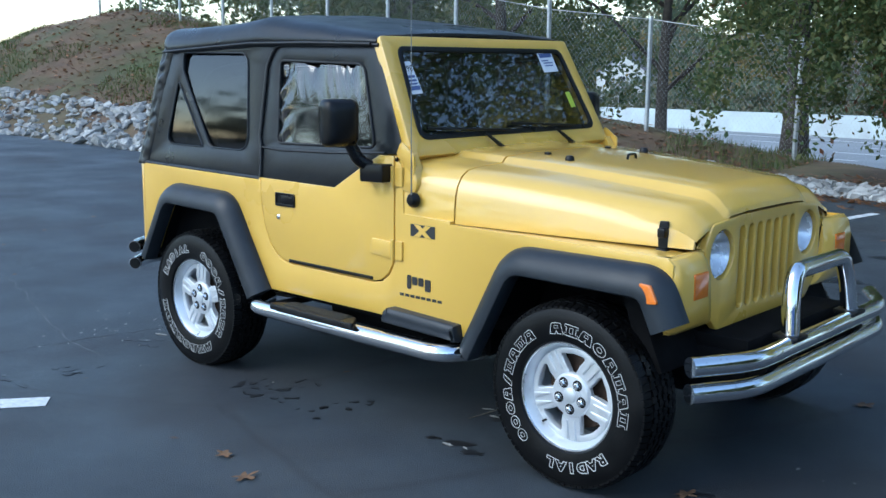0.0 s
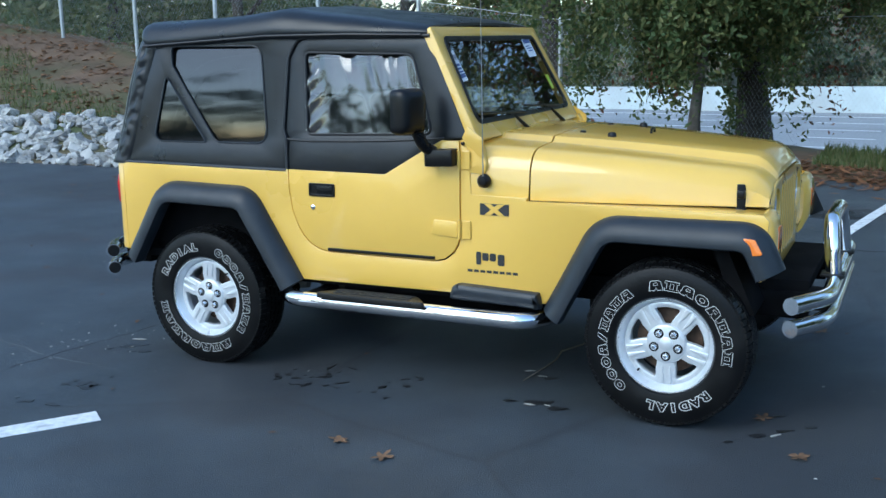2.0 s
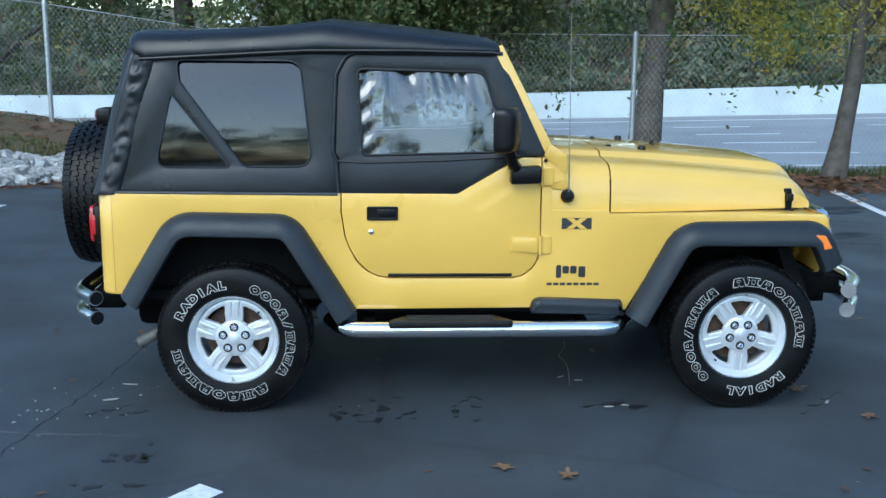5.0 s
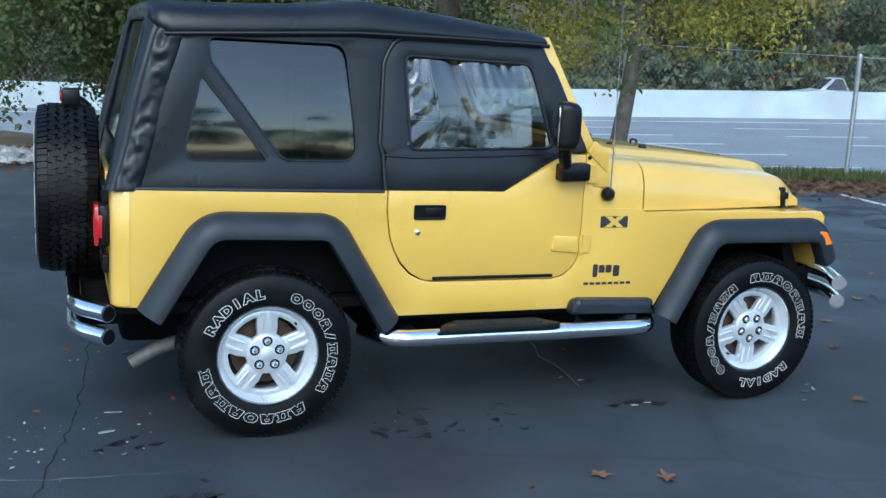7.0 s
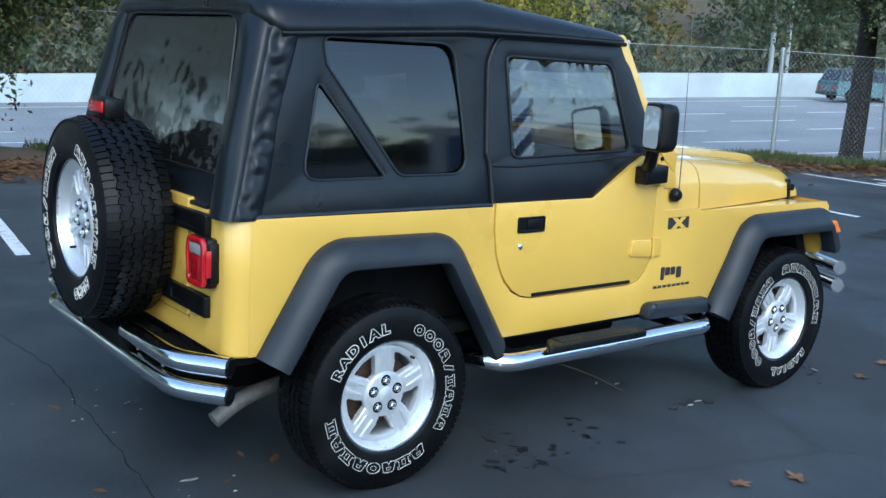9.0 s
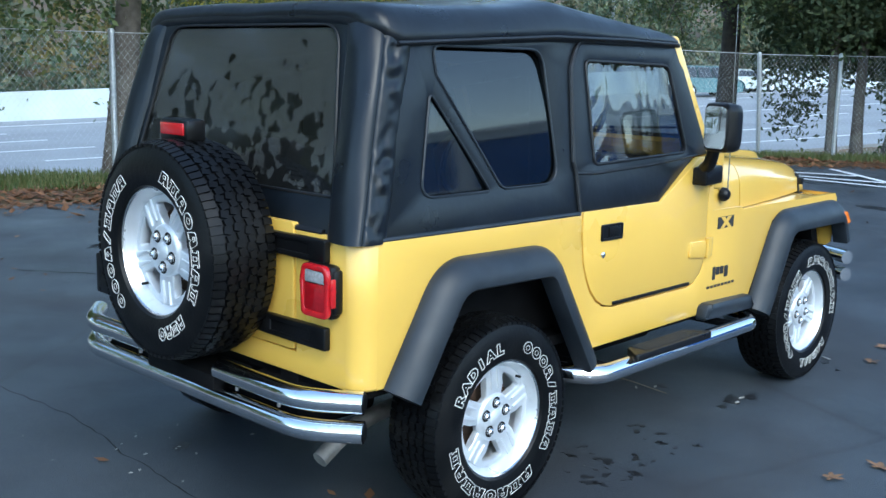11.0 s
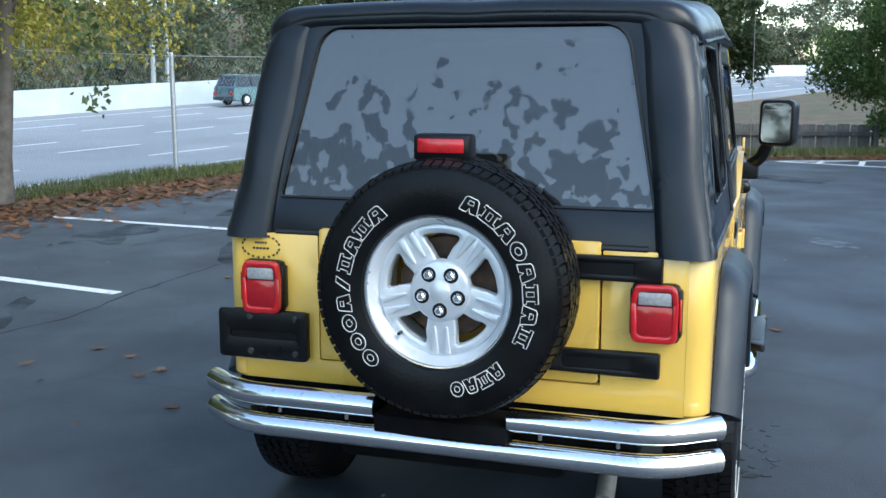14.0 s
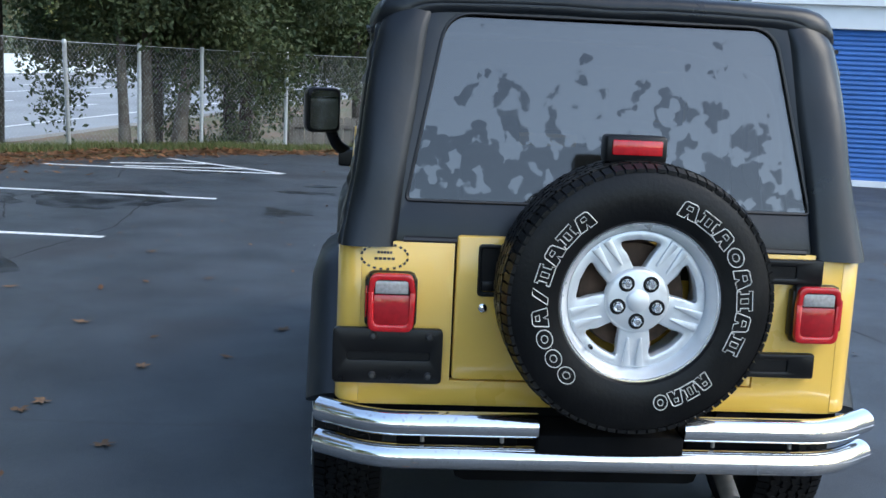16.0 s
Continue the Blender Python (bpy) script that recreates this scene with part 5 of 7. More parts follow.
bumper = tube_part("rear_bumper", [(-0.618, -0.825, 0.447), (-0.735, -0.665, 0.447), (-0.735, 0.665, 0.447), (-0.618, 0.828, 0.447)], 0.036, CHROME, car, "double chrome tube rear bumper", 0.10)
tube_part("upper_tube", [(-0.618, -0.825, 0.541), (-0.735, -0.665, 0.541), (-0.735, -0.225, 0.541)], 0.036, CHROME, bumper, "", 0.10)
tube_part("upper_tube", [(-0.618, 0.828, 0.541), (-0.735, 0.665, 0.541), (-0.735, 0.200, 0.541)], 0.036, CHROME, bumper, "", 0.10)
for lo, hi in (((-0.765, -0.224, 0.470), (-0.60, 0.199, 0.525)), ((-0.70, -0.60, 0.44), (-0.55, -0.25, 0.52)), ((-0.70, 0.25, 0.44), (-0.55, 0.60, 0.52))):
    bm = bmesh.new()
    add_box(bm, lo, hi, 0.008)
    part("bumper_bracket", bm, DARK, bumper, "black bracket plate")
for y in (-0.55, -0.32, 0.30, 0.53):
    bm = bmesh.new()
    add_tube(bm, [(-0.735, y, 0.49), (-0.735, y, 0.53)], 0.006, 8)
    part("spacer_bolt", bm, STEEL, bumper)
for y in (-0.825, 0.828):
    for z in (0.447, 0.541):
        bm = bmesh.new()
        add_lathe(bm, [(0.0, -0.002), (0.028, -0.002), (0.034, 0.004), (0.034, 0.02)], 18, frame_of((-0.615, y, z), (0, 0, 1), (0.58, math.copysign(0.82, y), 0)) @ Matrix.Diagonal((1, -1, 1, 1)))
        part("end_cap", bm, BLACK, bumper)

bumper = tube_part("front_bumper", [(2.868, -0.830, 0.476), (2.992, -0.600, 0.476), (2.992, 0.600, 0.476), (2.868, 0.830, 0.476)], 0.036, CHROME, car, "double chrome tube front bumper with hoop", 0.10)
tube_part("upper_tube", [(2.868, -0.830, 0.570), (2.992, -0.600, 0.570), (2.992, 0.600, 0.570), (2.868, 0.830, 0.570)], 0.036, CHROME, bumper, "", 0.10)
tube_part("hoop", [(2.982, -0.285, 0.595), (2.968, -0.270, 0.735), (2.958, -0.225, 0.832), (2.958, 0.225, 0.832), (2.968, 0.270, 0.735), (2.982, 0.285, 0.595)], 0.034, CHROME, bumper, "", 0.07)
for y in (-0.285, 0.285):
    bm = bmesh.new()
    add_box(bm, (2.93, y - 0.045, 0.592), (3.03, y + 0.045, 0.609), 0.004)
    part("hoop_foot", bm, BLACK, bumper)
for lo, hi in (((2.70, -0.46, 0.47), (2.98, -0.36, 0.56)), ((2.70, 0.36, 0.47), (2.98, 0.46, 0.56)), ((2.66, -0.46, 0.545), (2.90, 0.46, 0.60))):
    bm = bmesh.new()
    add_box(bm, lo, hi, 0.01)
    part("bumper_bracket", bm, DARK, bumper, "black frame end or cover")

# side steps
for s in (-1, 1):
    y = s * 0.875
    step = tube_part("side_step", [(0.44, s * 0.70, 0.405), (0.52, y, 0.400), (1.76, y, 0.404), (1.84, s * 0.70, 0.400)], 0.038, CHROME, car, "chrome tube side step with black tread", 0.09)
    bm = bmesh.new()
    add_plate(bm, rounded([(0.70, -0.058), (1.30, -0.058), (1.215, 0.045), (0.785, 0.045)], 0.02), (), 0.028, frame_of((0, y + s * 0.0, 0.457), (1, 0, 0), (0, s, 0)) if s > 0 else frame_of((0, y, 0.457), (1, 0, 0), (0, 1, 0)), 0.008)
    tread = part("tread_pad", bm, BLACK, step, "black ribbed step pad")
    bm = bmesh.new()
    for k in range(8):
        add_box(bm, (0.80, y - 0.038 + k * 0.010, 0.457), (1.20, y - 0.034 + k * 0.010, 0.4605))
    part("tread_ribs", bm, PLASTIC, tread)
    for x in (0.62, 1.62):
        bm = bmesh.new()
        add_box(bm, (x - 0.03, min(s * 0.60, s * 0.86), 0.40), (x + 0.03, max(s * 0.60, s * 0.86), 0.42))
        part("step_bracket", bm, DARK, step)

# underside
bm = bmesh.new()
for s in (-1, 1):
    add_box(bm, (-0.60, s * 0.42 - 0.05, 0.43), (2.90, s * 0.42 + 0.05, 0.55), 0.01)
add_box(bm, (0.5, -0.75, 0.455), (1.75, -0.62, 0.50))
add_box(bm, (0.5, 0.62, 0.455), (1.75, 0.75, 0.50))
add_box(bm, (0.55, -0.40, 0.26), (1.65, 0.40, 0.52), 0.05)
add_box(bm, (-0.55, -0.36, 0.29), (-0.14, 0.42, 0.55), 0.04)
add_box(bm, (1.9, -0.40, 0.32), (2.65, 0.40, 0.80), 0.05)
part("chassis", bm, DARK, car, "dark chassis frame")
bm = bmesh.new()
for x in (0.0, FRONT_AXLE):
    add_tube(bm, [(x, -0.66, AX), (x, 0.66, AX)], 0.042, 14)
    add_lathe(bm, [(0.0, -0.13), (0.10, -0.10), (0.13, 0.0), (0.10, 0.10), (0.0, 0.13)], 20, Matrix.Translation((x, 0.12 if x else 0.0, AX)))
part("axle", bm, DARK, car)
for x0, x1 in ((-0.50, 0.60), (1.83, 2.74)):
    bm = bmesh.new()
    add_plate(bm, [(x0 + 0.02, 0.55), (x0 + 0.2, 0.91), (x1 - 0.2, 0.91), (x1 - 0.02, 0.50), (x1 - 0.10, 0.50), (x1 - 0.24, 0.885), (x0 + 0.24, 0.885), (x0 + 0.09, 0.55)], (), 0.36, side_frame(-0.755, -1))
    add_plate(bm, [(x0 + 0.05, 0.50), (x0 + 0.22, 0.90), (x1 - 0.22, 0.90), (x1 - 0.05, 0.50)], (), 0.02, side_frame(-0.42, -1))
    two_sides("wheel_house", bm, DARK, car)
tube_part("exhaust", [(0.35, -0.40, 0.36), (-0.10, -0.46, 0.34), (-0.26, -0.47, 0.335), (-0.40, -0.475, 0.300), (-0.515, -0.48, 0.235)], 0.030, EXHAUST, car, "pale bent exhaust pipe", 0.10)

# ---- soft top ----
up = Vector((0, 0.075, 0.59)).normalized()
fr = frame_of((0, -0.782, 1.012), (1, 0, 0), up)
kz = 0.59 / Vector((0.075, 0.59)).length


def sp(pts):
    return [(x, (z - 1.012) / kz) for x, z in pts]


BIG_WIN = rounded(sp([(0.060, 1.138), (0.372, 1.138), (0.318, 1.612), (-0.235, 1.612), (-0.225, 1.52)]), [0.06, 0.07, 0.07, 0.03, 0.03], 6)
TRI_WIN = rounded(sp([(-0.335, 1.135), (0.000, 1.135), (-0.262, 1.468)]), [0.05, 0.01, 0.015], 6)
bm = bmesh.new()
add_plate(bm, sp([(-0.560, 1.012), (0.484, 1.012), (0.490, 1.17), (0.470, 1.21), (0.484, 1.55), (0.54, 1.655), (-0.330, 1.628)]), [BIG_WIN, TRI_WIN], 0.016, fr, 0.003)
sides = two_sides("soft_top_side", bm, VINYL, car, "black vinyl side curtain with sewn-in windows")
for s, panel in zip((-1, 1), sides):
    flip = (lambda b: b) if s < 0 else mirrored
    bm = bmesh.new()
    for loop in (BIG_WIN, TRI_WIN):
        bm.faces.new([bm.verts.new((x, y, 0)) for x, y in loop])
    for k in range(1, 14):
        bmesh.ops.bisect_plane(bm, geom=bm.verts[:] + bm.edges[:] + bm.faces[:], plane_co=(0, k * 0.047, 0), plane_no=(0, 1, 0))
    for v in bm.verts:
        v.co.z = -0.005 - 0.016 * ((v.co.y - 0.33) / 0.27) ** 2
        v.co = fr @ v.co
    part("side_window", flip(bm), DARK_VINYL, panel, "dark tinted vinyl window", 180).visible_shadow = False
    bm = bmesh.new()
    for loop in (BIG_WIN, TRI_WIN):
        ring3 = [fr @ Vector((x, y, 0.001)) for x, y in loop]
        add_tube(bm, ring3 + [ring3[0]], 0.0045, 6, False)
    add_tube(bm, [fr @ Vector((x, y, 0.002)) for x, y in sp([(-0.53, 1.022), (0.0, 1.018), (0.486, 1.015)])], 0.009, 8)
    # greyer than the other welts: light caught on the ridge is painted in
    part("window_welt", flip(bm), PLASTIC, panel)

# rear curtain
RT, RB = Vector((-0.440, 0, 1.716)), Vector((-0.594, 0, 1.020))
r_up = (RT - RB).normalized()
rl = (RT - RB).length
frr = frame_of(RB, (0, -1, 0), r_up)
REAR_WIN = rounded([(-0.598, 0.125), (0.612, 0.125), (0.500, 0.668), (-0.492, 0.668)], [0.012, 0.012, 0.10, 0.10], 7)
bm = bmesh.new()
add_plate(bm, [(-0.655, 0.0), (0.655, 0.0), (0.565, rl), (-0.565, rl)], [REAR_WIN], 0.016, frr, 0.003)
curtain = part("soft_top_rear", bm, VINYL, car, "black vinyl rear curtain with large window")
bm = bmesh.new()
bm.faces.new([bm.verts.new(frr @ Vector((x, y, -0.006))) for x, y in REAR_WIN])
part("rear_window", bm, REAR_VINYL, curtain, "hazed vinyl window with blotches and painted grey sheen").visible_shadow = False
bm = bmesh.new()
ring3 = [frr @ Vector((x, y, 0.001)) for x, y in REAR_WIN]
add_tube(bm, ring3 + [ring3[0]], 0.005, 6, False)
add_tube(bm, [frr @ Vector((x, 0.012, 0.004)) for x in (-0.60, -0.3, 0, 0.3, 0.60)], 0.011, 8)
part("window_welt", bm, WELT, curtain)


# rear corners: from the side curtain round to the rear curtain, gathered along the inner edge
def corner():
    bm = bmesh.new()
    rows, inner = [], []
    nz, nu = 64, 30
    for j in range(nz + 1):
        v = j / nz
        z = 1.013 + (1.690 - 1.013) * v
        a = Vector((-0.50 + 0.19 * v, -0.786 + 0.088 * v, z))
        c = Vector((-0.616 + 0.158 * v, -0.640 + 0.085 * v, z))
        tip = Vector((-0.672 + 0.170 * v, -0.820 + 0.098 * v, z))
        row = []
        for i in range(nu + 1):
            s = i / nu
            p = a * (1 - s) ** 2 + tip * 2 * s * (1 - s) + c * s * s
            out = Vector((p.x + 0.2, p.y * 0.5, 0)).normalized()
            strip_ = min(1.0, s / 0.36)
            pucker = 0.016 * noise.noise((v * 17, s * 7, 3.0)) * math.sin(math.pi * strip_) - 0.006 * (1 - smooth(s / 0.05)) - 0.006 * math.exp(-((s - 0.37) / 0.022) ** 2)
            sag = 0.004 * math.sin(v * 9 + s * 5)
            tuck = max(0.0, v - 0.86) / 0.14
            row.append(p + out * (pucker + sag) + Vector((0.016, 0.026, 0)) * tuck ** 2)
        rows.append(row)
        inner.append([p + Vector((0.014, 0.014, 0)) for p in row])
    rings = [r + i[::-1] for r, i in zip(rows, inner)]
    add_loft(bm, rings)
    return bm


two_sides("soft_top_corner", corner(), VINYL, car, "rounded black vinyl corner with gathered seam", 60)


# roof
def roof():
    bm = bmesh.new()
    stations = [(-0.446, 1.686, 0.54, 0.0), (-0.4575, 1.698, 0.575, 0.0), (-0.4585, 1.710, 0.605, 0.001), (-0.455, 1.721, 0.632, 0.002), (-0.446, 1.730, 0.660, 0.003), (-0.432, 1.737, 0.684, 0.003), (-0.41, 1.742, 0.698, 0.004), (-0.37, 1.744, 0.708, 0.004), (-0.2, 1.746, 0.712, 0.006), (0.0, 1.754, 0.716, 0.010), (0.2, 1.766, 0.718, 0.014), (0.36, 1.784, 0.720, 0.018),
                (0.42, 1.792, 0.720, 0.02), (0.48, 1.787, 0.720, 0.022), (0.65, 1.766, 0.718, 0.024), (0.85, 1.744, 0.716, 0.022), (1.05, 1.722, 0.713, 0.02), (1.15, 1.711, 0.710, 0.018), (1.20, 1.703, 0.706, 0.016), (1.222, 1.695, 0.702, 0.014)]
    rings = []
    for x, z, half, crown in stations:
        edge = 1.622 + 0.045 * min(1, max(0, (x + 0.40) / 0.75)) - 0.006 * max(0, x - 0.5) + 0.058 * (1 - smooth((x + 0.472) / 0.10))
        hi = z - edge
        sag = 0.010 * math.sin(x * 5.0)
        h = [(half, edge - 0.012), (half + 0.008, edge), (half + 0.004, edge + 0.22 * hi), (half - 0.012, edge + 0.54 * hi), (half - 0.044, edge + 0.81 * hi), (half - 0.088, edge + 0.95 * hi), (half - 0.16, z), (half * 0.55, z + crown * 0.6 - sag * 0.4), (half * 0.25, z + crown * 0.95 - sag * 0.6)]
        outer = [(x, -y, zz) for y, zz in h] + [(x, 0, z + crown)] + [(x, y, zz) for y, zz in h[::-1]]
        inn = [(x, y * 0.985, zz - 0.014) for (x, y, zz) in outer[::-1]]
        rings.append(outer + inn)
    add_loft(bm, rings)
    return bm


roof_ob = part("soft_top_roof", roof(), VINYL, car, "black vinyl roof stretched over bows", 60)
bm = bmesh.new()
add_tube(bm, [(-0.40, -0.722, 1.615), (-0.1, -0.728, 1.632), (0.36, -0.733, 1.657), (0.8, -0.730, 1.659), (1.20, -0.722, 1.652)], 0.007, 8)
other = mirrored(bm)
part("roof_seam", bm, WELT, roof_ob)
part("roof_seam", other, WELT, roof_ob)

# ---- inside ----
def seat_parts(x, y):
    bm = bmesh.new()
    add_box(bm, (x, y - 0.24, 0.72), (x + 0.50, y + 0.24, 0.86), 0.05, 3)
    s = part("seat", bm, SEAT, car, "dark grey cloth seat")
    bm = bmesh.new()
    add_box(bm, (-0.06, y - 0.24, 0.0), (0.08, y + 0.24, 0.56), 0.05, 3, pose(x + 0.02, 0, 0.80, 0, -14))
    part("backrest", bm, SEAT, s)
    bm = bmesh.new()
    add_box(bm, (-0.045, y - 0.14, 0.58), (0.055, y + 0.14, 0.76), 0.04, 3, pose(x + 0.02, 0, 0.80, 0, -14))
    part("headrest", bm, SEAT, s)


for y in (-0.36, 0.36):
    seat_parts(0.62, y)
bm = bmesh.new()
add_box(bm, (-0.25, -0.42, 0.70), (0.15, 0.42, 0.86), 0.05, 3)
add_box(bm, (-0.05, -0.42, 0.0), (0.07, 0.42, 0.50), 0.04, 3, pose(-0.25, 0, 0.80, 0, -12))
part("rear_seat", bm, SEAT, car, "dark grey cloth rear bench")
bm = bmesh.new()
for s in (-1, 1):
    add_tube(bm, bend([(0.42, s * 0.64, 0.6), (0.42, s * 0.62, 1.58), (0.42, 0, 1.60)], 0.12), 0.04, 10)
    add_tube(bm, bend([(0.42, s * 0.60, 1.56), (-0.15, s * 0.60, 1.50), (-0.42, s * 0.60, 0.95)], 0.15), 0.038, 10)
    add_tube(bm, bend([(0.42, s * 0.60, 1.58), (1.22, s * 0.58, 1.62)], 0.1), 0.03, 10)
part("roll_bar", bm, BLACK, car, "black padded roll bar")
bm = bmesh.new()
add_box(bm, (1.28, -0.70, 0.92), (1.47, 0.70, 1.16), 0.04, 3)
add_box(bm, (1.23, 0.20, 1.10), (1.40, 0.56, 1.20), 0.03, 3)
part("dashboard", bm, BLACK, car, "black dashboard")
bm = bmesh.new()
m = pose(1.12, 0.37, 1.10, 0, -64)
ringp = [m @ Vector((0.19 * math.cos(a), 0.19 * math.sin(a), 0)) for a in [k * math.pi / 16 for k in range(33)]]
add_tube(bm, ringp, 0.014, 8, False)
add_tube(bm, [m @ Vector((0, 0, 0.02)), Vector((1.30, 0.37, 1.03))], 0.03, 8)
for a in (0.3, math.pi - 0.3, -math.pi / 2):
    add_tube(bm, [m @ Vector((0.03 * math.cos(a), 0.03 * math.sin(a), 0)), m @ Vector((0.185 * math.cos(a), 0.185 * math.sin(a), 0))], 0.014, 6)
part("steering_wheel", bm, BLACK, car, "black steering wheel")
bm = bmesh.new()
add_box(bm, (1.22, -0.13, 1.56), (1.25, 0.13, 1.62), 0.012, 3)
part("inside_mirror", bm, BLACK, car)


# ---- chain-link fence ----
POSTS = [(-24.0, 12.4), (-21.5, 12.2), (-19.3, 12.0), (-17.3, 11.9), (-15.4, 11.9), (-13.3, 11.8), (-11.0, 11.4), (-8.7, 10.9), (-6.3, 10.6), (-4.7, 11.2), (-2.35, 11.7), (0.65, 10.8), (4.0, 9.0), (6.5, 7.8),
         (10.65, 8.0), (13.6, 7.15), (15.0, 5.9), (15.9, 4.9), (16.6, 3.9), (17.5, 2.4), (18.4, 0.6)]
fence = thing("chain_link_fence", "tall galvanised chain-link fence with round steel posts", "fence")
TOPH = 1.83
bm = bmesh.new()
add_tube(bm, [(0, 0, -0.3), (0, 0, TOPH)], 0.030, 10)
add_lathe(bm, [(0.0, 0.035), (0.02, 0.03), (0.034, 0.0), (0.034, -0.03)], 10, Matrix.Translation((0, 0, TOPH)) @ pose(0, 0, 0, 90))
post_mesh = link_mesh("post", bm, GALV)
for i, (x, y) in enumerate(POSTS):
    ob = new("post", post_mesh)
    ob.parent = fence
    ob.matrix_basis = pose(x, y, ground_z(x, y), 0, -7 if 14.9 < x < 15.1 else 0.4 * math.sin(i * 2.1), 0) @ Matrix.Diagonal((1.25, 1.25, 1.45 if i == 8 else 1.0, 1))
for (x0, y0), (x1, y1) in zip(POSTS, POSTS[1:]):
    a, b = Vector((x0, y0, ground_z(x0, y0))), Vector((x1, y1, ground_z(x1, y1)))
    length = (b - a).length
    bm = bmesh.new()
    pitch = 0.075
    side = (b - a).normalized()
    out = Vector((-side.y, side.x, 0)).normalized() * 0.0010
    def wire(p0, p1):
        up_ = Vector((0, 0, 1)).cross(p1 - p0)
        n2 = (p1 - p0).cross(out).normalized() * 0.0010
        q = [[bm.verts.new(p + o) for o in (out, n2 - out * 0.6, -n2 - out * 0.6)] for p in (p0, p1)]
        for i in range(3):
            bm.faces.new((q[0][i], q[0][(i + 1) % 3], q[1][(i + 1) % 3], q[1][i]))
    H = TOPH - 0.06
    n = int((length + H * 0.75) / pitch)
    for k in range(n):
        for d in (1, -1):
            u0 = k * pitch - (H * 0.75)
            u1 = u0 + H * 0.75
            c0, c1 = max(0.0, u0), min(length, u1)
            if c1 <= c0:
                continue
            z0, z1 = (c0 - u0) / 0.75, (c1 - u0) / 0.75
            pa, pb = (c0, z0), (c1, z1)
            if d < 0:
                pa, pb = (length - c0, z0), (length - c1, z1)
            wire(a.lerp(b, pa[0] / length) + Vector((0, 0, 0.04 + pa[1])), a.lerp(b, pb[0] / length) + Vector((0, 0, 0.04 + pb[1])))
    part("wire_mesh", bm, GALV, fence)
    bm = bmesh.new()
    add_tube(bm, [a + Vector((0, 0, TOPH - 0.02)), b + Vector((0, 0, TOPH - 0.02))], 0.006, 5)
    part("tension_wire", bm, GALV, fence)


# ---- weathered board fence beyond the lot edge ----
GREY_BOARD = material("weathered_board", (0.15, 0.145, 0.135), 0.85, vary=0.25, scale=7, bump=0.4, bump_scale=40, second=(0.085, 0.08, 0.072), second_scale=3, object_random=0.35)
board_fence = thing("wooden_fence", "low weathered grey board fence beyond the lot edge", "fence")
A, B = Vector((19.8, 2.6, 0)), Vector((21.2, -3.0, 0))
run = (B - A).length
turn = math.degrees(math.atan2(B.y - A.y, B.x - A.x))
bm = bmesh.new()
add_plate(bm, [(0, 0), (0.136, 0), (0.136, 1.30), (0.115, 1.325), (0.021, 1.325), (0, 1.30)], (), 0.02, Matrix.Rotation(radians(90), 4, "X"))
board_mesh = link_mesh("board", bm, GREY_BOARD)
rnd = random.Random(31)
base = min(ground_z(A.x, A.y), ground_z(B.x, B.y), ground_z((A.x + B.x) / 2, (A.y + B.y) / 2))
for k in range(int(run / 0.147)):
    p = A.lerp(B, k * 0.147 / run)
    ob = new("board", board_mesh)
    ob.parent = board_fence
    ob.matrix_basis = pose(p.x, p.y, base - 0.02 + rnd.uniform(-0.015, 0.015), 0, rnd.uniform(-0.6, 0.6), turn)
for z in (0.42, 1.06):
    bm = bmesh.new()
    add_box(bm, (0, -0.072, z), (run, -0.024, z + 0.09), 0.004, 1, pose(A.x, A.y, base, 0, 0, turn))
    part("rail", bm, GREY_BOARD, board_fence)
for k in range(4):
    bm = bmesh.new()
    p = A.lerp(B, 0.02 + 0.32 * k)
    add_box(bm, (-0.05, -0.175, -0.5), (0.05, -0.075, 1.36), 0.006, 1, pose(p.x, p.y, base, 0, 0, turn))
    part("fence_post", bm, GREY_BOARD, board_fence)


# ---- rocks along the bank ----
def rock_mesh(seed, sub=1):
    bm = bmesh.new()
    bmesh.ops.create_icosphere(bm, subdivisions=sub, radius=1.0)
    r = random.Random(seed)
    sx, sy, sz = 0.7 + 0.5 * r.random(), 0.7 + 0.5 * r.random(), 0.5 + 0.3 * r.random()
    for v in bm.verts:
        k = 0.80 + 0.55 * noise.noise((v.co.x * 1.3 + seed * 5, v.co.y * 1.3, v.co.z * 1.3))
        v.co = Vector((v.co.x * sx * k, v.co.y * sy * k, v.co.z * sz * k))
    return link_mesh("rock", bm, ROCK, 25)


rock_kinds = [rock_mesh(s, 2 if s % 3 == 0 else 1) for s in range(10)]
bank = thing("rock_bank", "bank of loose pale broken rock along the asphalt edge", "rocks")
rnd = random.Random(11)
placed = 0
while placed < 290:
    x = -14.0 + 11.5 * rnd.random()
    e = lerp_table(x, EDGE)
    d = rnd.random() * 1.7
    y = e + d - 0.05
    s = 0.085 + 0.11 * rnd.random() ** 1.5
    ob = new("rock", rock_kinds[rnd.randrange(10)])
    ob.parent = bank
    ob.matrix_basis = pose(x, y, max(0, ground_z(x, y)) + s * 0.32, rnd.random() * 40, rnd.random() * 40, rnd.random() * 360) @ Matrix.Diagonal((s, s, s, 1))
    placed += 1
bm = bmesh.new()
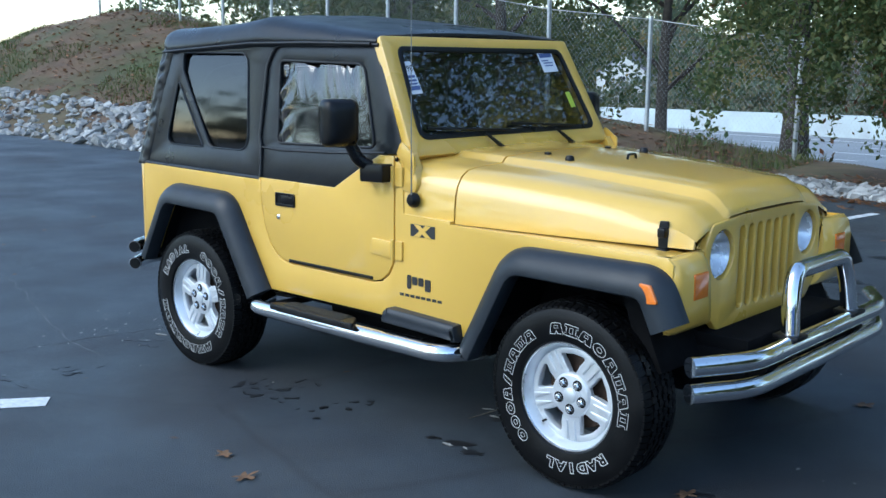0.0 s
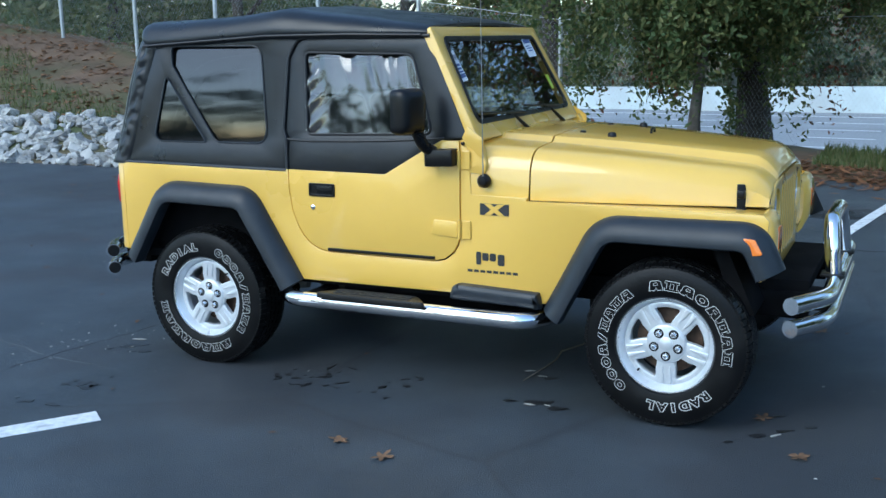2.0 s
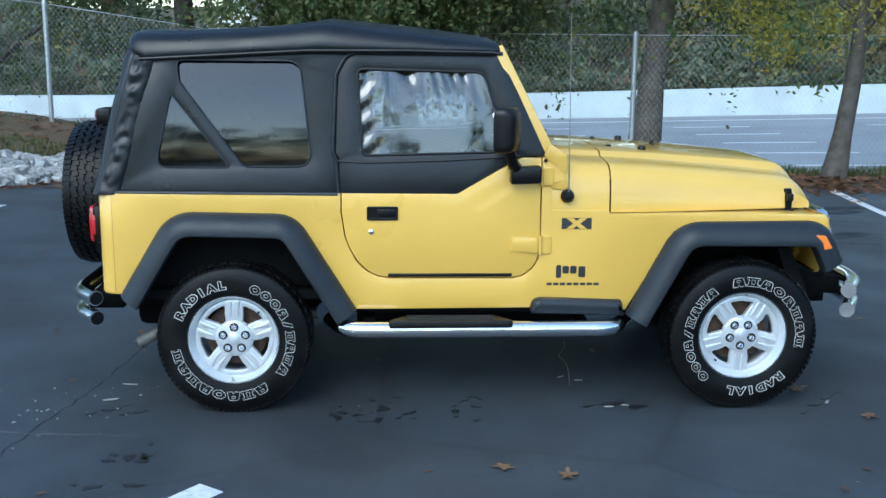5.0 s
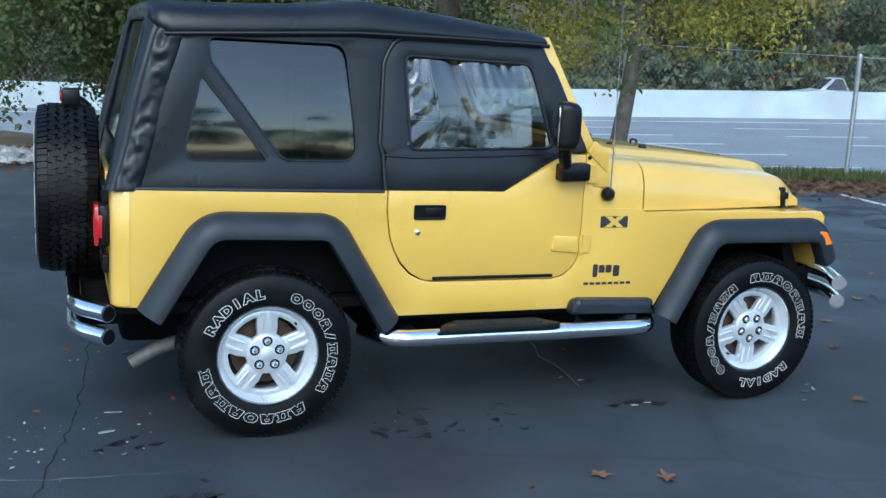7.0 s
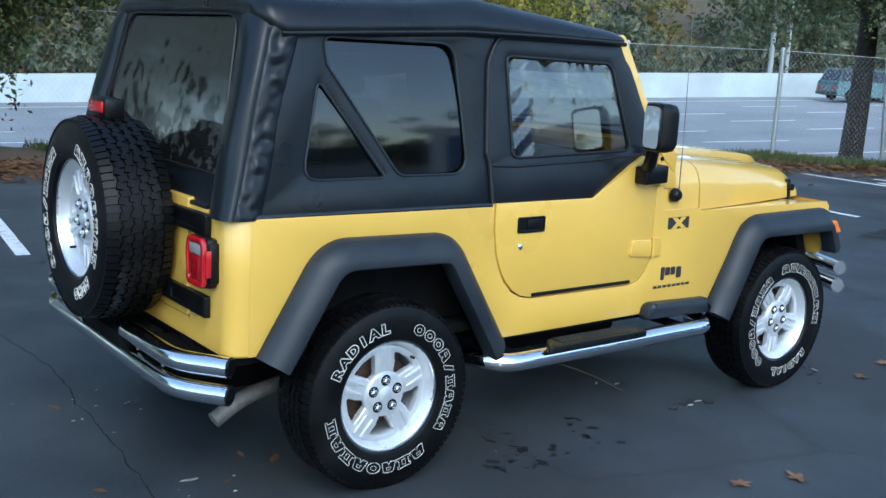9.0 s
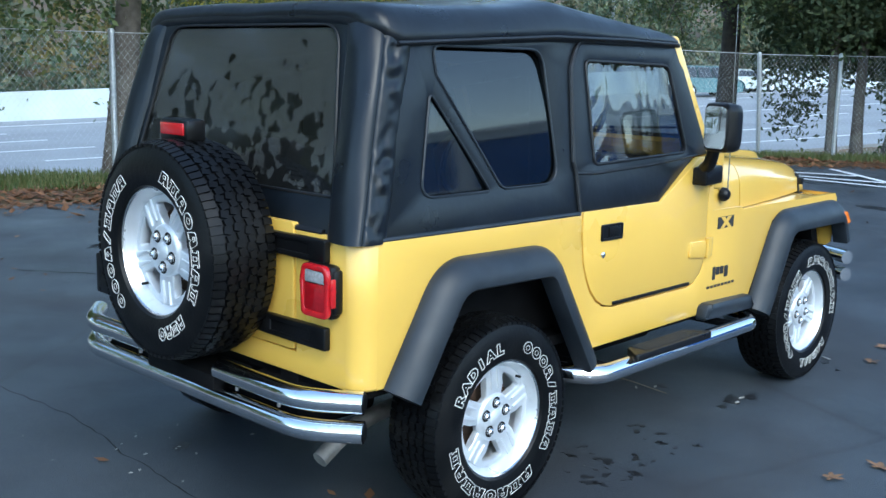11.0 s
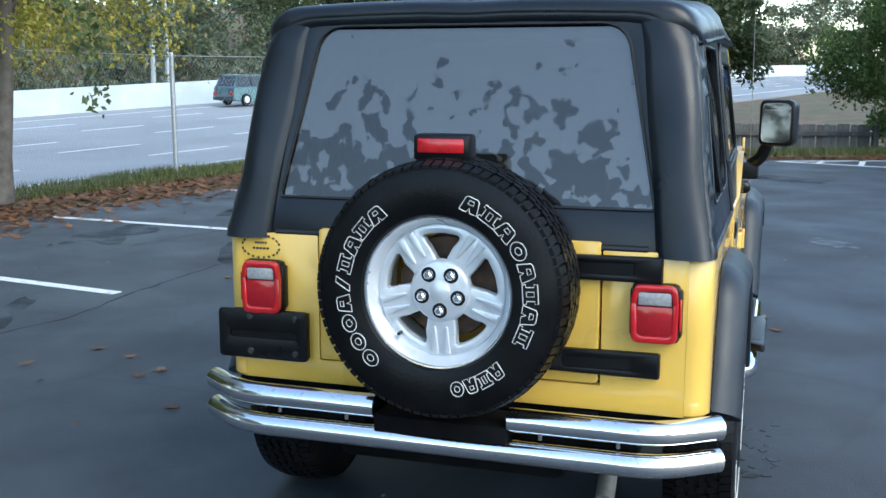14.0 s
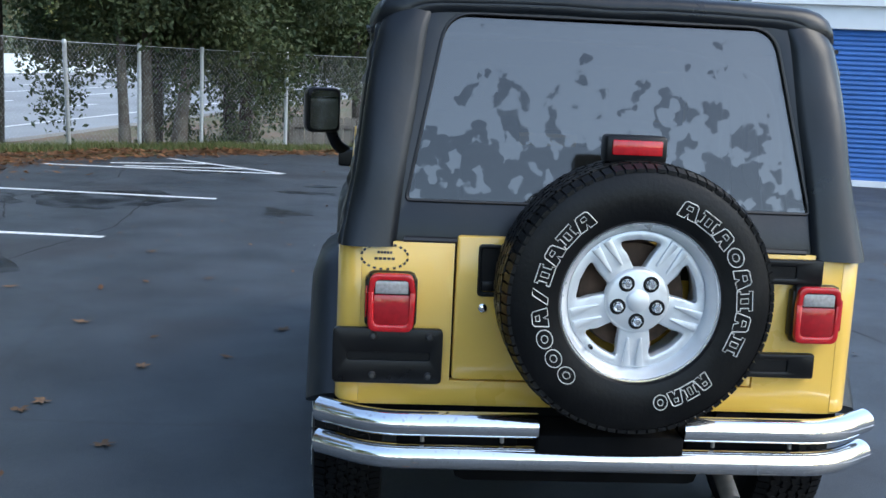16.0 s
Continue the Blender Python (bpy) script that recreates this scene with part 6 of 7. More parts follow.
for k in range(3200):
    x = rnd.choice((-14.0 + 11.5 * rnd.random(), -30 + 16.5 * rnd.random(), -4.5 + 5.0 * rnd.random()))
    e = lerp_table(x, EDGE)
    deep = 1.7 if x < -3 else 0.9
    y = e + rnd.random() * deep - 0.05
    s = (0.05 + 0.10 * rnd.random() ** 1.5) * (1.0 if x < -3 else 0.8)
    n0 = len(bm.verts)
    bm.from_mesh(rock_kinds[rnd.randrange(10)])
    bm.verts.ensure_lookup_table()
    xf(bm, bm.verts[n0:], pose(x, y, max(0, ground_z(x, y)) + s * 0.25, rnd.random() * 40, rnd.random() * 40, rnd.random() * 360) @ Matrix.Diagonal((s, s, s, 1)))
    if len(bm.verts) > 4000 or k == 3199:
        me_ = link_mesh("rocks", bm, ROCK, 25)
        tagged(new("rocks", me_), "loose pale broken rock along the asphalt edge", "rocks", kind="stuff")
        bm = bmesh.new()


# ---- foliage ----
def leaf_cloud(name, centres, mat, count, size, seed, droop=0.0):
    """Leaves as small bent blades scattered in clumps round the given centres (x, y, z, radius)."""
    rng = np.random.default_rng(seed)
    c = np.array(centres)
    w = c[:, 3] ** 2
    idx = rng.choice(len(c), count, p=w / w.sum())
    d = rng.normal(size=(count, 3))
    d /= np.linalg.norm(d, axis=1)[:, None]
    rad = c[idx, 3] * rng.random(count) ** 0.45
    p = c[idx, :3] + d * rad[:, None] * np.array([1, 1, 0.7])
    p[:, 2] -= droop * rng.random(count) ** 2
    ax = rng.normal(size=(count, 3))
    ax[:, 2] -= 0.3
    ax /= np.linalg.norm(ax, axis=1)[:, None]
    bx = np.cross(ax, rng.normal(size=(count, 3)))
    bx /= np.linalg.norm(bx, axis=1)[:, None]
    cz = np.cross(ax, bx)
    s = size * (0.6 + 0.8 * rng.random(count))[:, None]
    v = np.stack([p - ax * s, p + bx * s * 0.55 + cz * s * 0.15, p + ax * s, p - bx * s * 0.55 + cz * s * 0.15], 1).reshape(-1, 3)
    me = bpy.data.meshes.new(name)
    k = np.arange(count) * 4
    me.from_pydata(v.tolist(), [], np.concatenate([np.stack([k, k + 1, k + 2], 1), np.stack([k, k + 2, k + 3], 1)]).tolist())
    me.materials.append(mat)
    return me


def tree(name, x, y, height, trunk_r, crown_r, crown_low, mat, label, count=9000, leaf=0.075, seed=1, lean=(0, 0), bark=None, limbs=9, droop=0.0, z=None, clumps=26, trunk_to=0.75, twigs=0):
    r = random.Random(seed)
    base_z = ground_z(x, y) if z is None else z
    t = thing(name, label, "tree", pose(x, y, base_z - 0.05))
    bm = bmesh.new()
    top = height * trunk_to
    pts, rad = [], []
    for k in range(9):
        s = k / 8
        pts.append((lean[0] * s * top + 0.10 * math.sin(s * 5 + seed), lean[1] * s * top + 0.10 * math.cos(s * 4 + seed), s * top))
        rad.append(trunk_r * (1.35 if k == 0 else 1.0 - 0.75 * s))
    add_tube(bm, pts, rad, 12)
    part("trunk", bm, bark or BARK, t, "", 60)
    centres = []
    for k in range(limbs):
        bm = bmesh.new()
        s = max(0.25, crown_low / top) + (0.96 - max(0.25, crown_low / top)) * (k + 0.3) / limbs
        i = min(7, int(s * 8))
        f = s * 8 - i
        p0 = Vector(pts[i]).lerp(Vector(pts[i + 1]), f)
        a = k * 2.4 + r.random()
        ln = crown_r * (0.75 + 0.4 * r.random()) * (1.0 - 0.35 * s)
        rise = ln * (0.35 + 0.5 * r.random()) - droop * 0.6
        p1 = p0 + Vector((math.cos(a) * ln * 0.5, math.sin(a) * ln * 0.5, rise * 0.7))
        p2 = p0 + Vector((math.cos(a) * ln, math.sin(a) * ln, rise))
        add_tube(bm, [p0, p0.lerp(p1, 0.5) + Vector((0, 0, 0.1)), p1, p2], [trunk_r * 0.36, trunk_r * 0.26, trunk_r * 0.18, trunk_r * 0.05], 6)
        for q in range(3):
            e = p1.lerp(p2, r.random()) + Vector((r.uniform(-1, 1), r.uniform(-1, 1), r.uniform(-0.7, 0.6))) * crown_r * 0.35
            add_tube(bm, [p1, p1.lerp(e, 0.5), e], [trunk_r * 0.12, trunk_r * 0.07, trunk_r * 0.02], 4)
            centres.append((*e, crown_r * (0.16 + 0.16 * r.random())))
        centres.append((*p2, crown_r * (0.2 + 0.2 * r.random())))
        part("limb", bm, bark or BARK, t, "", 60)
    for k in range(clumps):
        a, q = r.random() * 6.283, r.random() ** 0.6
        zz = crown_low + (height - crown_low) * r.random()
        taper = math.sin(math.pi * min(0.97, max(0.12, (zz - crown_low) / (height - crown_low) * 0.9 + 0.1)))
        centres.append((lean[0] * zz + math.cos(a) * q * crown_r * taper, lean[1] * zz + math.sin(a) * q * crown_r * taper, zz, crown_r * (0.12 + 0.16 * r.random())))
    if twigs:
        low = [c for c in centres if c[2] < crown_low + (height - crown_low) * 0.45]
        for k in range(twigs):
            bm = bmesh.new()
            c = Vector(r.choice(low)[:3])
            a, ln = r.random() * 6.283, 0.7 + 0.9 * r.random()
            out = Vector((math.cos(a), math.sin(a), 0)) * ln
            line = [c, c + out * 0.5 + Vector((0, 0, -0.10 * ln)), c + out * 0.9 + Vector((0, 0, -0.5 * ln)), c + out * 1.1 + Vector((0, 0, -1.0 * ln))]
            add_tube(bm, line, [0.012, 0.009, 0.006, 0.003], 4)
            for q in range(6):
                p = line[1 + q % 2].lerp(line[2 + q % 2], r.random())
                e = p + Vector((r.uniform(-0.3, 0.3), r.uniform(-0.3, 0.3), r.uniform(-0.35, 0.02)))
                add_tube(bm, [p, p.lerp(e, 0.5) + Vector((0, 0, 0.03)), e], [0.005, 0.004, 0.002], 3)
                centres.append((*e, 0.11 if x > 10 else 0.19))
                centres.append((*p, 0.09))
            part("twig", bm, bark or BARK, t, "", 60)
    ob = new("crown", leaf_cloud("crown", centres, mat, count, leaf, seed, droop))
    ob.parent = t
    return t


TREES = [
    # x, y, height, trunk, crown, crown_low, leaves, label, lean, droop, bark
    (-3.0, 12.9, 13.0, 0.20, 4.4, 2.4, GREEN_A, "tall oak with green autumn leaves behind the fence", (0.01, 0.0), 0.6, BARK_DARK),
    (-8.5, 18.0, 12.0, 0.17, 4.2, 2.2, GREEN_A, "oak with green leaves behind the fence", (0.05, 0.0), 0.6, BARK_DARK),
    (0.81, 11.6, 13.0, 0.27, 4.4, 2.4, RUSSET, "thick oak with russet leaves behind the fence", (0.0, 0.0), 0.7, BARK_DARK),
    (0.35, 9.9, 5.5, 0.09, 2.0, 1.9, GREEN_A, "slender young tree beside the fence", (0.03, 0.0), 0.8, BARK),
    (4.3, 9.2, 12.0, 0.20, 4.4, 1.9, GREEN_A, "leaning oak with drooping green leaves at the fence", (0.06, 0.02), 0.9, BARK),
    (6.35, 7.55, 6.5, 0.13, 2.6, 1.75, GOLD, "tree with golden yellow autumn leaves at the fence", (0.03, 0.0), 0.45, BARK),
    (17.75, 8.2, 12.0, 0.27, 4.6, 3.4, GREEN_A, "old oak with drooping sparse twigs at the fence", (0.0, 0.0), 0.25, BARK_DARK),
    (-12.5, 17.0, 13.5, 0.18, 4.2, 1.6, GREEN_A, "oak with green leaves behind the bank", (0.0, 0.0), 0.5, BARK_DARK),
    (-17.0, 17.5, 14.0, 0.18, 4.4, 1.4, GREEN_A, "oak with green leaves behind the bank", (0.02, 0.0), 0.5, BARK_DARK),
    (17.0, 5.45, 10.0, 0.11, 2.4, 3.0, GREEN_B, "tall dark evergreen by the fence", (0.02, 0.0), 0.9, BARK),
    (17.2, 4.95, 9.0, 0.12, 2.2, 3.0, GREEN_B, "bare-stemmed dark evergreen by the fence", (0.0, 0.0), 0.9, BARK),
    (17.4, 4.40, 10.0, 0.14, 2.6, 2.4, GREEN_B, "leaning dark evergreen by the fence", (0.02, -0.09), 0.9, BARK),
    (19.5, 3.4, 10.5, 0.18, 3.0, 0.8, GREEN_B, "broad dark evergreen beyond the fence", (0.0, 0.0), 0.8, BARK_DARK),
    (20.5, 5.6, 10.0, 0.16, 3.0, 0.6, GREEN_B, "dense dark evergreen beyond the fence", (0.0, 0.0), 0.8, BARK_DARK),
    (22.0, 4.2, 11.0, 0.18, 3.2, 0.4, GREEN_B, "dense dark evergreen beyond the fence", (0.0, 0.0), 0.8, BARK_DARK),
    (21.8, 1.1, 9.5, 0.14, 1.7, 2.2, GREEN_B, "slim dark evergreen beyond the fence", (0.0, 0.0), 0.8, BARK_DARK),
]
for k, (x, y, h, tr, cr, lo, mat, lab, lean, dr, bk) in enumerate(TREES):
    tree("tree", x, y, h, tr, cr, lo, mat, lab, {GREEN_B: 34000, GOLD: 46000}.get(mat, 28000) * (2 if mat is GREEN_A and x > 10 or 0 < x < 5 else 1), 0.032 if mat is GOLD else 0.038 if mat is GREEN_A and x > 10 else 0.044 if 0 < x < 5 else 0.062, 20 + k, lean, bk, 13, dr, clumps=40 if mat is GOLD else 26, twigs=70 if 17.5 < x < 18 else 50 if 0 < x < 5 else 0)
# shrub beside the guard poles
tree("shrub", 21.6, -4.3, 4.6, 0.10, 2.4, 0.1, GREEN_C, "broad green shrub at the lot edge", 60000, 0.05, 77, (0, 0), BARK, 10, 0.3, clumps=60)
tree("shrub", 24.5, -9.0, 4.2, 0.12, 2.6, 0.2, GREEN_C, "tall green shrub at the lot edge", 30000, 0.06, 78, (0, 0), BARK, 10, 0.3, clumps=50)

# far woods beyond the highway and round the lot
rnd = random.Random(5)


def woods(name, spots, mat, count, leaf, seed, label):
    centres = []
    for x, y, z, h, r in spots:
        for k in range(9):
            a, q = rnd.random() * 6.283, rnd.random() ** 0.5
            zz = rnd.random()
            centres.append((x + math.cos(a) * q * r, y + math.sin(a) * q * r, z + h * (0.05 + 0.9 * zz), r * (0.35 + 0.35 * rnd.random()) * (1.1 - 0.5 * zz)))
    tagged(new(name, leaf_cloud(name, centres, mat, count, leaf, seed)), label, "woods", kind="stuff")


HOUSES = [(-56, 90, 8.5, 20), (-14, 92, 6.0, -10)]


def far_house(x, y, wide, turn):
    """A two-storey boarded house with a gable roof."""
    z = ground_z(x, y)
    h = thing("house", "white boarded two-storey house among the far trees", "house", pose(x, y, z, 0, 0, turn) @ Matrix.Diagonal((0.65, 0.65, 0.72, 1)), "far houses")
    deep, eaves, ridge = 7.0, 5.4, 8.2
    bm = bmesh.new()
    w = wide / 2
    add_plate(bm, [(-w, -0.5), (w, -0.5), (w, eaves), (0, ridge), (-w, eaves)], (), deep, frame_of((0, 0, 0), (1, 0, 0), (0, 0, 1)))
    part("wall", bm, HOUSE_WALL, h)
    bm = bmesh.new()
    for s in (-1, 1):
        add_loft(bm, [[(s * (w + 0.5), yy, eaves - 0.25), (0, yy, ridge + 0.15), (0, yy, ridge + 0.35), (s * (w + 0.5), yy, eaves - 0.05)] for yy in (-0.4, deep + 0.4)])
    part("roof", bm, HOUSE_ROOF, h)
    for wx in (-w * 0.55, 0.0, w * 0.55):
        for wz in (1.2, 3.8):
            bm = bmesh.new()
            add_box(bm, (wx - 0.45, -0.06, wz), (wx + 0.45, 0.02, wz + 1.3))
            win = part("window", bm, HOUSE_PANE, h)
            bm = bmesh.new()
            for lo, hi in (((-0.55, 1.3), (0.55, 1.42)), ((-0.55, -0.1), (0.55, 0.0)), ((-0.55, 0.0), (-0.45, 1.3)), ((0.45, 0.0), (0.55, 1.3)), ((-0.45, 0.62), (0.45, 0.68))):
                add_box(bm, (wx + lo[0], -0.10, wz + lo[1]), (wx + hi[0], -0.02, wz + hi[1]))
            part("window_frame", bm, WHITE_TRIM, win)


for hx, hy, wide, turn in HOUSES:
    far_house(hx, hy, wide, turn)
spots = []
for k in range(150):
    x = -120 + k * 2.0 + rnd.uniform(-1, 1)
    y = wall_line(x) + 15 + rnd.random() * 24
    if not any(abs(x - hx) < 9 and y - hy < 6 for hx, hy, *_ in HOUSES):
        spots.append((x, y, ground_z(x, y), 9 + 7 * rnd.random(), 3.2 + 1.5 * rnd.random()))
for k in range(130):
    x = -110 + k * 1.7
    y = wall_line(x) + 15.6 + 2.5 * rnd.random()
    spots.append((x, y, ground_z(x, y) - 0.5, 3.0 + 2.0 * rnd.random(), 2.0))
for k in range(44):
    x, y = 172 + 22 * rnd.random(), -60 + 80 * k / 44
    spots.append((x, y, 1.0, 13 + 7 * rnd.random(), 4.5))
woods("far_woods", spots, HAZED_WOODS, 400000, 0.25, 3, "far mixed woods beyond the highway, autumn colours paled by painted haze")
spots = []
for k in range(36):
    x = -110 + 260 * rnd.random()
    y = wall_line(x) + 18 + rnd.random() * 14
    spots.append((x, y, ground_z(x, y), 5 + 5 * rnd.random(), 2.2 + 1.2 * rnd.random()))
woods("far_gold_woods", spots, FAR_GOLD, 14000, 0.28, 4, "scattered golden trees beyond the highway")
spots = []
for k in range(46):
    s = k / 45
    spots.append((44 + 14 * rnd.random(), -14 - 67 * s, 0, 4 + 3.5 * rnd.random(), 3.4))
for k in range(40):
    s = k / 39
    spots.append((-70 + 120 * s, -50 - 8 * rnd.random(), 0, 9.0 + 3.5 * rnd.random() + 2 * math.sin(k * 0.9) + 6 * smooth((0.5 - s) / 0.2), 3.6))
for k in range(30):
    spots.append((-66 - 8 * rnd.random(), -75 + 90 * k / 29, 0, 7 + 4 * rnd.random() + 6 * smooth((12 - k) / 8), 3.4))
woods("lot_woods", spots, GREEN_B, 150000, 0.21, 6, "mixed woods round the far sides of the lot")

spots = []
for k in range(34):
    x = -38 + 24 * rnd.random()
    spots.append((x, 16.0 + 12 * rnd.random() + max(0, (-x - 22) * 0.3), ground_z(x, 18), 9 + 6 * rnd.random(), 2.8))
woods("bank_woods", spots, GREEN_A, 52000, 0.12, 9, "dense green woods behind the bank")

# ---- storage building with blue roller doors ----
shed = thing("storage_building", "white steel storage building with blue roller doors", "building")
bm = bmesh.new()
fr_b = frame_of((13.9, -5.60, 0), (-0.22, -0.9755, 0), (0, 0, 1))
BAYS = [(0.20 + k * 3.45, 3.25 + k * 3.45) for k in range(3)]
add_plate(bm, [(0, 0), (10.6, 0), (10.6, 2.95), (0, 2.95)], [[(a, 0.10), (b, 0.10), (b, 2.58), (a, 2.58)] for a, b in BAYS], 0.20, fr_b, 0)
part("wall", bm, WHITE_TRIM, shed)
bm = bmesh.new()
add_box(bm, (-0.08, 2.95, -2.5), (10.7, 3.12, 0.10), 0, 1, fr_b)
part("roof", bm, WHITE_TRIM, shed)
bm = bmesh.new()
add_box(bm, (0, 0, -2.4), (0.18, 2.95, -0.20), 0, 1, fr_b)
part("wall", bm, WHITE_TRIM, shed)
for a, b in BAYS:
    bm = bmesh.new()
    rings = []
    for j in range(31):
        for dz, dy in ((0.0, -0.08), (0.04, -0.10), (0.07, -0.08)):
            yy = 0.10 + j * 0.080 + dz
            rings.append([fr_b @ Vector((a, yy, dy)), fr_b @ Vector((b, yy, dy)), fr_b @ Vector((b, yy, dy - 0.02)), fr_b @ Vector((a, yy, dy - 0.02))])
    add_loft(bm, rings)
    part("roller_door", bm, BLUE_DOOR, shed, "blue ribbed roller door", 20)

# ---- vehicles on the highway ----
def far_vehicle(name, label, x, y, turn, paint_, length, high, roof, nose, tail):
    """A road vehicle: body with cabin, panes, bumpers, lamps and four wheels; x runs forward."""
    v = thing(name, label, "car", pose(x, y, lerp_table(x, ROAD_Z) + 0.10, 0, 0, turn), "highway traffic")
    w = 0.88
    at = lambda f: length / 2 - f * length
    side = [(at(0.0), 0.32), (at(0.0), 0.60), (at(0.03), high - 0.20), (at(nose * 0.5), high - 0.09), (at(nose), high), (at(nose + 0.14), roof - 0.03), (at(nose + 0.22), roof), (at(tail - 0.12), roof), (at(tail - 0.06), roof - 0.05), (at(tail), high), (at(0.985), high - 0.04), (at(1.0), 0.62), (at(0.99), 0.32), (at(0.90), 0.24), (at(0.10), 0.24)]
    lean = lambda z: 1.0 - 0.20 * max(0.0, z - high) / (roof - high)
    body = bmesh.new()
    add_loft(body, [[(px, yy * w * lean(pz), pz * k + 0.6 * (1 - k)) for px, pz in side] for yy, k in ((-0.90, 0.97), (-1.0, 0.985), (-1.0, 1.0), (1.0, 1.0), (1.0, 0.985), (0.90, 0.97))])
    body = part("body", body, paint_, v, "", 50)
    lo, hi = high + 0.03, roof - 0.09
    slant = lambda z, f0, f1: at(f0 + (f1 - f0) * (z - high) / (roof - high))
    cuts = [0.0, 0.36, 0.70, 1.0] if tail > 0.7 else [0.0, 1.0]
    for sy in (-1, 1):
        for k in range(len(cuts) - 1):
            bm = bmesh.new()
            ring = []
            for z, u in ((lo, cuts[k] + 0.02), (lo, cuts[k + 1] - 0.02), (hi, cuts[k + 1] - 0.02), (hi, cuts[k] + 0.02)):
                a, b = slant(z, nose + 0.04, nose + 0.17), slant(z, tail - 0.02, tail - 0.08)
                ring.append((a + (b - a) * u, sy * w * lean(z), z))
            add_loft(bm, [[(px, py + sy * d, pz) for px, py, pz in ring] for d in (-0.01, 0.006)])
            part("window", bm, HOUSE_PANE, body)
    for f0, f1, d in ((nose, nose + 0.14, 0.008), (tail, tail - 0.06, -0.008)):
        bm = bmesh.new()
        ring = [(slant(z, f0, f1) , yy * w * lean(z) * 0.86, z) for z, yy in ((lo, -1), (lo, 1), (hi, 1), (hi, -1))]
        add_loft(bm, [[(px + d * k, py, pz + 0.004 * k) for px, py, pz in ring] for k in (-1, 1)])
        part("windscreen" if d > 0 else "back_window", bm, HOUSE_PANE, body)
    for f, mat, nm in ((0.0, CLEAR_LENS, "headlamp"), (1.0, RED, "tail_lamp")):
        for sy in (-1, 1):
            bm = bmesh.new()
            add_box(bm, (at(f) - 0.05, sy * 0.66 - 0.16, 0.60), (at(f) + 0.05, sy * 0.66 + 0.16, 0.76), 0.02)
            part(nm, bm, mat, body)
    for f in (0.0, 1.0):
        bm = bmesh.new()
        add_box(bm, (at(f) - 0.08, -0.84, 0.30), (at(f) + 0.08, 0.84, 0.50), 0.03)
        part("bumper", bm, PLASTIC, v)
    for px in (length * 0.31, -length * 0.30):
        for sy in (-1, 1):
            bm = bmesh.new()
            add_lathe(bm, [(0.20, -0.10), (0.31, -0.11), (0.33, -0.08), (0.33, 0.08), (0.31, 0.11), (0.20, 0.10)], 20, Matrix.Translation((px, sy * 0.80, 0.33)))
            tyre = part("tyre", bm, RUBBER, v)
            bm = bmesh.new()
            add_lathe(bm, [(0.0, 0.115 * sy), (0.19, 0.105 * sy), (0.205, 0.0)], 16, Matrix.Translation((px, sy * 0.80, 0.33)))
            part("rim", bm, ALLOY, tyre)


TEAL_PAINT = material("teal_car_paint", (0.045, 0.12, 0.14), 0.3, 0.3, vary=0.05, coat=0.6)
SILVER_PAINT = material("silver_car_paint", (0.42, 0.45, 0.45), 0.3, 0.4, vary=0.05, coat=0.6)
WHITE_PAINT = material("white_car_paint", (0.75, 0.77, 0.77), 0.3, vary=0.04, coat=0.6)
far_vehicle("minivan", "teal minivan on the highway beyond the fence", 52.0, 28.5, -20, TEAL_PAINT, 4.9, 1.05, 1.75, 0.16, 0.97)
far_vehicle("sedan", "silver sedan on the highway beyond the fence", 58.5, 29.3, -20, SILVER_PAINT, 4.7, 0.95, 1.42, 0.24, 0.80)
far_vehicle("pickup_truck", "white pickup truck beyond the highway wall", 40.2, 42.8, 160, WHITE_PAINT, 5.4, 1.15, 1.85, 0.26, 0.56)

# guard poles and utility pole
for (x0, y0, z0), (x1, y1, z1), mat, lab in (((18.5, -3.73, 0), (18.5, -3.92, 1.75), YELLOW_POST, "thin yellow guard pole"), ((18.6, -3.90, 0), (18.7, -4.62, 2.25), WOOD_POLE, "pale leaning guard pole"), ((18.8, -4.0, 0), (18.85, -4.60, 2.55), YELLOW_POST, "leaning yellow guard pole")):
    bm = bmesh.new()
    add_tube(bm, [(x0, y0, z0 - 0.05), (x1, y1, z1)], 0.032, 8)
    solid("guard_pole", bm, mat, lab + " at the lot edge", "pole", "guard poles")
bm = bmesh.new()
add_tube(bm, [(25, -6.85, -0.2), (25, -6.85, 6), (25.05, -6.85, 11)], [0.17, 0.15, 0.11], 12)
solid("utility_pole", bm, WOOD_POLE, "grey wooden utility pole", "pole")
for x, y in ((63.3, 42.8), (65.6, 43.1), (84, 8.0), (88, 4.4)):
    bm = bmesh.new()
    z = lerp_table(x, ROAD_Z)
    add_tube(bm, [(x, y, z), (x, y, z + 13)], [0.22, 0.15], 8)
    solid("light_pole", bm, GALV, "pale light pole by the highway", "pole", "highway poles")


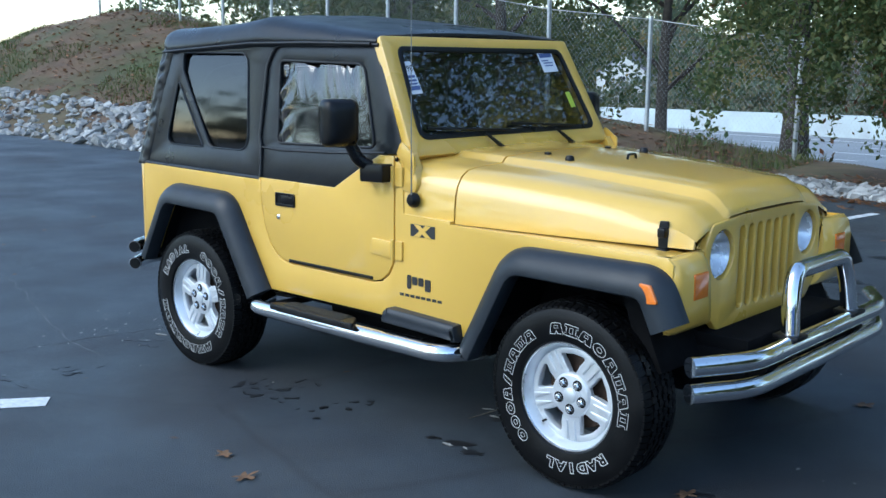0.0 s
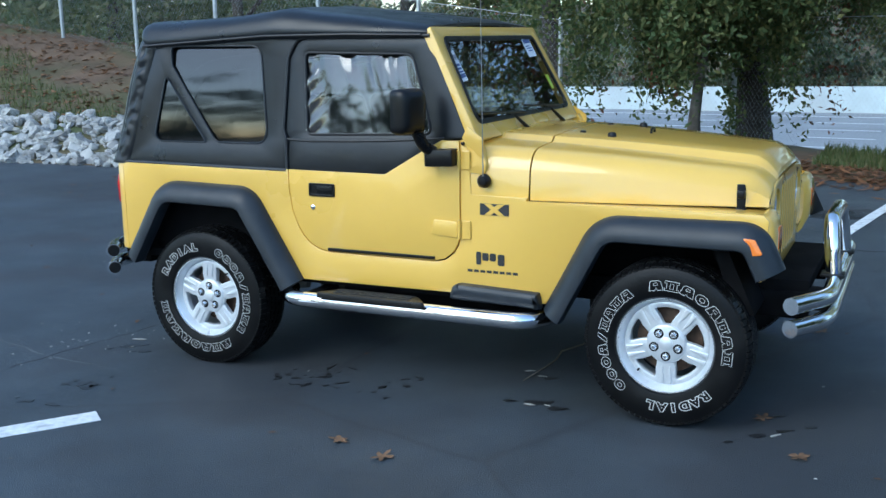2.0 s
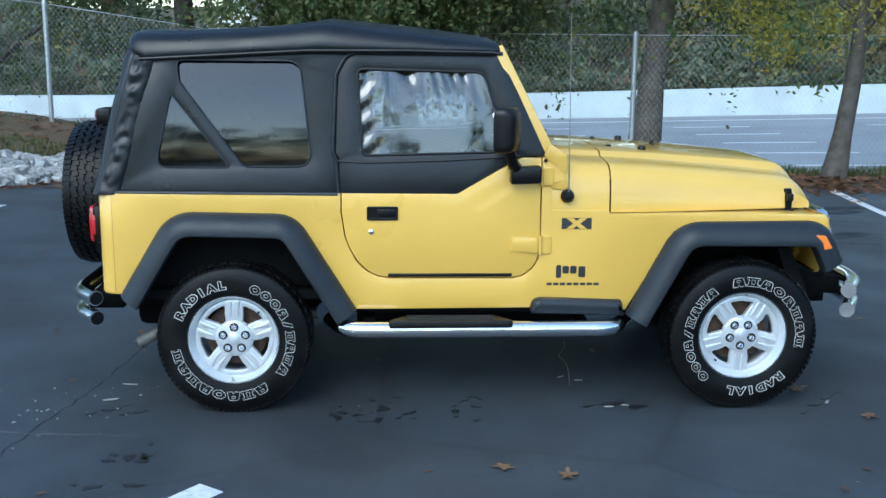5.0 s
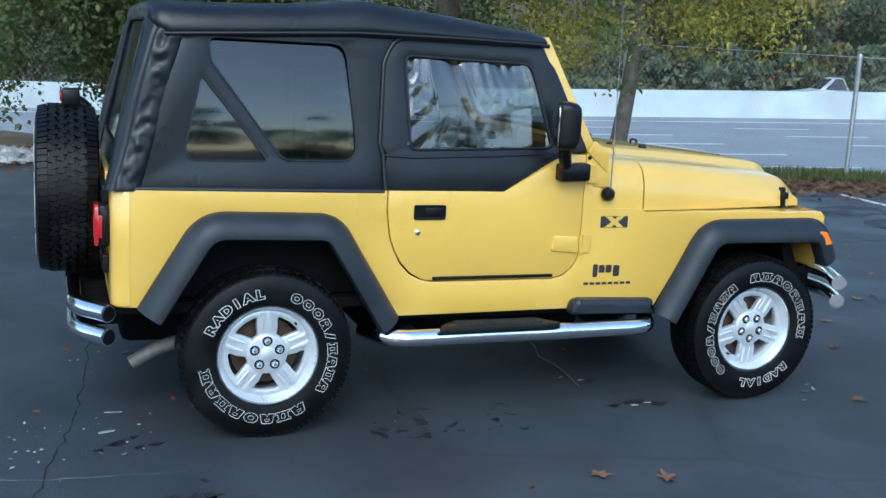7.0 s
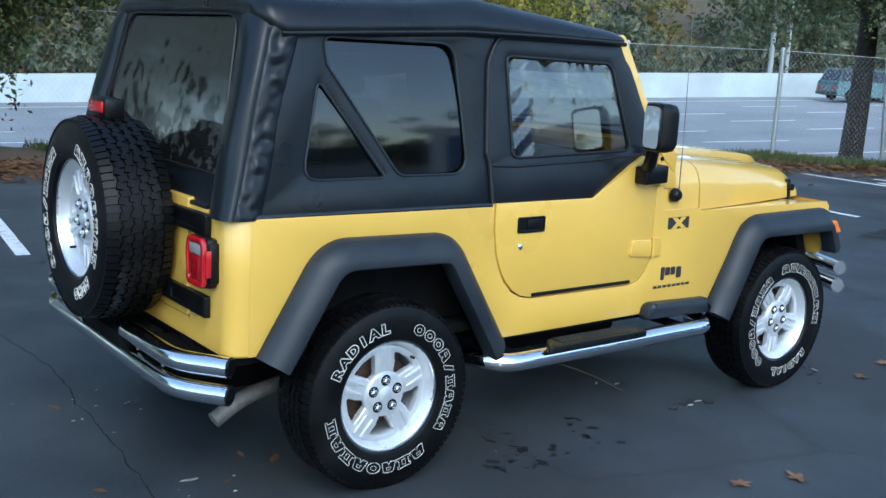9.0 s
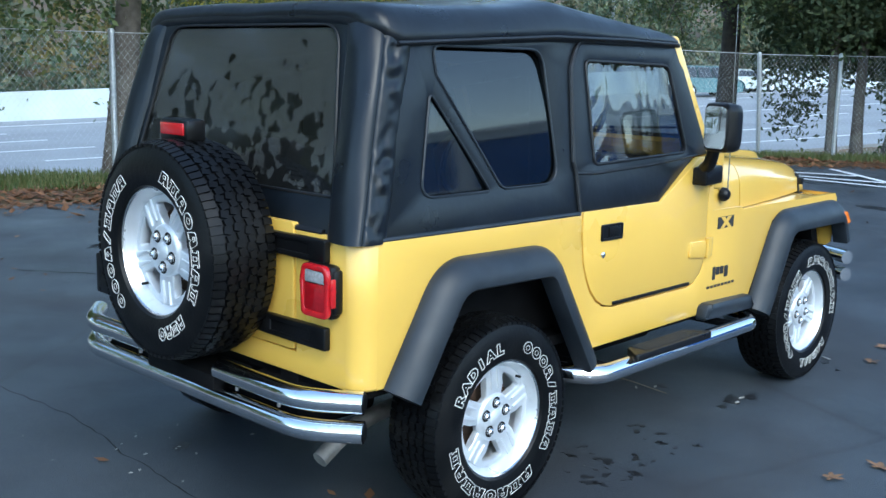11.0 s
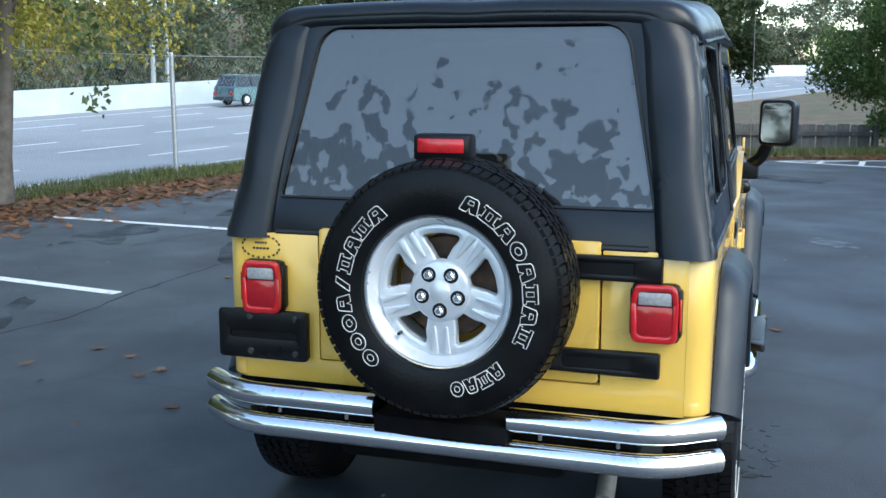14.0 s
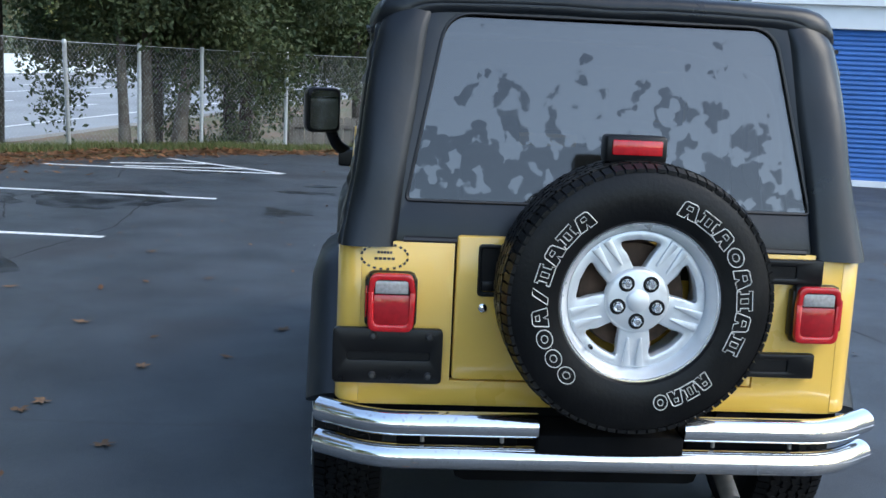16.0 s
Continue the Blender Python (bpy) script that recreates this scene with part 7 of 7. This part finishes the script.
# ---- fallen leaves ----
def oak_leaf_mesh(seed, scale=1.0):
    r = random.Random(seed)
    bm = bmesh.new()
    pts = []
    for k in range(22):
        a = 2 * math.pi * k / 22
        rr = 0.055 * scale * (1.0 + 0.5 * math.cos(5 * a + seed)) * (0.75 + 0.4 * r.random())
        pts.append((rr * math.cos(a) * 1.4, rr * math.sin(a)))
    add_plate(bm, pts, (), 0.001, Matrix.Translation((0, 0, 0.012)))
    for v in bm.verts:
        v.co.z += 0.016 * scale * noise.noise((v.co.x * 30, v.co.y * 30, seed)) + 0.04 * v.co.x * v.co.x / 0.055
    add_tube(bm, [(0.05 * scale, 0, 0.010), (0.10 * scale, 0.012, 0.006)], 0.0016, 4)
    return link_mesh("oak_leaf", bm, OAK_LEAF, 30)


leaf_kinds = [oak_leaf_mesh(s) for s in range(5)]
rnd = random.Random(8)
for i, (x, y) in enumerate(((1.436, -1.621), (1.188, -1.534), (2.95, -0.98), (2.75, -0.60), (3.3, -0.9), (4.6, 0.9), (3.9, 0.4), (3.51, -0.13), (2.84, 0.9), (0.9, 2.82), (0.91, 3.28), (1.2, 2.37), (0.9, 2.12), (1.29, 2.65), (1.02, 2.07), (2.49, 2.29), (1.61, 1.76), (0.5, 1.67), (2.44, 1.14), (4.9, 2.4), (3.4, 3.0))):
    ob = new("oak_leaf", leaf_kinds[i % 5])
    ob.matrix_basis = pose(x, y, 0.004, 0, 0, rnd.random() * 360) @ Matrix.Diagonal((0.52, 0.52, 0.52, 1))
    tagged(ob, "dry brown oak leaf on asphalt", "leaf", "fallen leaves")


def litter(name, n, pick, mat, size, label, seed):
    rng = random.Random(seed)
    vs, fs = [], []
    for k in range(n):
        x, y = pick(rng)
        z = ground_z(x, y) + 0.012 if y > lerp_table(x, EDGE) + 0.1 else 0.006
        a, s = rng.random() * 6.283, size * (0.5 + rng.random())
        b = len(vs)
        ca, sa = math.cos(a) * s, math.sin(a) * s
        lift = s * rng.uniform(-0.3, 0.7)
        vs += [(x - ca, y - sa, z), (x + sa * 0.5, y - ca * 0.5, z + abs(lift) * 0.5), (x + ca, y + sa, z + abs(lift)), (x - sa * 0.5, y + ca * 0.5, z + 0.004)]
        fs += [(b, b + 1, b + 2), (b, b + 2, b + 3)]
    me = bpy.data.meshes.new(name)
    me.from_pydata(vs, [], fs)
    me.materials.append(mat)
    tagged(new(name, me), label, "leaves", kind="stuff")


LITTER = leaf_material("leaf_litter", (0.09, 0.048, 0.025), (0.20, 0.092, 0.042), (0.34, 0.165, 0.078))


def on_verge(r):
    x = -6 + 28 * r.random()
    return x, lerp_table(x, EDGE) + r.gauss(0.5, 0.55)


def on_hill(r):
    x = -30 + 28 * r.random()
    return x, lerp_table(x, EDGE) + 1.2 + 6.5 * r.random()


def on_lot(r):
    x = -6 + 22 * r.random()
    return x, -6 + 12 * r.random()


litter("verge_leaves", 16000, on_verge, LITTER, 0.055, "drift of dry leaves along the asphalt edge", 1)
litter("bank_leaves", 9000, on_hill, LITTER, 0.06, "dry leaves strewn over the bank", 2)
litter("lot_leaves", 420, on_lot, LITTER, 0.030, "small leaf scraps on the asphalt", 3)


def blades(name, n, pick, label, seed, hgt=0.16):
    rng = random.Random(seed)
    vs, fs = [], []
    for k in range(n):
        x, y = pick(rng)
        z = ground_z(x, y) - 0.01
        a, h = rng.random() * 6.283, hgt * (0.4 + rng.random())
        w = 0.009
        b = len(vs)
        dx, dy = math.cos(a), math.sin(a)
        vs += [(x - dy * w, y + dx * w, z), (x + dy * w, y - dx * w, z), (x + dx * h * 0.4, y + dy * h * 0.4, z + h)]
        fs.append((b, b + 1, b + 2))
    me = bpy.data.meshes.new(name)
    me.from_pydata(vs, [], fs)
    me.materials.append(GRASS)
    tagged(new(name, me), label, "grass", kind="stuff")


def grass_verge(r):
    x = 2 + 22 * r.random()
    return x, lerp_table(x, EDGE) + 0.9 + 3.2 * r.random()


def grass_bank(r):
    while True:
        x, y = on_hill(r)
        if noise.noise((x * 0.25, y * 0.4, 2.0)) > 0.05:
            return x, y


blades("verge_grass", 60000, grass_verge, "low rough green grass along the fence", 5, 0.11)
blades("bank_grass", 16000, grass_bank, "patches of grass on the bank", 6, 0.12)


def scraps(r):
    k = r.random()
    if k < 0.30:
        return r.gauss(-0.95, 0.30), r.gauss(-0.85, 0.22)
    if k < 0.45:
        return r.gauss(-0.55, 0.15), r.gauss(0.55, 0.2)
    return -6 + 20 * r.random(), -6 + 12 * r.random()


litter("pale_scraps", 170, scraps, PALE_SCRAP, 0.009, "small pale flakes and grit on the asphalt", 9)
for i, (x, y, s, a) in enumerate(((1.68, -0.42, 0.018, 20), (1.76, -0.82, 0.020, 10), (1.84, -0.80, 0.014, 160), (1.60, -0.36, 0.018, 40), (-0.62, -0.67, 0.030, 30), (-0.58, -0.44, 0.024, 5), (2.83, -0.78, 0.026, 60))):
    bm = bmesh.new()
    pts = [(s * (0.7 + 0.5 * noise.noise((k * 1.3, i * 4.0, 0))) * math.cos(k * 0.6283) * 1.9, s * (0.6 + 0.5 * noise.noise((k * 1.7, i * 3.0, 2))) * math.sin(k * 0.6283) * 0.55) for k in range(10)]
    add_plate(bm, pts, (), 0.003, pose(x, y, 0.006, 2, 4, a))
    solid("paper_scrap", bm, PALE_SCRAP, "torn pale scrap lying on the asphalt", "litter", "scraps on the asphalt")
bm = bmesh.new()
add_tube(bm, [(1.62, -0.52, 0.006), (1.65, -0.30, 0.010), (1.66, -0.15, 0.008), (1.64, 0.0, 0.009), (1.70, 0.16, 0.007), (1.72, 0.30, 0.006)], [0.002, 0.003, 0.004, 0.005, 0.004, 0.003], 6)
solid("twig", bm, WOOD_POLE, "thin bare twig lying under the car", "twig")
